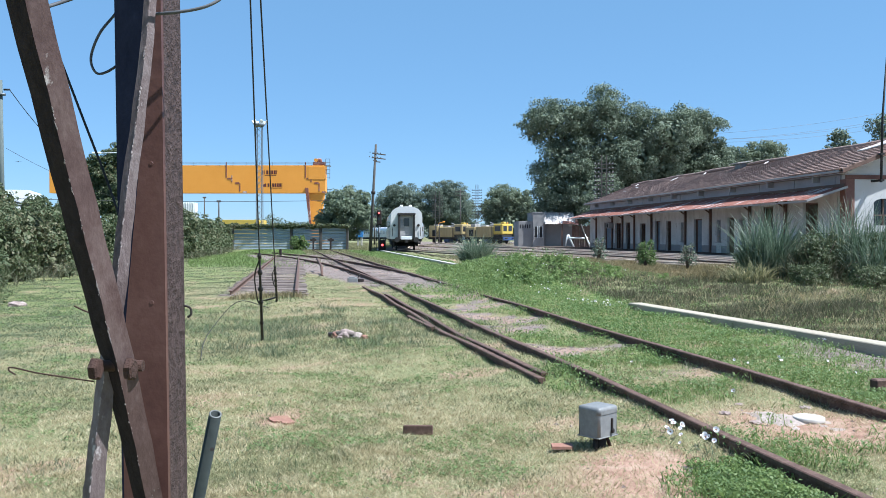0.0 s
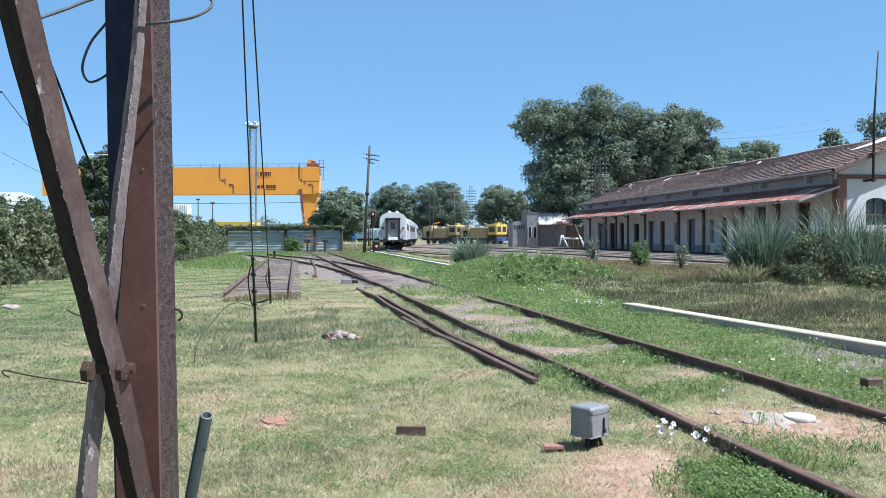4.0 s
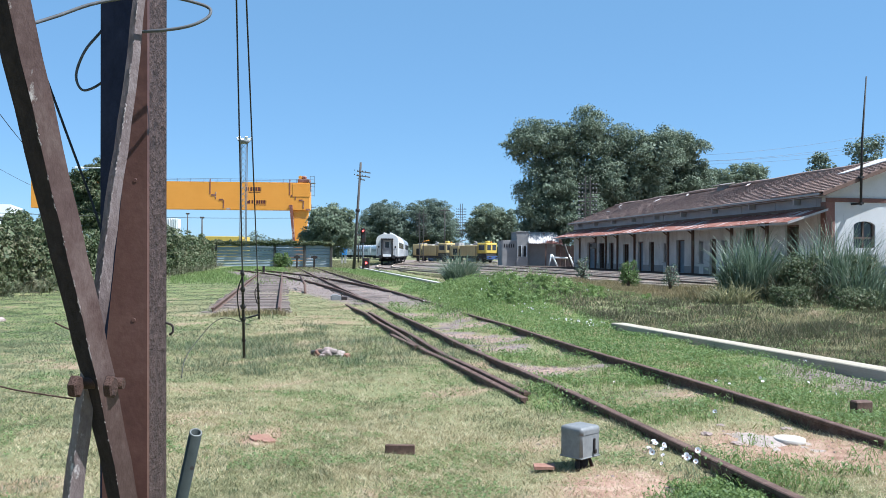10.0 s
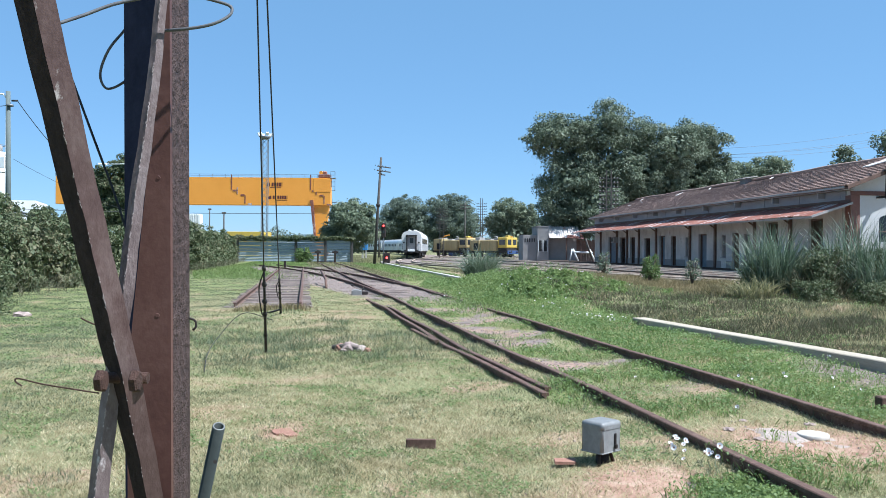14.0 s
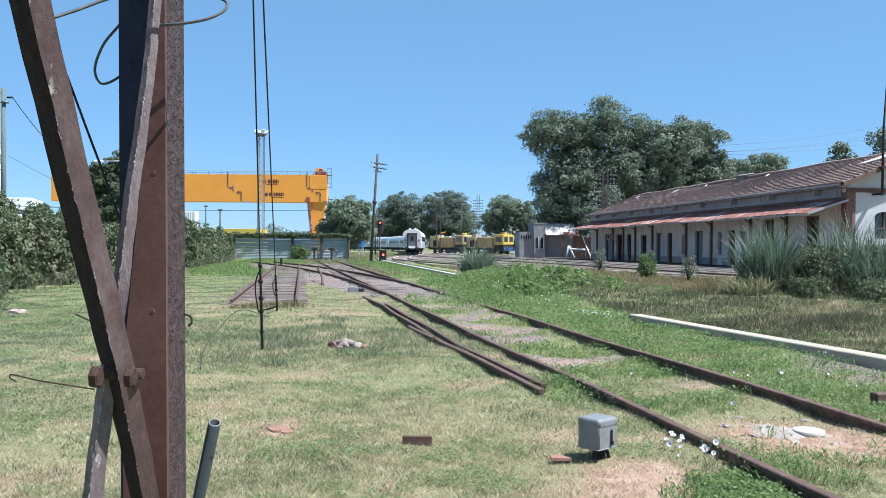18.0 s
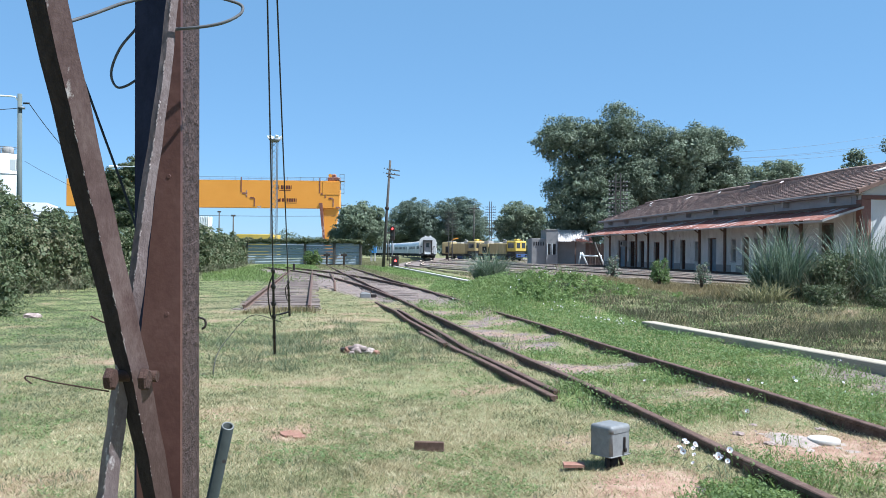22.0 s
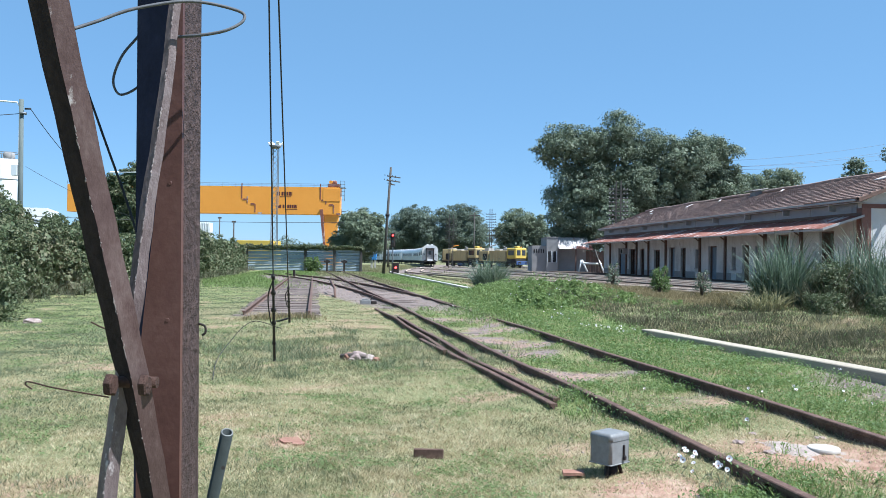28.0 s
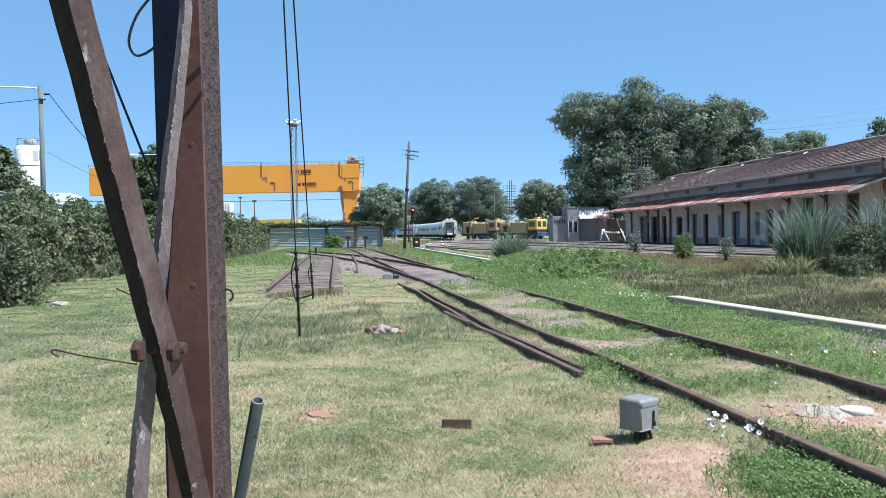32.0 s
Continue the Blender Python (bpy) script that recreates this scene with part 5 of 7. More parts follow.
# ---- telegraph pole, colour-light signal, cabinet ----
def telegraph_pole():
    p = thing("telegraph_pole", "leaning dark telegraph pole with cross arms", "pole", pose(-6.79, 78.9, 0, 0, 3.2, 0))
    part("shaft", MB().tube([(0, 0, -0.2), (0, 0, 10.0)], [0.15, 0.10], 8), M_TELE, p)
    for z, w in ((9.13, 0.66), (8.73, 0.68), (8.4, 0.2)):
        a = part("cross_arm", MB().box(-w, w, -0.14, -0.06, z - 0.05, z + 0.05, 0.01, pose(0, 0, 0, 0, 2, 25)), M_TELE, p)
        for s in (-0.8, -0.35, 0.35, 0.8):
            part("insulator", MB().tube([(s * w * 0.9, s * w * 0.42 - 0.1, z + 0.03), (s * w * 0.9, s * w * 0.42 - 0.1, z + 0.14)], 0.035, 6), M_TELE, a)
    part("collar", MB().tube([(0, 0, 5.4), (0, 0, 5.65)], 0.2, 8), M_IRON, p)
    for x, d, h in ((-26, 190, 12.5), (3.5, 170, 11.0)):
        q = thing("telegraph_pole", "distant dark telegraph pole with cross arms", "pole", Matrix.Translation((x, d, 0)))
        part("shaft", MB().tube([(0, 0, -0.2), (0, 0, h)], [0.16, 0.11], 6), M_TELE, q)
        for z in (h - 0.6, h - 1.3):
            part("cross_arm", MB().box(-1.1, 1.1, -0.1, 0.1, z - 0.08, z + 0.08), M_TELE, q)


telegraph_pole()


def lattice_pole(x, y, h, w=0.35):
    p = thing("lattice_pole", "dark lattice steel pole with many insulator arms", "pole", Matrix.Translation((x, y, 0)), "lattice poles")
    for s in (-1, 1):
        part("leg", MB().box(s * w - 0.06, s * w + 0.06, -0.06, 0.06, 0, h), M_TELE, p)
    for k in range(10):
        z = h * (0.5 + 0.045 * k)
        part("arm", MB().box(-1.0, 1.0, -0.05, 0.05, z - 0.04, z + 0.04), M_TELE, p)
        for s in (-0.9, -0.55, 0.55, 0.9):
            part("insulator", MB().box(s - 0.05, s + 0.05, -0.08, 0.08, z + 0.04, z + 0.17), M_TRIM if y < 100 else M_TELE, p)
    for k in range(8):
        z = h * k / 16
        part("brace", MB().tube([(-w, 0, z), (w, 0, z + h / 16)], 0.03, 4), M_TELE, p)


lattice_pole(16.6, 87.5, 9.8, 0.25)
lattice_pole(-1.0, 150, 9.5)
lattice_pole(6.6, 165, 11.5, 0.2)


def signal():
    s = thing("colour_light_signal", "colour-light railway signal showing red", "signal", pose(-6.1, 81, 0))
    part("mast", MB().tube([(0, 0, 0), (0, 0, 3.0)], 0.055, 8), M_STEEL, s)
    head = part("signal_head", MB().box(-0.22, 0.22, -0.15, 0.15, 2.55, 3.95, 0.06), M_IRON, s)
    part("hood", MB().tube([(0, -0.15, 3.68), (0, -0.4, 3.66)], 0.17, 10, cap=False), M_IRON, head)
    part("lens", MB().tube([(0, -0.16, 3.68), (0, -0.19, 3.68)], 0.09, 14), M_RED, head, "lit red lens")
    part("dark_lens", MB().tube([(0, -0.16, 3.1), (0, -0.18, 3.1)], 0.11, 12), M_GLASS, head)
    part("ladder", MB().box(-0.3, -0.26, 0.1, 0.14, 0, 2.6).box(-0.1, -0.06, 0.1, 0.14, 0, 2.6), M_IRON, s)
    low = part("low_head", MB().box(0.02, 0.62, -0.2, 0.2, 0.0, 1.1, 0.05), M_IRON, s, "black dwarf signal head")
    part("lens", MB().tube([(0.32, -0.21, 0.62), (0.32, -0.24, 0.62)], 0.10, 14), M_RED, low, "lit red lens")
    c = thing("trackside_cabinet", "blue trackside box on pale concrete legs", "cabinet", pose(-12.75, 130, 0))
    part("box", MB().box(-0.5, 0.5, -0.3, 0.3, 1.3, 2.3, 0.04), M_SKYBLUE, c, "blue painted box")
    part("box_roof", MB().box(-0.56, 0.56, -0.36, 0.36, 2.3, 2.37, 0.02), M_SKYBLUE, c)
    for x in (-0.26, 0.26):
        part("leg", MB().box(x - 0.15, x + 0.15, -0.15, 0.15, 0, 1.3, 0.02), M_TROUGH, c)


signal()


# ---- yellow track machines ----
def wheelset(parent, y, r=0.42, name="wheelset"):
    w = part(name, MB().tube([(-0.83, y, r), (0.83, y, r)], 0.08, 8), M_UNDER, parent)
    for s in (-1, 1):
        part("wheel", MB().tube([(s * 0.8, y, r), (s * 0.88, y, r)], r, 18), M_UNDER, w)
    return w


def track_machine(at, label, cab_end, seed):
    t = thing("track_machine", label, "railway machine", at, "yellow track machines")
    part("frame", MB().box(-1.25, 1.25, 0.2, 10.2, 0.75, 1.15, 0.04), M_UNDER, t)
    part("engine_housing", MB().box(-1.3, 1.3, 2.8, 7.2, 1.15, 3.05, 0.08), M_OCHRE, t, "faded yellow housing")
    part("rear_housing", MB().box(-1.3, 1.3, 7.5, 10.0, 1.15, 3.0 if cab_end else 3.35, 0.08), M_OCHRE, t)
    cab = part("cab", MB().box(-1.35, 1.35, 0.3, 2.6, 1.65, 3.5, 0.12), M_YELLOW if cab_end else M_OCHRE, t, "bright yellow driver's cab" if cab_end else "faded yellow driver's cab")
    part("nose", MB().box(-1.25, 1.25, 0.4, 2.6, 1.15, 1.65, 0.05), M_UNDER, t, "dark frame below the cab")
    for s in (-1, 1):
        part("window", MB().box(s * 0.62 - 0.45, s * 0.62 + 0.45, 0.27, 0.35, 2.2, 3.15, 0.05), M_GLASS, cab)
        part("side_window", MB().box(s * 1.33 - 0.03, s * 1.33 + 0.03, 0.7, 2.2, 2.2, 3.1, 0.02), M_GLASS, cab)
    part("roof_light", MB().box(-0.5, 0.2, 0.8, 1.6, 3.5, 3.85, 0.08), M_YELLOW, cab)
    part("beacon", MB().tube([(0.8, 1.2, 3.5), (0.8, 1.2, 3.75)], 0.1, 8), M_ORANGE, cab)
    for y in (3.6, 5.0, 6.4, 8.2):
        part("panel_rib", MB().box(-1.34, -1.3, y - 0.05, y + 0.05, 1.2, 2.95), M_OCHRE, t)
        part("panel_rib", MB().box(1.3, 1.34, y - 0.05, y + 0.05, 1.2, 2.95), M_OCHRE, t)
    # flat dark panels on the housing imitate the shade of openings
    part("service_opening", MB().box(-1.36, -1.31, 7.8, 8.9, 1.3, 2.5), M_DARK, t, "dark panel standing in for a side opening")
    part("service_opening", MB().box(1.31, 1.36, 7.8, 8.9, 1.3, 2.5), M_DARK, t)
    part("gap_cover", MB().box(-1.0, 1.0, 7.2, 7.5, 1.15, 2.5), M_UNDER, t)
    for y in (2.9, 7.1, 9.9):
        part("handrail", MB().tube([(-1.4, y, 1.15), (-1.4, y, 3.0)], 0.03, 5), M_UNDER, t)
    part("roof_box", MB().box(-0.9, 0.3, 2.9, 4.0, 3.05, 3.45, 0.05), M_TRIM, t, "pale roof equipment box")
    part("roof_box", MB().box(-0.5, 0.8, 8.2, 9.4, 3.0, 3.55, 0.05), M_TRIM, t)
    part("crane_arm", MB().tube([(0.2, 9.6, 3.0), (0.3, 8.6, 3.9), (0.35, 7.2, 4.1)], 0.09, 6), M_ORANGE if seed == 2 else M_TRIM, t)
    part("exhaust", MB().tube([(0.4, 4.5, 3.05), (0.4, 4.5, 3.6), (0.4, 5.2, 3.8)], 0.09, 7), M_TRIM, t)
    part("roof_duct", MB().box(-0.6, 0.9, 5.2, 6.6, 3.05, 3.3, 0.05), M_TRIM, t, "pale roof duct")
    part("tamping_unit", MB().box(-1.2, 1.2, 4.2, 5.6, 0.3, 0.78, 0.05).box(-0.9, 0.9, 4.6, 5.2, 0.1, 0.4, 0.05), M_BLUE, t)
    part("buffer_beam", MB().box(-1.3, 1.3, 0.05, 0.25, 0.6, 1.2, 0.03), M_BLUE, t, "blue buffer beam")
    for s in (-1, 1):
        part("buffer", MB().tube([(s * 0.85, 0.1, 0.95), (s * 0.85, -0.35, 0.95), (s * 0.85, -0.4, 0.95)], [0.1, 0.1, 0.2], 10), M_UNDER, t)
    for y in (1.5, 3.0, 7.4, 9.0):
        wheelset(t, y)
    return t


track_machine(pose(11.5, 148, 0.15, 0, 0, 40), "yellow and blue track machine with a glazed cab", True, 1)
track_machine(pose(4.7, 156.2, 0.15, 0, 0, 40), "weathered yellow track machine coupled behind", False, 2)


# ---- small outbuilding at the platform's end ----
def outbuilding():
    o = thing("outbuilding", "small grey rendered outbuilding with a rusty lean-to", "building")
    y = 100.0
    part("wall", MB().box(8.9, 10.55, y, y + 6, 0, 3.25, 0.02), M_GREYWALL, o)
    for i in range(5):
        part("vent", MB().box(9.1 + i * 0.27, 9.22 + i * 0.27, y - 0.03, y + 0.01, 2.4, 2.85), M_DARK, o)
    tower = part("front_block", MB().box(10.55, 11.9, y - 0.4, y + 6, 0, 4.3, 0.02), M_GREYWALL, o)
    part("parapet", MB().box(10.5, 11.95, y - 0.45, y + 6, 4.2, 4.3, 0.02), M_GREYWALL, tower)
    for x in (10.72, 11.32):
        w = part("window", MB().box(x, x + 0.36, y - 0.43, y - 0.38, 1.35, 2.6), M_DARK, tower)
        part("frame", MB().box(x - 0.05, x, y - 0.46, y - 0.4, 1.3, 2.65).box(x + 0.36, x + 0.41, y - 0.46, y - 0.4, 1.3, 2.65), M_WHITE, w)
    part("lean_to_wall", MB().box(11.9, 15.3, y + 0.6, y + 5, 0, 3.0), M_GREYWALL, o)
    for k in range(8):
        part("board", MB().box(15.32 + k * 0.3, 15.6 + k * 0.3, y + 0.7, y + 0.74, 0, 2.75 - 0.05 * (k % 3)), M_TIMBER, o, "dark brown boarding")
    lean = MB()
    n = 26
    vs = []
    for k in range(n + 1):
        x = 11.92 + 3.6 * k / n
        dz = 0.03 * (1 if k % 2 else -1)
        vs += [(x, y - 1.0, 2.9 + dz), (x, y + 1.2, 4.3 + dz)]
    lean.add(vs, [(2 * k, 2 * k + 2, 2 * k + 3, 2 * k + 1) for k in range(n)])
    part("lean_to_roof", lean, M_ZINC, o, "patched zinc and rust lean-to roof")
    part("rust_sheet", MB().poly([(13.9, y - 1.25, 2.95), (15.9, y - 1.25, 2.75), (15.9, y + 0.4, 3.45), (14.3, y + 0.4, 3.5)], (0, 0, 0.05)), M_RUSTSHEET, o)
    for x in (13.9, 15.6):
        part("post", MB().box(x - 0.08, x + 0.08, y - 1.1, y - 0.9, 0, 2.9), M_TIMBER, o)
    t = thing("white_trestle", "white-painted timber trestle leaning by the platform", "trestle", pose(13.6, 93, 0.28))
    part("leg", MB().tube([(0.75, 0, 0), (0.15, 0, 1.35)], 0.1, 5), M_WHITE, t)
    part("leg", MB().tube([(-0.15, 0.3, 0), (0.1, 0.2, 1.35)], 0.08, 5), M_WHITE, t)
    part("rail_bar", MB().tube([(0.05, 0, 1.0), (2.3, 0, 0.95)], 0.1, 5), M_WHITE, t)
    part("leg", MB().tube([(2.6, 0, 0), (1.95, 0, 1.35)], 0.1, 5), M_WHITE, t)
    part("brace", MB().tube([(2.3, -0.3, 0), (1.5, -0.2, 2.5)], 0.1, 5), M_TELE, t, "dark leaning timber")


outbuilding()


# ---- coaches of the departing train ----
def coach(rear):
    """A coach with its rear at y = 0 and its rails at z = 0."""
    c = thing("passenger_coach", "white and silver passenger coach of a departing train", "railway coach", group="coaches of the departing train")
    W, H, L = 1.46, 4.05, 23.6
    prof = [(-W, 1.05), (-W, 3.15), (-W + 0.08, 3.5), (-W + 0.35, 3.8), (-W + 0.8, 3.99), (0, H), (W - 0.8, 3.99), (W - 0.35, 3.8), (W - 0.08, 3.5), (W, 3.15), (W, 1.05)]
    f = [((0, y, 0), (1, 0, 0), (0, 0, 1)) for y in (0.25, L)]
    part("body", MB().sweep(prof, f), M_COACH if rear else M_SILVER, c, "white painted body" if rear else "silver fluted body")
    for s in (-1, 1):
        for k in range(7):
            z = 1.12 + k * 0.13
            part("flute", MB().box(s * W - 0.02, s * W + 0.02, 0.6, L - 0.4, z, z + 0.05), M_SILVER, c)
        for k in range(9):
            y = 2.9 + k * 2.1
            w = part("window", MB().box(s * W - 0.03, s * W + 0.03, y, y + 1.35, 2.15, 2.95, 0.02), M_GLASS, c)
            part("frame", MB().box(s * W - 0.04, s * W + 0.04, y - 0.06, y + 1.41, 2.09, 2.15), M_SILVER, w)
        part("side_door", MB().box(s * W - 0.03, s * W + 0.03, 0.9, 1.75, 1.1, 3.1, 0.02), M_COACH, c)
    for k in range(10):
        y = 1.4 + k * 2.3
        for s in (-0.42, 0.42):
            part("roof_vent", MB().box(s - 0.16, s + 0.16, y - 0.2, y + 0.2, H - 0.06, H + 0.16, 0.07), M_COACH, c)
    end = part("end_wall", MB().sweep([(a * 0.985, b * 0.995 + 0.01) for a, b in prof], [((0, 0.1, 0), (1, 0, 0), (0, 0, 1)), ((0, 0.26, 0), (1, 0, 0), (0, 0, 1))]), M_COACH, c, "dirty white end wall")
    gang = part("gangway", MB().box(-0.78, -0.6, -0.3, 0.12, 1.0, 3.3, 0.03).box(0.6, 0.78, -0.3, 0.12, 1.0, 3.3, 0.03).box(-0.82, 0.82, -0.34, 0.12, 3.22, 3.42, 0.04), M_UNDER, c, "dark rubber gangway frame")
    door = part("end_door", MB().box(-0.6, 0.6, 0.04, 0.12, 1.05, 3.2, 0.02), M_TRIM, c, "grey gangway door")
    part("window", MB().box(-0.26, 0.26, 0.02, 0.05, 2.2, 2.95, 0.02), M_GLASS, door)
    part("step_plate", MB().box(-0.5, 0.5, -0.32, -0.1, 1.0, 1.3, 0.02), M_WHITE, gang)
    for s in (-1, 1):
        part("tail_lamp", MB().tube([(s * 1.1, 0.12, 2.3), (s * 1.1, 0.0, 2.3)], 0.12, 10), M_IRON, end)
        part("handrail", MB().tube([(s * 1.28, 0.02, 1.3), (s * 1.28, 0.0, 2.1)], 0.025, 5), M_IRON, end)
        part("buffer", MB().tube([(s * 0.88, 0.2, 0.98), (s * 0.88, -0.4, 0.98), (s * 0.88, -0.46, 0.98)], [0.11, 0.11, 0.24], 12), M_UNDER, c)
    part("coupler", MB().box(-0.14, 0.14, -0.5, 0.6, 0.7, 0.98, 0.03), M_UNDER, c)
    part("underframe", MB().box(-1.3, 1.3, 0.15, L - 0.1, 0.82, 1.06, 0.02), M_UNDER, c)
    part("equipment_box", MB().box(-1.2, 1.2, 8.5, 14.5, 0.35, 0.83, 0.05), M_UNDER, c)
    for y in (3.2, L - 3.2):
        b = part("bogie", MB().box(-1.15, -0.98, y - 1.7, y + 1.7, 0.4, 0.72, 0.04).box(0.98, 1.15, y - 1.7, y + 1.7, 0.4, 0.72, 0.04).box(-1.1, 1.1, y - 0.3, y + 0.3, 0.45, 0.85, 0.04), M_UNDER, c)
        for dy in (-1.2, 1.2):
            wheelset(b, y + dy, 0.46)
    return c


coach_rear = coach(True)
coach_next = coach(False)
COACHES = [coach_rear, coach_next] + [copy_thing(coach_next, Matrix()) for _ in range(8)]


# ---- birds ----
def bird(span):
    b = thing("bird", "dark bird in flight", "bird", group="birds in flight")
    s = span / 2
    part("body", MB().tube([(0, -0.55 * s, 0), (0, -0.35 * s, 0.01 * s), (0, 0, 0.02 * s), (0, 0.35 * s, 0.03 * s), (0, 0.5 * s, 0.03 * s), (0, 0.62 * s, 0.0)], [0.03 * s, 0.1 * s, 0.15 * s, 0.1 * s, 0.07 * s, 0.01 * s], 8), M_BIRD, b)
    part("tail", MB().poly([(-0.05 * s, -0.5 * s, 0), (0.05 * s, -0.5 * s, 0), (0.16 * s, -0.85 * s, 0), (-0.16 * s, -0.85 * s, 0)], (0, 0, 0.02 * s)), M_BIRD, b)
    wings = []
    for k in (-1, 1):
        w = part("wing", MB().poly([(0, 0.22 * s, 0), (k * 0.45 * s, 0.30 * s, 0), (k * 1.0 * s, 0.02 * s, 0), (k * 0.85 * s, -0.14 * s, 0), (k * 0.4 * s, -0.2 * s, 0), (0, -0.22 * s, 0)], (0, 0, 0.015 * s)), M_BIRD, b, m=pose(k * 0.08 * s, 0.05 * s, 0.05 * s))
        wings.append((k, w))
    return b, wings


BIRDS = [bird(0.85), bird(0.95)]


def parked_pickup():
    c = thing("parked_pickup", "dark blue-grey pickup with a pale roof parked by the gable", "pickup", pose(22.6, 41.0, 0.05, 0, 0, 4))
    part("body", MB().poly([(0, 0, 0.45), (5.0, 0, 0.45), (5.0, 0, 0.95), (3.8, 0, 1.05), (0.0, 0, 1.0)], (0, 1.7, 0)), M_BLUE, c, "dark blue lower body")
    cab = part("cab", MB().poly([(1.4, 0.08, 1.0), (3.9, 0.08, 1.02), (3.3, 0.14, 1.62), (1.55, 0.14, 1.62)], (0, 1.54, 0)), M_STEEL, c, "grey cab")
    part("window", MB().poly([(1.6, 0.06, 1.08), (2.4, 0.06, 1.08), (2.4, 0.11, 1.54), (1.72, 0.11, 1.54)], (0, 0.02, 0)), M_GLASS, cab)
    part("window", MB().poly([(2.5, 0.06, 1.08), (3.5, 0.06, 1.08), (3.2, 0.11, 1.54), (2.5, 0.11, 1.54)], (0, 0.02, 0)), M_GLASS, cab)
    part("roof", MB().box(1.55, 3.3, 0.14, 1.58, 1.62, 1.68, 0.02), M_WHITE, cab)
    part("bumper", MB().box(-0.12, 0.0, 0.05, 1.65, 0.42, 0.62, 0.03), M_TRIM, c)
    part("tail_light", MB().box(-0.02, 0.05, 0.02, 0.12, 0.7, 0.95, 0.01), M_TERRA, c)
    for x in (0.9, 4.1):
        for y in (-0.02, 1.5):
            w = part("wheel", MB().tube([(x, y, 0.33), (x, y + 0.22, 0.33)], 0.34, 18), M_UNDER, c)
            part("rim", MB().tube([(x, y - 0.01, 0.33), (x, y + 0.23, 0.33)], 0.19, 12), M_STEEL, w)


parked_pickup()


# ---- the steel post beside the viewer ----
def near_post():
    p = thing("lattice_post", "rusty brown lattice steel post with crossed braces", "post")

    def col(x0, x1, y0, y1, z0, z1):
        """An upright plate that leans with the post."""
        k = -0.0107
        vs = []
        for z in (z0, z1):
            d = k * (z - 1.4)
            vs += [(x0 + d, y0, z), (x1 + d, y0, z), (x1 + d, y1, z), (x0 + d, y1, z)]
        return MB().add(vs, [(3, 2, 1, 0), (4, 5, 6, 7), (0, 1, 5, 4), (1, 2, 6, 5), (2, 3, 7, 6), (3, 0, 4, 7)])

    front = [(-0.472, 0.0), (-0.4055, 0.0), (-0.4945, 8.3), (-0.505, 8.3), (-0.4345, 1.90), (-0.446, 1.667), (-0.461, 1.496), (-0.4745, 1.351), (-0.4855, 1.223)]
    part("front_flange", MB().poly([(x, 1.28, z) for x, z in front], (0, 0.01, 0)), M_POST, p, "smooth red-brown flange")
    # the web's navy carries its shade as colour
    part("inner_web", MB().poly([(-0.503, 1.352, 0), (-0.423, 1.292, 0), (-0.512, 1.292, 8.3), (-0.592, 1.352, 8.3)], (0.006, 0.008, 0)), M_NAVY, p, "inner web coloured as in shade")
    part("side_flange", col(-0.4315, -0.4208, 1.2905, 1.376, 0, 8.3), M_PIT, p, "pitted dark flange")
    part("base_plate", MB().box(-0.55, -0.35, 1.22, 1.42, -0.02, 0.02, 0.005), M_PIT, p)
    for z in (0.35, 0.8, 1.32, 1.53, 1.83, 2.3):
        part("rivet", MB().tube([(-0.44, 1.282, z), (-0.44, 1.2792, z)], [0.0045, 0.003], 8), M_POST, p)

    def brace(pts, lit, dark, twist=0.0, n=22, side=0):
        """An angle bar through some places, its edge towards the viewer, slightly uneven; lit and dark are the flanges' widths at both ends."""
        line = curve(pts, max(4, n // (len(pts) - 1)))
        m, fr, out = len(line) - 1, [], MB()
        vs, k6 = [], 6
        for k, p in enumerate(line):
            t = k / m
            d = (line[min(k + 1, m)] - line[max(k - 1, 0)]).normalized()
            s0 = Vector((0, -1, 0)).cross(d).normalized()
            s0 = s0 if s0.x > 0 else -s0
            o0 = s0.cross(d).normalized()
            o0 = o0 if o0.y < 0 else -o0
            tw = twist * (t - 0.5)
            s_, o_ = s0 * math.cos(tw) + o0 * math.sin(tw), o0 * math.cos(tw) - s0 * math.sin(tw)
            l, q = lit[0] + (lit[1] - lit[0]) * t, dark[0] + (dark[1] - dark[0]) * t
            p = p + s0 * 0.0008 * math.sin(k * 2.3)
            prof = [(0, 0), (l, -l * 0.6), (l - 0.003, -l * 0.6 - 0.005), (0.001, -0.006), (-q * 0.75, -q * 0.9), (-q * 0.75 - 0.004, -q * 0.9 + 0.003)]
            if side:
                prof = [(0, 0), (l, -l * 0.6), (l - 0.003, -l * 0.6 - 0.005), (l * 0.5, -l * 0.3 - 0.005), (0.002, -0.006), (0.0, -0.003)]
            if side == 2:
                prof = [(-0.0005, 0), (-0.0005, -0.006), (-q * 0.4, -q * 0.45 - 0.006), (-q * 0.75, -q * 0.9), (-q * 0.75 - 0.004, -q * 0.9 + 0.003), (-q * 0.4 - 0.004, -q * 0.45)]
            vs += [p + s_ * u + o_ * v for u, v in prof]
        fs = [(k * 6 + j, k * 6 + (j + 1) % 6, (k + 1) * 6 + (j + 1) % 6, (k + 1) * 6 + j) for k in range(m) for j in range(6)]
        return out.add(vs, fs + [tuple(range(5, -1, -1)), tuple(m * 6 + j for j in range(6))])

    def at(x, y, d):
        return ((x - 784) / 1500 * d, d, 1.42 - (y - 419) / 1500 * d)

    way = [at(-55, -420, 1.00), at(105, 240, 1.11), at(204, 640, 1.17), at(276, 980, 1.25)]
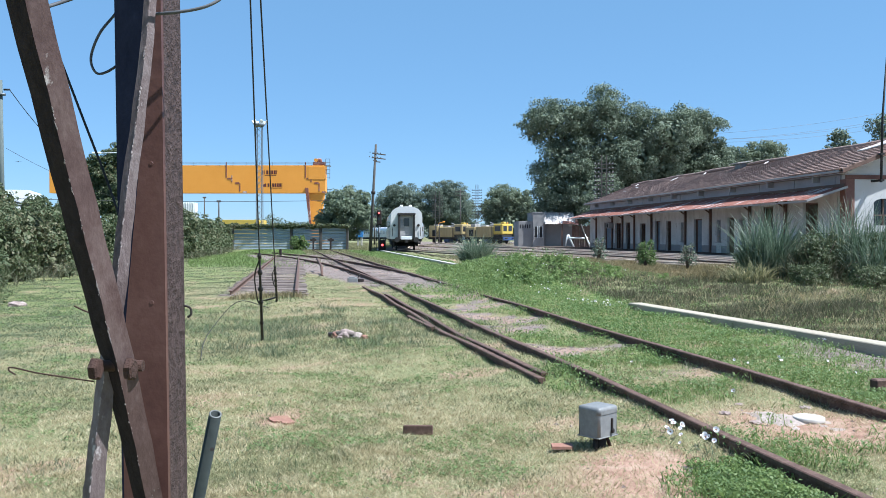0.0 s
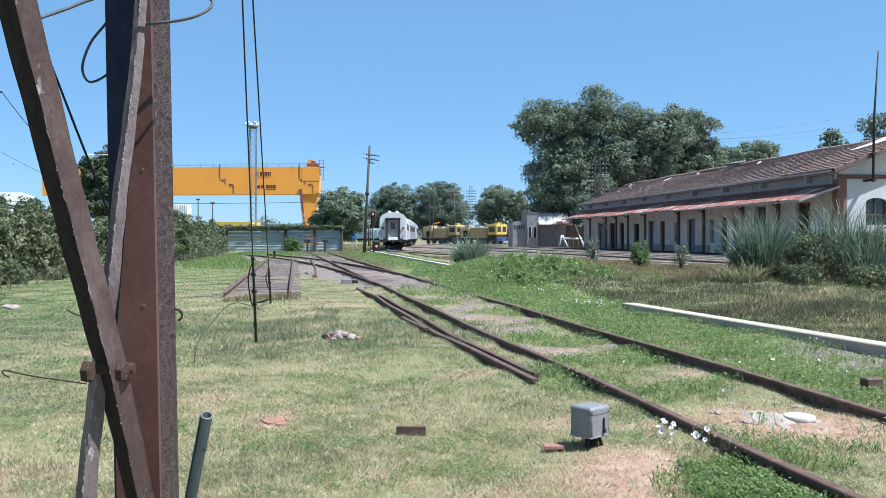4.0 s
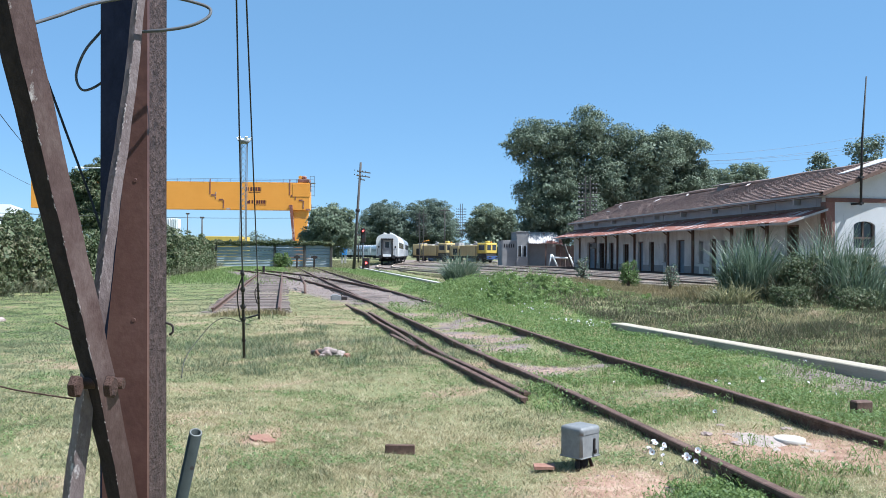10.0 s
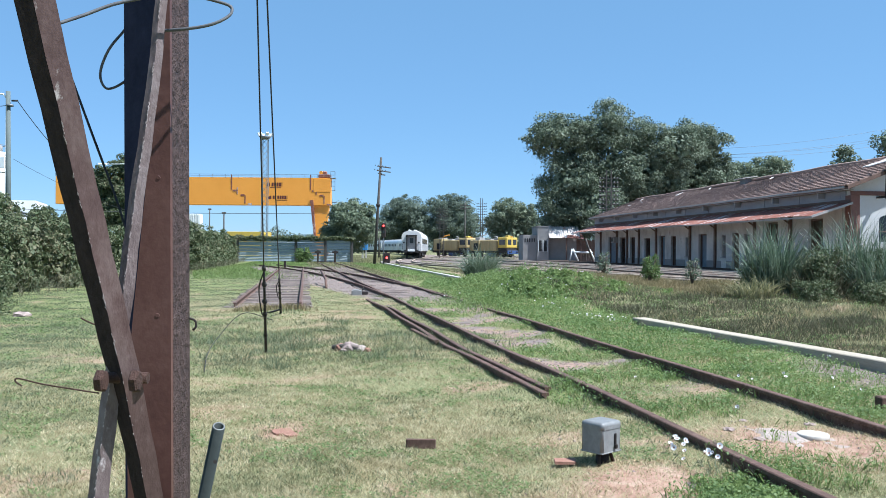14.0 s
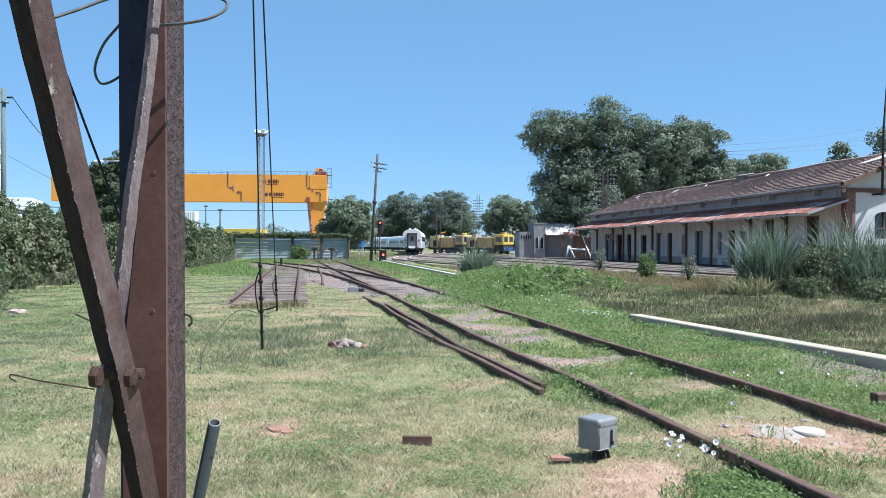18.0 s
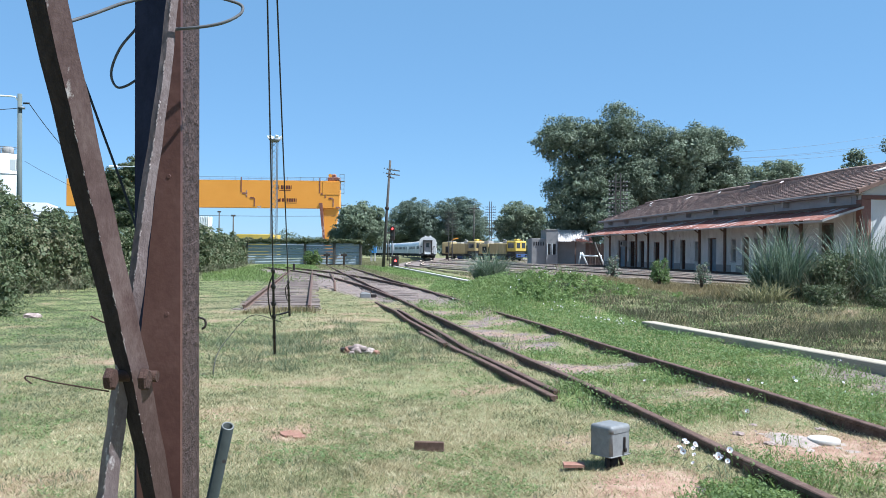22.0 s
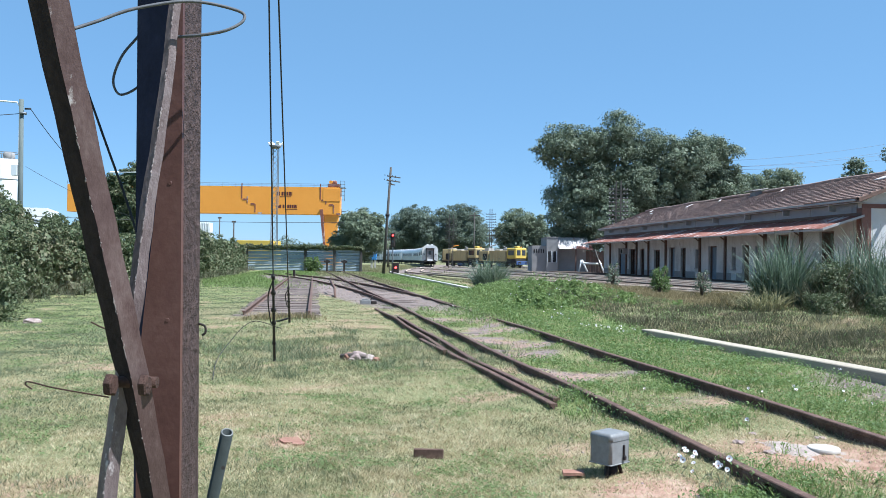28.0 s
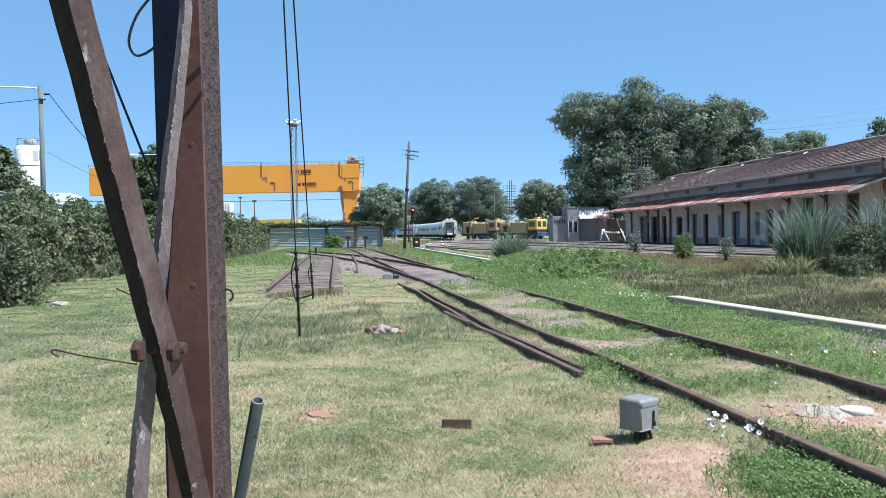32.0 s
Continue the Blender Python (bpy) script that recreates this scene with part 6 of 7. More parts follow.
    bar = part("brace", brace(way, (0.024, 0.019), (0.042, 0.036), 0.1, 22, 1), M_STRUT, p, "flaking brown angle brace")
    # flange turned from the sun, its shade put into the colour
    part("outer_flange", brace(way, (0.024, 0.019), (0.051, 0.039), 0.1, 22, 2), M_SHADY, bar, "outer flange coloured as in shade")
    part("brace", brace([at(281, -140, 1.245), at(254, 130, 1.225), at(226, 330, 1.21), at(206, 500, 1.20), at(178, 700, 1.195), at(158, 860, 1.19), at(143, 1000, 1.185), at(10, 2250, 1.16)], (0.008, 0.019), (0.006, 0.014), 0.0), M_STRUTB, p, "flaking brown angle brace")
    # pale chips along the edges where the paint has broken off
    def flakes(pts, seed, t0, t1, side=0.0):
        line = curve(pts, 90)
        rr, out = random.Random(seed), MB()
        m = len(line) - 1
        for k in range(int(t0 * m), int(t1 * m)):
            if noise.noise(Vector((k * 0.11, seed, 0))) + rr.uniform(-0.35, 0.35) < 0.16:
                continue
            a_, b_ = line[k], line[min(k + 1, m)]
            d = (b_ - a_).normalized()
            s0 = Vector((0, -1, 0)).cross(d).normalized()
            s0 = s0 if s0.x > 0 else -s0
            c, h, w = a_ + s0 * (side + rr.uniform(-0.0008, 0.0012)) + Vector((0, -0.0012, 0)), rr.uniform(0.0012, 0.0034), rr.uniform(0.0004, 0.0013)
            out.poly([c - d * h, c + s0 * w, c + d * h * rr.uniform(0.6, 1.0), c - s0 * w * rr.uniform(0.5, 1.0)], (0, 0.0006, 0))
        return out

    upper = [at(281, -140, 1.245), at(254, 130, 1.225), at(226, 330, 1.21), at(206, 500, 1.20), at(178, 700, 1.195), at(158, 860, 1.19), at(143, 1000, 1.185), at(10, 2250, 1.16)]
    part("paint_flakes", flakes(way, 5, 0.3, 1.0), M_FLAKE, bar, "pale flaking paint along the edge")["kind"] = "stuff"
    part("paint_flakes", flakes(upper, 8, 0.05, 0.85), M_FLAKE, p, "pale flaking paint along the edge")["kind"] = "stuff"
    # bolt through the crossing
    y0 = 1.155
    zc = 1.42 - (654 - 419) / 1500 * y0
    for x0, x1 in ((160, 176), (222, 237)):
        a, b = (x0 - 784) / 1500 * y0, (x1 - 784) / 1500 * y0
        a, b = min(a, b), max(a, b)
        nut = part("nut", MB().tube([(a, y0, zc), (a + 0.002, y0, zc), (b - 0.002, y0, zc), (b, y0, zc)], [0.013, 0.016, 0.016, 0.013], 6, smooth=False), M_BOLT, p, "square rusty nut")
    part("bolt", MB().tube([(-0.48, y0 + 0.03, zc), (-0.42, y0 + 0.03, zc)], 0.008, 10), M_BOLT, p)
    # wire turned round the post
    ring = curve([at(84, 15, 1.12), at(130, 0, 1.15), at(200, -24, 1.18), at(300, -38, 1.22), at(385, -22, 1.25), at(397, -6, 1.25), at(375, 10, 1.24), at(340, 20, 1.235), at(287, 26, 1.235), at(262, 26, 1.27)], 6)
    part("wire_ring", MB().tube(ring, 0.0024, 6), M_GREYWIRE, p, "loop of grey wire round the post")
    loop = curve([at(235, -10, 1.39), at(207, 26, 1.38), at(178, 62, 1.37), at(163, 104, 1.37), at(172, 130, 1.37), at(192, 128, 1.38), at(222, 108, 1.385)], 6)
    part("wire_loop", MB().tube(loop, 0.0022, 6), M_GREYWIRE, p)
    part("thin_cable", MB().tube(curve([at(20, -120, 1.42), at(95, 70, 1.42), at(150, 215, 1.41), at(190, 320, 1.40), at(214, 392, 1.385)], 5), 0.0021, 5), M_WIRE, p)
    hook = curve([at(165, 676, 1.18), at(110, 668, 1.15), at(60, 660, 1.13), at(20, 651, 1.12), at(14, 656, 1.12), at(26, 664, 1.12)], 5)
    part("hooked_wire", MB().tube(hook, 0.0011, 5), M_BOLT, p, "thin rusty wire end")
    part("wire_end", MB().tube(curve([at(175, 560, 1.2), at(150, 551, 1.2), at(131, 542, 1.2)], 4), 0.0012, 5), M_BOLT, p)
    part("wire_end", MB().tube(curve([at(322, 540, 1.37), at(336, 545, 1.38), at(338, 556, 1.38), at(332, 562, 1.38)], 4), 0.002, 5), M_IRON, p)
    return p


near_post()


def stays():
    for base, over, label in (((-2.48, 11.62, 0), -0.50, "dark steel stay with a twisted rod below"), ((-3.6, 18.35, 0), -0.60, "dark steel stay with a turnbuckle below")):
        b, top = Vector(base), Vector((over, 1.32, 8.0))
        s = thing("guy_stay", label, "guy wire", group="guy stays of the post")
        rel = [b.lerp(top, k) for k in np.linspace(0, 1, 12)]
        part("cable", MB().tube(rel, 0.0078 if base[1] < 15 else 0.0105, 5), M_WIRE, s)
        d = (top - b).normalized()
        r = 0.019 if base[1] < 15 else 0.024
        part("rod", MB().tube([b - d * 0.2, b + d * 0.6, b + d * 1.3, b + d * 1.9], [r * 1.1, r, r * 0.9, r * 0.75], 6), M_WIRE, s, "thick lower rod")
        side = d.cross(Vector((0, 1, 0))).normalized()
        for k, (a, w) in enumerate(((1.95, 0.026), (1.62, 0.034), (1.25, 0.038), (0.95, 0.034), (0.45, 0.03))):
            part("clamp", MB().tube([b + d * (a - 0.05), b + d * a, b + d * (a + 0.05)], [r, w, r], 6), M_WIRE, s)
        part("tail", MB().tube(curve([b + d * 1.9, b + d * 1.5 + side * 0.07, b + d * 1.0 + side * 0.045, b + d * 0.9 + side * 0.02], 4), r * 0.45, 5), M_WIRE, s)
        if base[1] > 15:
            part("anchor_arm", MB().tube([b + d * 0.3, b + d * 0.1 + Vector((-0.25, 0, 0)), b + Vector((-0.5, 0, 0))], r * 0.9, 5), M_WIRE, s)
    c = curve([(-2.45, 11.9, 0.42), (-2.9, 12.0, 0.5), (-3.15, 11.6, 0.18), (-3.0, 10.6, 0.08), (-2.75, 9.6, 0.02)], 6)
    tagged(part("loose_wire", MB().tube(c, 0.0055, 5), M_WIRE), "loose dark wire trailing into the grass", "wire")


stays()


def stub_pipe():
    def at(x, y, d):
        return Vector(((x - 784) / 1500 * d, d, 1.42 - (y - 419) / 1500 * d))

    t, b = at(380, 734, 1.59), at(350, 882, 1.68)
    d = (b - t).normalized()
    foot = t + d * (t.z / -d.z)
    p = thing("stub_pipe", "leaning grey-green steel pipe with an open top", "pipe")
    side = d.orthogonal().normalized()
    fr = [(t, side, d.cross(side)), (foot + d * 0.05, side, d.cross(side))]
    n = 20
    ro, ri = 0.0118, 0.0085
    vs, fs = [], []
    for o in (t, foot + d * 0.05):
        for r in (ro, ri):
            vs += [o + (side * math.cos(2 * math.pi * k / n) + d.cross(side) * math.sin(2 * math.pi * k / n)) * r for k in range(n)]
    for k in range(n):
        l = (k + 1) % n
        fs += [(k, l, 2 * n + l, 2 * n + k), (n + l, n + k, 3 * n + k, 3 * n + l), (k, n + k, n + l, l)]
    part("tube", MB().add(vs, fs, True), M_PIPE, p)
    rim = [t + (side * math.cos(2 * math.pi * k / n) + d.cross(side) * math.sin(2 * math.pi * k / n)) * 0.0102 for k in range(n + 1)]
    part("rim", MB().tube(rim, 0.0014, 5), M_GREYBOX, p, "bare cut rim")
    part("screw", MB().tube([at(374, 797, 1.612), at(374, 797, 1.609)], 0.004, 7), M_IRON, p)
    return p


stub_pipe()


# ---- small things on the lawn and by the track ----
def point_box():
    b = thing("point_box", "grey cast-iron trackside box on a short pedestal", "trackside box", pose(1.048, 5.72, -0.035, 0, 0, 42) @ Matrix.Scale(0.91, 4))
    def rounded(name, x, y, z0, z1, r, mat_):
        bm = bmesh.new()
        bmesh.ops.create_cube(bm, size=1, matrix=Matrix.Translation((0, 0, (z0 + z1) / 2)) @ Matrix.Diagonal((2 * x, 2 * y, z1 - z0, 1)))
        bmesh.ops.bevel(bm, geom=[e for e in bm.edges if max(v.co.z for v in e.verts) > z1 - 0.001], offset=r, segments=4, profile=0.5, affect="EDGES")
        for f in bm.faces:
            f.smooth = f.calc_area() < 0.004
        me = bpy.data.meshes.new(name)
        bm.to_mesh(me)
        bm.free()
        me.materials.append(mat_)
        return me

    part("case", rounded("case", 0.113, 0.098, 0.130, 0.335, 0.02, M_GREYBOX), None, b, "grey painted iron case")
    part("lid", rounded("lid", 0.117, 0.102, 0.296, 0.350, 0.026, M_GREYBOX), None, b)
    part("flange", MB().box(-0.116, 0.116, -0.101, 0.101, 0.122, 0.131, 0.003), M_GREYBOX, b)
    h = part("hasp", MB().box(0.028, 0.046, -0.110, -0.097, 0.18, 0.262, 0.004), M_IRON, b)
    part("padlock", MB().box(0.024, 0.050, -0.120, -0.100, 0.15, 0.185, 0.006), M_IRON, h)
    part("pedestal", MB().tube([(0.02, 0, -0.05), (0.02, 0, 0.125)], [0.06, 0.045], 10), M_IRON, b)
    part("clamp_rod", MB().tube([(0.06, -0.03, 0.12), (0.09, -0.06, 0.0)], 0.015, 6), M_BOLT, b)
    part("clamp_rod", MB().tube([(-0.05, -0.02, 0.12), (-0.09, -0.05, 0.02)], 0.015, 6), M_IRON, b)


point_box()


def mortar(cx, cy, lift):
    """A thin ragged crust of spilt mortar over the ground beside the inspection cover."""
    n, vs, fs = 44, [], []
    base = float(height(cx, cy)) + lift
    for i in range(n + 1):
        for j in range(n + 1):
            x, y = -0.75 + 1.2 * i / n, -0.45 + 0.95 * j / n
            g = float(height(cx + x, cy + y)) - base
            a = math.exp(-((x + 0.17) / 0.3) ** 2 - ((y - 0.03) / 0.27) ** 2)
            k = noise.noise(Vector((x * 5, y * 5, 3.0))) + 0.6 * noise.noise(Vector((x * 13, y * 13, 7.0)))
            vs.append((x, y, g + 0.044 * (a - 0.48) + 0.022 * k))
    for i in range(n):
        for j in range(n):
            q = i * (n + 1) + j
            fs.append((q, q + n + 1, q + n + 2, q + 1))
    return MB().add(vs, fs, True)


def beam_and_bits():
    a, b = Vector((3.66, 16.35, 0.0)), Vector((6.1, 6.6, 0.0))
    d = b - a
    beam = thing("concrete_beam", "long pale concrete beam lying in the grass", "beam", pose(a.x, a.y, 0.0, 0, 0, math.degrees(math.atan2(d.y, d.x))))
    part("bar", MB().box(0, d.length, -0.09, 0.19, -0.03, 0.145, 0.012), M_CONC, beam)
    lid = thing("manhole_cover", "round white concrete inspection cover", "cover", pose(2.79, 6.45, float(height(2.79, 6.45)) + 0.012))
    part("disc", MB().tube([(0, 0, -0.03), (0, 0, 0.014), (0, 0, 0.022)], [0.118, 0.118, 0.108], 28), M_COVER, lid)
    part("mortar_surround", mortar(2.79, 6.45, 0.012), M_MORTAR, lid, "spilt white mortar round the cover")
    stub = thing("sleeper_plate", "rusty iron plate standing in the lawn", "iron plate", pose(-0.18, 6.12, 0, 0, 0, -2))
    part("plate", MB().box(-0.108, 0.108, -0.012, 0.012, -0.03, 0.055, 0.006), M_RAIL, stub)
    rail_stub = thing("rail_stump", "short rusty rail stump beside the track", "rail stump", pose(4.07, 7.85, 0, 0, 0, 10))
    part("stump", MB().box(-0.09, 0.09, -0.05, 0.05, -0.03, 0.1, 0.012), M_RAIL, rail_stub)
    tile = thing("terracotta_shard", "broken terracotta tile lying in the lawn", "tile", pose(0.80, 5.68, 0.0, 4, 3, 20))
    part("shard", MB().poly([(-0.09, -0.03, 0), (0.06, -0.045, 0), (0.09, 0.03, 0), (-0.06, 0.045, 0)], (0, 0, 0.02)), M_TERRA, tile)
    for x, y, r, n in ((-1.28, 6.60, 0.15, 3), (-1.19, 6.50, 0.08, 8)):
        bt = thing("brick_fragment", "flat brick fragment sunk in the lawn", "brick", pose(x, y, float(height(x, y)) - 0.005, 0, 0, 35 * n), "brick fragments")
        rr = random.Random(n)
        part("fragment", MB().poly([(r * rr.uniform(0.6, 1.1) * math.cos(k * 0.9), r * 0.75 * rr.uniform(0.6, 1.1) * math.sin(k * 0.9), 0) for k in range(7)], (0, 0, 0.022)), M_TERRA, bt)
    rng = random.Random(15)

    def rock(r, seed, squash=0.6):
        rr = random.Random(seed)
        bm = bmesh.new()
        bmesh.ops.create_icosphere(bm, subdivisions=2, radius=r)
        for v in bm.verts:
            n = noise.noise(v.co * (1.6 / r) + Vector((seed, 0, 0)))
            v.co *= 1 + 0.35 * n
            v.co.z *= squash
        me = bpy.data.meshes.new("stone")
        bm.to_mesh(me)
        bm.free()
        return me

    pile = thing("rubble_heap", "small heap of broken concrete on the lawn", "rubble", pose(-1.37, 11.75, 0))
    for k, (x, y, r) in enumerate(((-0.12, 0.05, 0.10), (0.03, 0.02, 0.12), (0.18, -0.03, 0.09), (0.28, -0.06, 0.06), (-0.05, -0.12, 0.05), (0.12, 0.12, 0.07))):
        me = rock(r, k + 3, 0.6)
        me.materials.append((M_TERRA, M_STONE, M_MORTAR)[k % 3])
        part("chunk", me, None, pile, m=pose(x, y, r * 0.5, 0, 0, 40 * k))
    part("log", MB().tube([(-0.22, 0.02, 0.06), (0.02, -0.02, 0.08), (0.16, -0.08, 0.07)], [0.03, 0.045, 0.03], 7), M_SLEEPER, pile, "weathered piece of timber")
    for x, y, r in ((1.62, 4.62, 0.06), (-8.7, 17.3, 0.2), (3.0, 7.0, 0.05), (2.35, 6.35, 0.045), (2.2, 6.6, 0.05), (2.45, 7.0, 0.04), (9.8, 30.1, 0.12), (9.0, 31.0, 0.16), (10.3, 30.9, 0.1)):
        me = rock(r, int(x * 7) + 20, 0.35)
        me.materials.append(M_STONE)
        tagged(part("stone", me, None, m=pose(x, y, float(height(x, y)) + r * 0.1, 0, 0, x * 50)), "grey weathered stone lying in the grass", "stone", "loose stones")
    # switch rails left beside the track, and the ground frame
    sw = thing("switch_rails", "rusty leftover switch rails beside the track", "rails")
    for knots in ([(8.05, -1.27), (9.4, -1.36), (12, -1.47), (15, -1.49), (19, -1.47), (23.2, -1.59)], [(8.3, -1.17), (8.9, -1.22), (12.3, -1.30), (17, -1.31), (20, -1.36)], [(12.5, -1.53), (14.6, -1.60)]):
        line = [Vector((centre_line(y) + np.interp(y, [k[0] for k in knots], [k[1] for k in knots]), y, 0.082 + 0.012 * math.sin(y * 1.3 + knots[0][1] * 9))) for y in np.arange(knots[0][0], knots[-1][0] + 0.1, 0.5)]
        rail(line).parent = sw
    fr = thing("ground_frame", "small dark iron point frame beside the rails", "point frame", pose(-2.7, 26.2, 0, 0, 0, 10) @ Matrix.Scale(0.5, 4))
    part("block", MB().box(-0.5, 0.12, -0.25, 0.25, 0, 0.30, 0.03), M_GREYBOX, fr, "grey painted box")
    part("bracket", MB().box(0.14, 0.5, -0.2, 0.2, 0, 0.24, 0.03), M_IRON, fr)
    part("lever", MB().tube([(0.1, 0, 0.2), (0.25, 0, 0.55)], 0.03, 6), M_IRON, fr)
    part("cap", MB().box(-0.42, -0.05, -0.2, 0.2, 0.30, 0.36, 0.02), M_GREYBOX, fr)
    bar = thing("iron_bar", "bent rusty bar standing beside the sleeper track", "iron bar")
    part("bar", MB().tube([(-4.35, 30.5, 0.0), (-4.7, 32.8, 0.25), (-5.2, 35.0, 0.5)], 0.05, 6), M_RAIL, bar)
    ld = thing("stop_post", "short iron post by the buffer line", "post", pose(-11.5, 60, 0))
    part("shaft", MB().box(-0.08, 0.08, -0.08, 0.08, 0, 0.55, 0.02), M_IRON, ld)


beam_and_bits()


# ---- grass, weeds, reeds ----
def on_ground(x, y, lift=0.0):
    return np.stack([x, y, height(x, y) + lift], 1)


def blades(pos, h, w, rng, lean=0.5):
    """One thin curved triangle pair for each place."""
    n = len(pos)
    a = rng.uniform(0, 2 * np.pi, n)
    side = np.stack([np.cos(a), np.sin(a), 0 * a], 1) * (w / 2)[:, None]
    b = rng.uniform(0, 2 * np.pi, n)
    tip = np.stack([np.cos(b), np.sin(b), 0 * b], 1) * (h * lean * rng.uniform(0.2, 1.3, n))[:, None]
    tip[:, 2] = h
    mid = tip * 0.45
    mid[:, 2] = h * 0.62
    return np.stack([pos - side, pos + side, pos + mid + side * 0.7, pos + tip, pos + mid - side * 0.7], 1)


def field(n, y0, y1, x_of, rng, power=1.0):
    """Random places, denser near the viewer, within the fan of view."""
    u = rng.random(n) ** power
    y = y0 * (y1 / y0) ** u
    lo, hi = x_of(y)
    return lo + (hi - lo) * rng.random(n), y


def fan(y):
    return -0.60 * y - 0.4, 0.62 * y + 0.4


def strip_blades(name, places, h, w, rng, leaf, label, lean=0.5):
    q = blades(places, h, w, rng, lean)
    return tagged(part(name, soup(name, q, 5, leaf), leaf), label, "grass", kind="stuff")


def needles(pos, h, w, rng, lean):
    """One thin triangle for each place."""
    n = len(pos)
    a, b = rng.uniform(0, 2 * np.pi, n), rng.uniform(0, 2 * np.pi, n)
    side = np.stack([np.cos(a), np.sin(a), 0 * a], 1) * (w / 2)[:, None]
    tip = np.stack([np.cos(b), np.sin(b), 0 * b], 1) * (h * lean * rng.uniform(0.2, 1.3, n))[:, None]
    tip[:, 2] = h
    return np.stack([pos - side, pos + side, pos + tip], 1)


def lawn():
    rng = np.random.default_rng(60)
    x, y = field(1300000, 4.0, 125, fan, rng, 1.12)
    soil, grav, lush, p2 = cover(x, y)
    rel = (x - TRACK_X - TRACK_SLOPE * y) * 0.983
    thin = np.clip(0.4 + patchy(x, y, 0.7, 2.0) * 0.9, 0, 1)
    keep = (rng.random(len(x)) < (1 - 0.7 * soil) * (1 - 0.96 * grav) * thin) & (rel < 3.0) & (x > -13 - np.maximum(0, y - 30) * 0.12)
    x, y, soil, p2 = x[keep], y[keep], soil[keep], p2[keep]
    dry = patchy(x, y, 0.9, 5.0) * 0.45 + patchy(x, y, 2.3, 1.0) * 0.35 + patchy(x, y, 6.0, 7.0) * 0.2 + rng.normal(0, 0.10, len(x))
    dry -= 0.30 * np.clip((-x - 2.5) / 5, 0, 1) + 0.12 * bump_at(x, y, -1.9, 12.6, 2.2, 2.5, 1)
    dry += 0.13 * np.clip((10 - y) / 4, 0, 1) + 0.3 * soil + 0.035
    tall = 1 + 1.8 * bump_at(x, y, -1.9, 12.6, 1.6, 1.6, 1) + 1.2 * bump_at(x, y, -3.6, 14, 1.5, 1.2, 1) + 0.7 * patchy(x, y, 2.6, 3.0) ** 2
    h = rng.uniform(0.006, 0.024, len(x)) * tall * (1 + y / 50)
    w = rng.uniform(0.0026, 0.0050, len(x)) * (1 + y / 9)
    pos = on_ground(x, y)
    green = rng.random(len(x)) < 0.95 * np.clip((-x - 2) / 5, 0, 1) + 0.5 * bump_at(x, y, -1.7, 12.4, 2.4, 2.4, 1) + 0.12 * (patchy(x, y, 1.2, 4.0) > 0.55)
    for sel, leaf, label in (((dry < 0.505) & ~green, BLADE, "green blades of mown lawn"), ((dry < 0.56) & green, TUFT, "blue-green blades of mown lawn"), ((dry >= 0.505) & ~green | (dry >= 0.56) & green, BLADE_DRY, "straw-coloured blades of dry lawn")):
        q = needles(pos[sel], h[sel], w[sel], rng, 1.5)
        tagged(part("lawn_grass", soup("lawn_grass", q, 3, leaf), leaf), label, "grass", kind="stuff")


def clover():
    """Small flat leaves of clover and plantain between the blades."""
    rng = np.random.default_rng(66)
    x, y = field(170000, 4.2, 20, lambda y: (-0.56 * y, 0.3 * y), rng, 0.9)
    soil, grav, lush, p2 = cover(x, y)
    rel = (x - TRACK_X - TRACK_SLOPE * y) * 0.983
    keep = (rel < 0.7) & (rng.random(len(x)) < 0.9 * (p2 > 0.5) * (patchy(x, y, 1.1, 9.0) > 0.45) * (1 - soil) * (1 - grav))
    x, y = x[keep], y[keep]
    pos = on_ground(x, y) + np.stack([0 * x, 0 * x, rng.uniform(0.008, 0.03, len(x))], 1)
    q = leaves_at(pos, np.tile([0, 0, 1.0], (len(x), 1)), 0.006 + 0.0006 * y, rng, 0.6, 0.7)
    tagged(part("clover", soup("clover", q, 4, LEAF_WEED), LEAF_WEED), "small clover leaves in the mown lawn", "clover", kind="stuff")


def far_grass():
    """Coarser tufts where the lawn runs out towards the yard."""
    rng = np.random.default_rng(63)
    x, y = field(150000, 38, 190, lambda y: (-0.3 * y, 0.12 * y + 4), rng, 0.7)
    soil, grav, lush, p2 = cover(x, y)
    keep = (rng.random(len(x)) > 0.9 * grav) & (x > -13 - np.maximum(0, y - 30) * 0.12)
    for line in YARD:
        lx, ly = np.array([p.x for p in line]), np.array([p.y for p in line])
        o = np.argsort(ly)
        keep &= np.abs(x - np.interp(y, ly[o], lx[o])) > (0.25 if line is YARD[0] else 1.6) + 0.5 * rng.random(len(x))
    x, y = x[keep], y[keep]
    q = needles(on_ground(x, y), rng.uniform(0.05, 0.16, len(x)), 0.02 + 0.0006 * y, rng, 0.9)
    green = lush[keep] > 0.3
    tagged(part("far_grass", soup("far_grass", q[~green], 3, BLADE), BLADE), "rough mixed grass towards the yard", "grass", kind="stuff")
    tagged(part("far_grass", soup("far_grass", q[green], 3, LEAF_LUSH), LEAF_LUSH), "rough green grass towards the yard", "grass", kind="stuff")


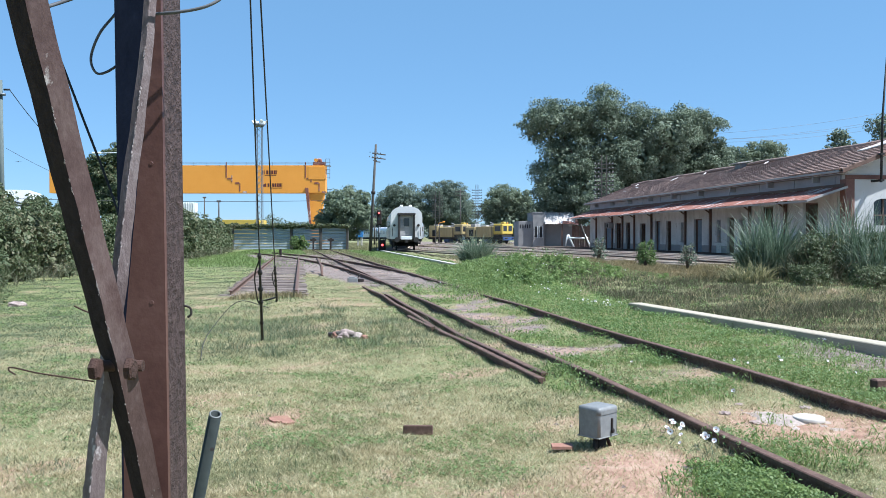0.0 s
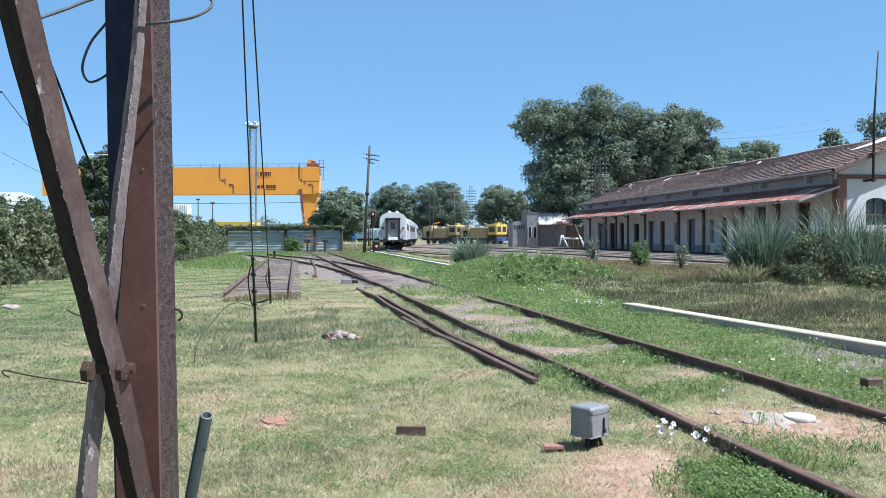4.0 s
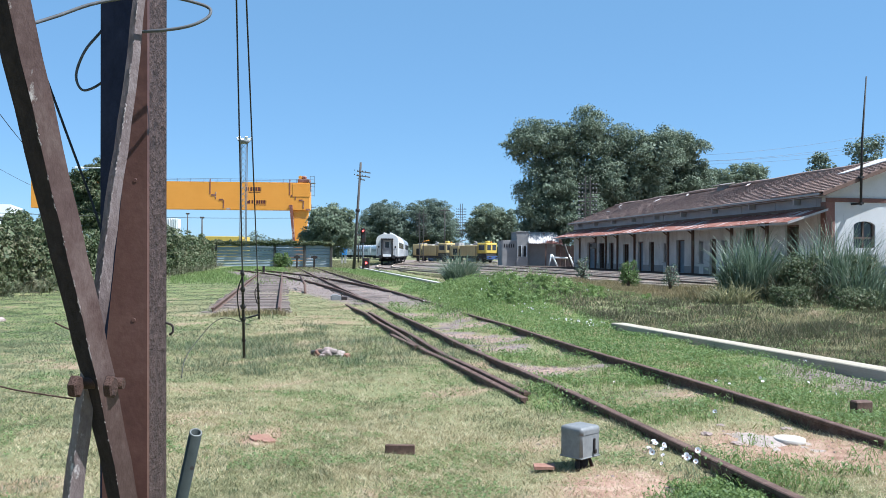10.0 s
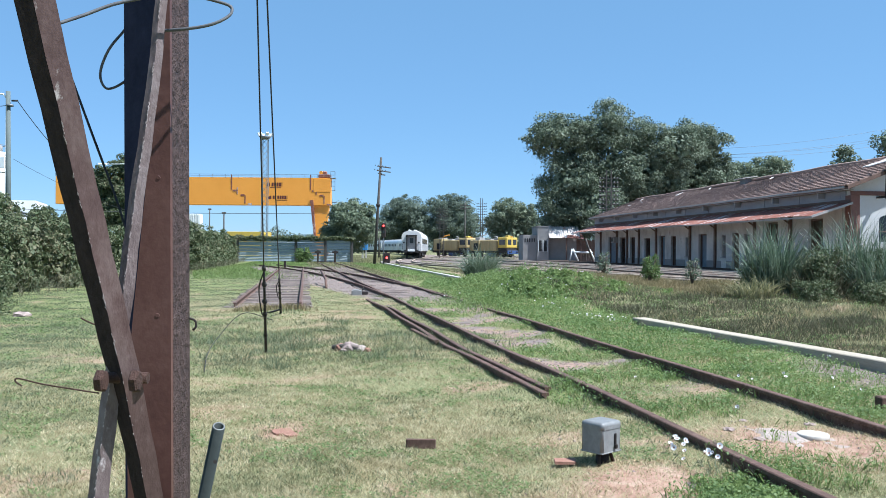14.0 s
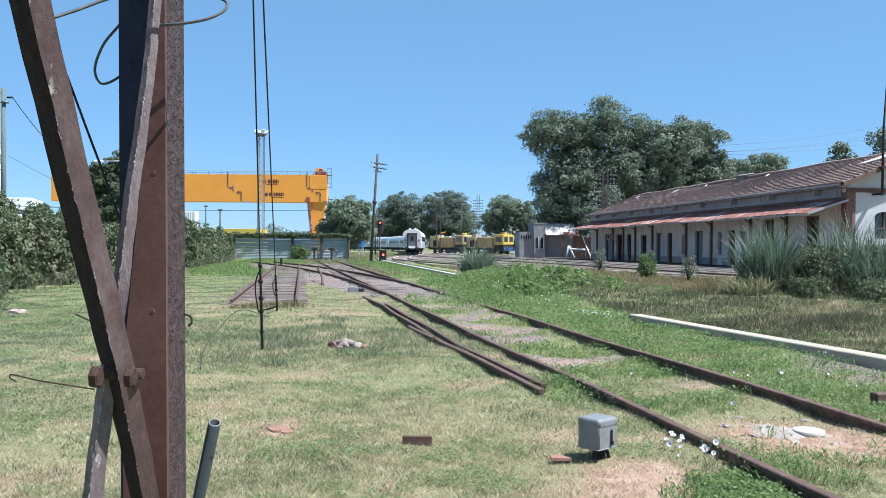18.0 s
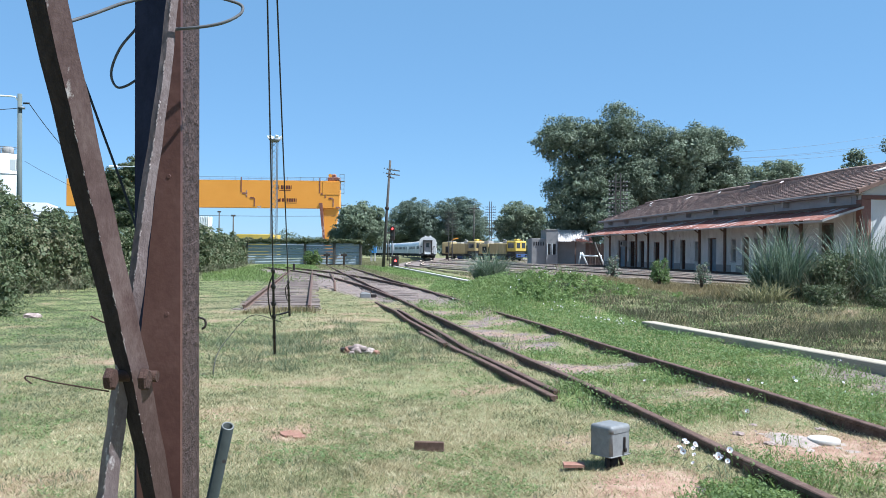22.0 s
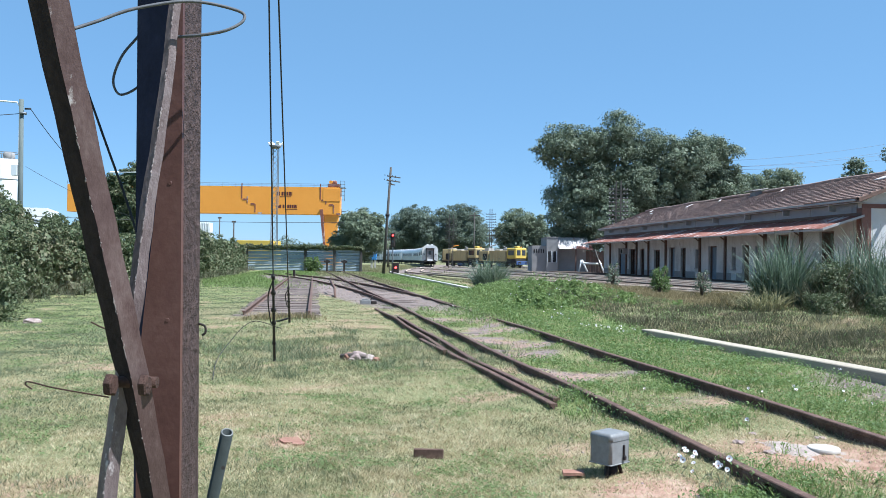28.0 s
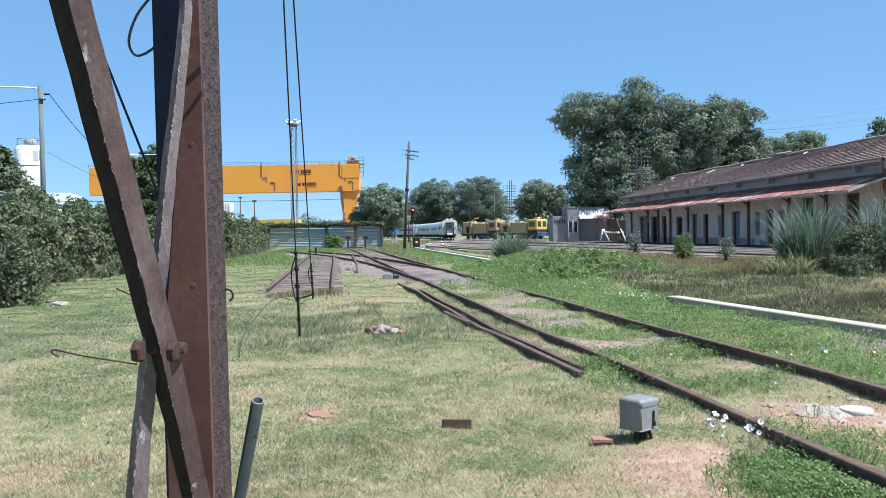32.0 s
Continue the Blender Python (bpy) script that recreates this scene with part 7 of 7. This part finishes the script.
def tufts():
    """Taller tufts and weeds scattered over the lawn."""
    rng = np.random.default_rng(64)
    c = []
    while len(c) < 330:
        x, y = field(1, 4.6, 24, lambda y: (-0.55 * y, 0.2 * y), rng, 0.9)
        rel = (x[0] - TRACK_X - TRACK_SLOPE * y[0])
        if rel < -1.0:
            c.append((x[0], y[0], 0.034))
    for _ in range(80):
        c.append((rng.normal(-1.6, 1.3), rng.normal(12.4, 1.2), 0.12))
    for _ in range(60):
        c.append((rng.normal(-4.2, 1.6), rng.normal(14.5, 1.6), 0.10))
    for k in range(150):
        y = rng.uniform(4.5, 26)
        c.append((centre_line(y) + rng.choice([-1, 1]) * 0.888 + rng.normal(0, 0.10) - 0.05, y, 0.06))
    pos, h = [], []
    for x, y, hh in c:
        n = int(rng.integers(14, 40))
        pos.append(np.stack([rng.normal(x, 0.05 + 0.004 * y, n), rng.normal(y, 0.06 + 0.004 * y, n)], 1))
        h.append(hh * rng.uniform(0.5, 1.4, n))
    pos, h = np.concatenate(pos), np.concatenate(h)
    q = needles(on_ground(pos[:, 0], pos[:, 1]), h, 0.004 + 0.0005 * pos[:, 1], rng, 0.9)
    tagged(part("lawn_tufts", soup("lawn_tufts", q, 3, TUFT), TUFT), "taller blue-green tufts in the lawn", "grass", kind="stuff")


def weeds():
    rng = np.random.default_rng(61)
    x, y = field(680000, 4.0, 48, lambda y: (0.0 * y - 1.5, 0.62 * y + 0.6), rng, 0.85)
    soil, grav, lush, p2 = cover(x, y)
    keep = (x > -1.0) & (rng.random(len(x)) < lush * 0.8 * (0.05 + 0.95 * np.maximum(p2, y < 5.6))) & (lush > 0.2)
    x, y, lush = x[keep], y[keep], lush[keep]
    k = rng.random(len(x)) < 0.62
    tall = 0.06 + 0.05 * patchy(x, y, 1.7, 3.0) + 0.45 * bump_at(x, y, 3.0, 29, 2.6, 6, 1) + 0.02 * bump_at(x, y, 1.8, 4.6, 0.5, 0.6, 1) + 0.16 * bump_at(x, y, 0.75, 21.0, 0.6, 2.8, 1)
    z = tall * rng.random(len(x)) ** 0.6
    pos = on_ground(x, y) + np.stack([0 * x, 0 * x, z], 1)
    up = np.tile([0, 0, 1.0], (len(x), 1))
    size = (0.0075 + 0.0010 * y)
    q = leaves_at(pos[k], up[k], size[k], rng, 0.5, 0.8)
    tagged(part("weed_leaves", soup("weed_leaves", q, 4, LEAF_WEED), LEAF_WEED), "lush green broadleaf weeds along the rails", "weeds", kind="stuff")
    j = ~k
    strip_blades("weed_grass", on_ground(x[j], y[j]), tall[j] * rng.uniform(0.45, 1.15, j.sum()), 0.0042 * (1 + y[j] / 10), rng, LEAF_LUSH, "bright green tufts of grass along the rails", 0.7)


def rank_weeds():
    """Bushy heads of tall weeds over the mound and its flanks."""
    rng = np.random.default_rng(69)
    lob = []
    for _ in range(170):
        x, y = rng.normal(2.8, 1.5), rng.uniform(22, 34)
        if (x - centre_line(y)) * 0.983 < 1.35:
            continue
        r_ = rng.uniform(0.14, 0.3)
        lob.append((x, y, float(height(x, y)) + rng.uniform(-0.05, 0.12) - 0.4 * max(0.0, r_ - 0.2), r_))
    q = lobes_cloud(lob, 60000, 0.034, rng, 0.9, 0.4, 10)
    tagged(part("rank_weeds", soup("rank_weeds", q, 4, LEAF_LUSH), LEAF_LUSH), "rank green weeds heaped over the mound", "weeds", kind="stuff")


def ground_ivy():
    """A dense mat of small bright leaves against the near rail."""
    rng = np.random.default_rng(67)
    x, y = rng.uniform(1.2, 2.4, 30000), rng.uniform(4.1, 6.0, 30000)
    edge = bump_at(x, y, 1.85, 4.75, 0.42, 0.62, 1) + 0.35 * (patchy(x, y, 4.0, 2.0) - 0.5)
    keep = (edge > 0.42) & (x < centre_line(y) - 0.87)
    x, y, edge = x[keep], y[keep], edge[keep]
    z = (0.015 + 0.085 * np.clip(edge - 0.3, 0, 1) * (0.5 + patchy(x, y, 7.0, 1.0))) * rng.random(len(x)) ** 0.5
    pos = on_ground(x, y) + np.stack([0 * x, 0 * x, z], 1)
    q = leaves_at(pos, np.tile([0, 0, 1.0], (len(x), 1)), 0.0105, rng, 0.65, 0.8)
    tagged(part("ground_ivy", soup("ground_ivy", q, 4, LEAF_LUSH), LEAF_LUSH), "dense mat of small bright green leaves", "weeds", kind="stuff")


def wild():
    rng = np.random.default_rng(62)
    x, y = field(560000, 8, 75, lambda y: (0.02 * y + 1.5, 0.62 * y + 1.0), rng, 0.8)
    rel = (x - TRACK_X - TRACK_SLOPE * y) * 0.983
    soil, grav, lush, p2 = cover(x, y)
    beam = x - (3.7 + (16.3 - y) * 0.245)
    keep = ((beam > 0.25) | (y > 16.4)) & (rel > 2.6) & (lush < 0.6) & (rng.random(len(x)) < 0.25 + 0.75 * p2) & (rng.random(len(x)) > 0.92 * grav)
    keep &= x < 17.3 - 0.127 * (y - 44)
    x, y = x[keep], y[keep]
    tone = patchy(x, y, 0.5, 8.0) * 0.7 + 0.3 * patchy(x, y, 2.1, 3.0) + rng.normal(0, 0.2, len(x))
    hump = 0.05 + 0.10 * patchy(x, y, 0.8, 6) * np.clip((y - 9) / 6, 0, 1)
    h = hump * rng.uniform(0.5, 1.5, len(x))
    w = 0.0026 * (1 + y / 12)
    pos = on_ground(x, y)
    a = tone < 0.78 - 0.30 * np.clip((y - 20) / 10, 0, 1)
    strip_blades("wild_grass", pos[a], h[a], w[a], rng, BLADE_WILD, "rough uncut olive grass beside the yard", 0.7)
    strip_blades("wild_grass", pos[~a], h[~a], w[~a], rng, BLADE_DRY, "dry straw-coloured uncut grass", 0.7)


def dry_weeds():
    """Tall brown and straw weeds in drifts between the mound and the yard."""
    rng = np.random.default_rng(68)
    c = [(6.3, 40.0, 0.75, 1.3), (7.0, 38.5, 0.6, 1.2), (5.2, 36.5, 0.55, 1.2), (9.2, 36.5, 0.45, 1.4), (11.2, 35.0, 0.5, 1.3), (8.2, 33.0, 0.4, 1.6), (12.4, 33.5, 0.55, 1.1), (7.6, 43.0, 0.6, 1.0), (8.6, 40.5, 0.5, 1.2), (7.2, 23.2, 0.45, 0.7), (7.5, 27.5, 0.3, 1.5), (10.5, 27.5, 0.35, 1.3), (-4.3, 19.2, 0.22, 0.55), (-3.6, 19.5, 0.2, 0.5)]
    pos, h = [], []
    for x, y, hh, r in c:
        n = int(1500 * r * r)
        p = np.stack([rng.normal(x, 0.55 * r, n), rng.normal(y, 0.7 * r, n)], 1)
        pos.append(p)
        h.append(0.6 * hh * rng.uniform(0.3, 1.0, n) * np.exp(-((p[:, 0] - x) / (1.1 * r)) ** 2))
    pos, h = np.concatenate(pos), np.concatenate(h) + 0.05
    strip_blades("dry_weeds", on_ground(pos[:, 0], pos[:, 1]), h, 0.006 + 0.0005 * pos[:, 1], rng, BLADE_RUST, "tall dry rust-brown weeds along the yard", 0.6)


def tussock(name, label, cx, cy, r, n, hh, seed, leaf, lean=0.35, wide=0.03, plume=0, ry=None):
    """A clump of long arching blades; each blade is four short pieces."""
    rng = np.random.default_rng(seed)
    t = thing(name, label, "reeds" if plume else "grass clump", Matrix.Translation((cx, cy, 0)))
    a, rad = rng.uniform(0, 2 * np.pi, n), np.sqrt(rng.random(n))
    x, y = cx + r * rad * np.cos(a), cy + (ry or r) * rad * np.sin(a)
    root = on_ground(x, y) - np.array([cx, cy, 0.03])
    h = hh * rng.uniform(0.45, 1.0, n) * (1.05 - 0.35 * rad ** 2)
    d = rng.uniform(0, 2 * np.pi, n)
    outward = np.stack([np.cos(a), np.sin(a), 0 * a], 1) * rad[:, None] * 0.6 + np.stack([np.cos(d), np.sin(d), 0 * d], 1) * 0.7
    reach = h * lean * rng.uniform(0.3, 1.6, n)
    side = np.stack([-np.sin(d), np.cos(d), 0 * d], 1) * (wide / 2)
    side = side + np.stack([np.cos(d), 0 * d, 0 * d], 1) * wide * 0.25
    K = 5
    quads = []
    prev = None
    for k in range(K):
        u = k / (K - 1)
        p = root + outward * (reach * u ** 2.2)[:, None]
        p[:, 2] += h * (u - 0.22 * u ** 3 * np.clip(reach / h, 0, 1.5))
        wd = side * (1 - 0.92 * u ** 1.6)
        if prev is not None:
            quads.append(np.stack([prev[0] - prev[1], prev[0] + prev[1], p + wd, p - wd], 1))
        prev = (p, wd)
    me = soup("foliage", np.concatenate(quads), 4, leaf)
    part("foliage", me, leaf, t)
    if plume:
        m = plume
        i = rng.choice(n, m, replace=False)
        tip = prev[0][i]
        pos = tip[:, None] + rng.normal(0, 1, (m, 16, 3)) * np.array([0.02, 0.02, 0.09])
        q = leaves_at(pos.reshape(-1, 3), np.tile([0, 0, 1.0], (m * 16, 1)), np.full(m * 16, 0.018), rng, 0.35)
        part("plumes", soup("plumes", q, 4, BLADE_DRY), BLADE_DRY, t, "pale feathery seed heads")["kind"] = "stuff"
    return t


def shrub(label, x, y, h, r, n, size, leaf, seed):
    rng = np.random.default_rng(seed)
    z = float(height(x, y))
    t = thing("shrub", label, "shrub", Matrix.Translation((x, y, z)))
    mb = MB()
    for k in range(7):
        a = k * 0.9
        mb.tube([(0, 0, -0.05), (0.2 * r * math.cos(a), 0.2 * r * math.sin(a), h * 0.4), (0.6 * r * math.cos(a), 0.6 * r * math.sin(a), h * 0.85)], [0.03, 0.02, 0.008], 5)
    part("stem", mb, M_BARK, t)
    lob = [(0.45 * r * math.cos(k * 2.1), 0.45 * r * math.sin(k * 2.1), h * (0.3 + 0.09 * k), r * (0.62 - 0.05 * k)) for k in range(7)]
    part("foliage", soup("foliage", lobes_cloud(lob, n, size, rng, 1.1, 0.4), 4, leaf), leaf, t)
    return t


lawn()
clover()
far_grass()
tufts()
weeds()
rank_weeds()
ground_ivy()
wild()
dry_weeds()
tussock("reed_clump", "tall green reeds with pale plumes beside the yard", 8.85, 23.0, 0.72, 620, 2.35, 71, REED, 0.4, 0.04, 7, 0.55)
tussock("reed_clump", "tall arching green reeds with pale plumes", 11.1, 23.0, 0.9, 620, 2.75, 72, REED, 0.45, 0.038, 16, 0.7)
tussock("reed_clump", "tall arching reeds at the end of the row", 12.2, 23.4, 0.6, 300, 2.4, 85, REED, 0.45, 0.034, 10, 0.6)
tussock("reed_clump", "lower tangle of reeds between the tall clumps", 9.9, 22.4, 0.9, 420, 1.25, 73, BLADE_WILD, 0.8, 0.04, 0, 0.6)
tussock("reed_clump", "yellowing reed skirt at the foot of the clump", 7.9, 21.9, 0.6, 320, 0.8, 74, BLADE, 0.8, 0.03, 0, 0.5)
tussock("pampas_clump", "blue-green pampas clump on the weedy mound", 1.5, 37.0, 0.66, 1150, 1.8, 75, REED, 0.66, 0.027)
shrub("dark tangled shrub among the reeds", 9.95, 22.6, 1.3, 0.9, 9000, 0.03, LEAF_BUSH, 76)
shrub("dark tangled shrub among the reeds", 11.6, 22.9, 1.3, 0.95, 9000, 0.03, LEAF_BUSH, 77)
tussock("reed_clump", "lower green reeds before the dark shrub", 11.3, 22.1, 0.75, 420, 1.75, 87, REED, 0.6, 0.045, 3, 0.4)
shrub("dark undergrowth at the foot of the reeds", 8.6, 23.3, 1.0, 0.7, 5000, 0.03, LEAF_BUSH, 86)
for _x, _y, _h, _r, _seed in ((11.9, 20.6, 0.5, 0.75, 88), (10.6, 20.9, 0.42, 0.7, 89), (9.2, 21.3, 0.4, 0.6, 90), (12.9, 21.5, 0.6, 0.8, 91)):
    shrub("low dark undergrowth before the reeds", _x, _y, _h, _r, 4200, 0.024, LEAF_BUSH, _seed)
shrub("small green shrub at the yard's edge", 8.6, 36.0, 1.35, 0.5, 3000, 0.03, LEAF_WEED, 78)
shrub("small leaning shrub at the yard's edge", 10.1, 35.0, 1.2, 0.42, 900, 0.028, LEAF_TREE, 79)
shrub("thin shrub by the yard track", 7.9, 43.0, 1.5, 0.45, 420, 0.05, LEAF_TREE, 80)
shrub("green bush in front of the sheet fence", -15.0, 87.5, 1.5, 1.0, 1800, 0.09, LEAF_WEED, 81)
shrub("dense dark bush in front of the hedge", -9.95, 17.3, 1.5, 1.0, 9000, 0.032, LEAF_BUSH, 82)


def flowers():
    """White trumpet flowers among the weeds, each with its five joined petals."""
    rng = random.Random(90)
    bm_v, bm_f = [], []
    n = 10
    for k in range(n):
        a = 2 * math.pi * k / n
        bm_v += [(0.008 * math.cos(a), 0.008 * math.sin(a), 0), (0.027 * math.cos(a), 0.027 * math.sin(a), 0.007 + 0.002 * (k % 2))]
    for k in range(n):
        l = (k + 1) % n
        bm_f.append((2 * k, 2 * k + 1, 2 * l + 1, 2 * l))
    me = MB().add(bm_v, bm_f, True).mesh("petals", M_PETAL)
    eye = MB().tube([(0, 0, -0.03), (0, 0, 0.002)], [0.003, 0.008], 8).mesh("throat", M_TERRA)
    spots = [(1.72, 5.55, 8, 0.12), (1.66, 5.85, 7, 0.11), (3.0, 9.0, 2, 0.2), (2.5, 7.3, 1, 0.1), (3.9, 9.4, 3, 0.4), (2.9, 17.5, 16, 0.45), (3.3, 16.7, 12, 0.25), (2.6, 20, 14, 0.9), (4.1, 8.7, 2, 0.3), (2.2, 24, 16, 1.4), (5.3, 10.6, 6, 0.4), (2.2, 9.2, 1, 0.2), (3.2, 27, 14, 1.6)]
    for x, y, m, r in spots:
        for _ in range(m):
            px, py = x + rng.gauss(0, r * 0.6), y + rng.gauss(0, r * 0.6)
            z = float(height(px, py)) + rng.uniform(0.04, 0.10) + float(bump_at(px, py, 3.0, 29, 2.6, 6, 0.35))
            s = rng.uniform(0.45, 0.78)
            f = thing("flower", "white trumpet flower among green weeds", "flower", pose(px, py, z, rng.uniform(20, 75), 0, rng.uniform(-60, 60)) @ Matrix.Scale(s, 4), "white flowers")
            part("petals", me, None, f)
            part("throat", eye, None, f)
            part("stem", MB().tube([(0, 0, -0.02), (0, 0.01, -0.1)], 0.002, 4), LEAF_WEED, f)


flowers()


# ---- sleepers and ballast ----
def sleepers():
    me = MB().box(-1.25, 1.25, -0.115, 0.115, -0.14, 0, 0.015).mesh("sleeper", M_SLEEPER)
    short = MB().box(-1.04, 1.04, -0.115, 0.115, -0.14, 0, 0.015).mesh("sleeper", M_SLEEPER)
    rng = random.Random(95)
    for y in np.arange(20.1, 59, 0.58):
        part("sleeper", short, None, old_track, m=pose(-4.24 - 0.168 * (y - 20) + rng.uniform(-0.04, 0.04), y, 0.035 + rng.uniform(-0.012, 0.012), 0, rng.uniform(-1, 1), 9.5 + rng.uniform(-1.5, 1.5)))
    for y in np.arange(3, 70, 0.62):
        if y < 22 and rng.random() < 0.8:
            continue
        part("sleeper", me, None, main_track, m=pose(centre_line(y), y, -0.005 + (0.02 if y > 24 else 0.0) + rng.uniform(-0.01, 0.01), 0, rng.uniform(-1, 1), 10.6 + rng.uniform(-2, 2)))


def ballast():
    rng = np.random.default_rng(96)
    x, y = field(70000, 4.5, 70, lambda y: (-0.35 * y - 1, 0.25 * y + 3.5), rng, 0.8)
    soil, grav, lush, p2 = cover(x, y)
    keep = rng.random(len(x)) < grav * 0.8 + soil * 0.03
    x, y = x[keep], y[keep]
    n = len(x)
    s = (rng.uniform(0.007, 0.019, n) * (1 + y / 20))[:, None, None]
    base = np.array([[1, 0, 0], [-0.4, 0.9, 0], [-0.5, -0.8, 0.1], [0.1, 0.05, 0.5]])
    fs = np.array([[0, 1, 3], [1, 2, 3], [2, 0, 3]])
    rot = rng.uniform(0, 2 * np.pi, n)
    c, sn = np.cos(rot), np.sin(rot)
    v = base[None] * s * rng.uniform(0.7, 1.3, (n, 4, 1))
    v = np.stack([v[..., 0] * c[:, None] - v[..., 1] * sn[:, None], v[..., 0] * sn[:, None] + v[..., 1] * c[:, None], v[..., 2]], -1) + on_ground(x, y)[:, None]
    tri = v[:, fs].reshape(-1, 3)
    tagged(part("ballast", soup("ballast", tri, 3, M_STONE), M_STONE), "loose pinkish-grey ballast stones", "gravel", kind="stuff")


sleepers()
ballast()


# ---- what moves ----
def along(line, s):
    """The place s metres along a line."""
    for a, b in zip(line, line[1:]):
        d = (b - a).length
        if s <= d or b is line[-1]:
            return a.lerp(b, s / d)
        s -= d


def motions():
    line = YARD[0]
    start, k = 0.0, 0
    while line[k + 1].y < 72.0:
        start += (line[k + 1] - line[k]).length
        k += 1
    start += 72.0 - line[k].y
    for n, c in enumerate(COACHES):
        rows = []
        for k in range(33):
            t = 1.0 * k
            s = start + 5.5 + 3.75 * t - 0.031 * t * t + n * 24.5
            a, b = along(line, s + 3.2), along(line, s + 20.4)
            d = (b - a).normalized()
            o = a - d * 3.2
            rows.append((t, pose(o.x, o.y, 0.15, 0, 0, math.degrees(math.atan2(-d.x, d.y)))))
        walk(c, rows)
    flights = [
        [(0, -60, 120, 12), (16.0, -15, 70, 6.4), (17.0, -3.0, 52, 5.2), (17.6, 4.5, 42, 5.2), (18.3, 9.0, 26, 5.0), (18.4, 9.1, 23, 4.9), (18.5, 8.6, 18.3, 4.5), (18.7, 9.6, 12, 3.6), (32, 60, -80, 12)],
        [(0, -90, 250, 16), (18.5, -25.5, 90, 9.6), (19.0, -21.5, 83, 10.9), (19.6, -12.6, 70, 11.8), (20.0, -7.3, 60, 11.8), (20.4, -3.6, 48, 12.6), (20.6, -2.2, 42, 12.8), (20.9, -0.6, 34, 12.6), (32, 20, -180, 22)],
    ]
    for (b, wings), path in zip(BIRDS, flights):
        rows = []
        for k, (t, x, y, z) in enumerate(path):
            p, q = path[max(k - 1, 0)], path[min(k + 1, len(path) - 1)]
            rows.append((t, pose(x, y, z, 0, 0, math.degrees(math.atan2(-(q[1] - p[1]), q[2] - p[2])))))
        walk(b, rows)
        for k, w in wings:
            o = w.matrix_basis.translation.copy()
            beat = [(0.0, 0.0), (16.0, 0.0)] + [(16.1 + 0.1 * i, 38 * math.sin(i * 1.35)) for i in range(50)] + [(21.2, 0.0), (32.0, 0.0)]
            walk(w, [(t, pose(o.x, o.y, o.z, 0, -k * a, 0)) for t, a in beat])


motions()
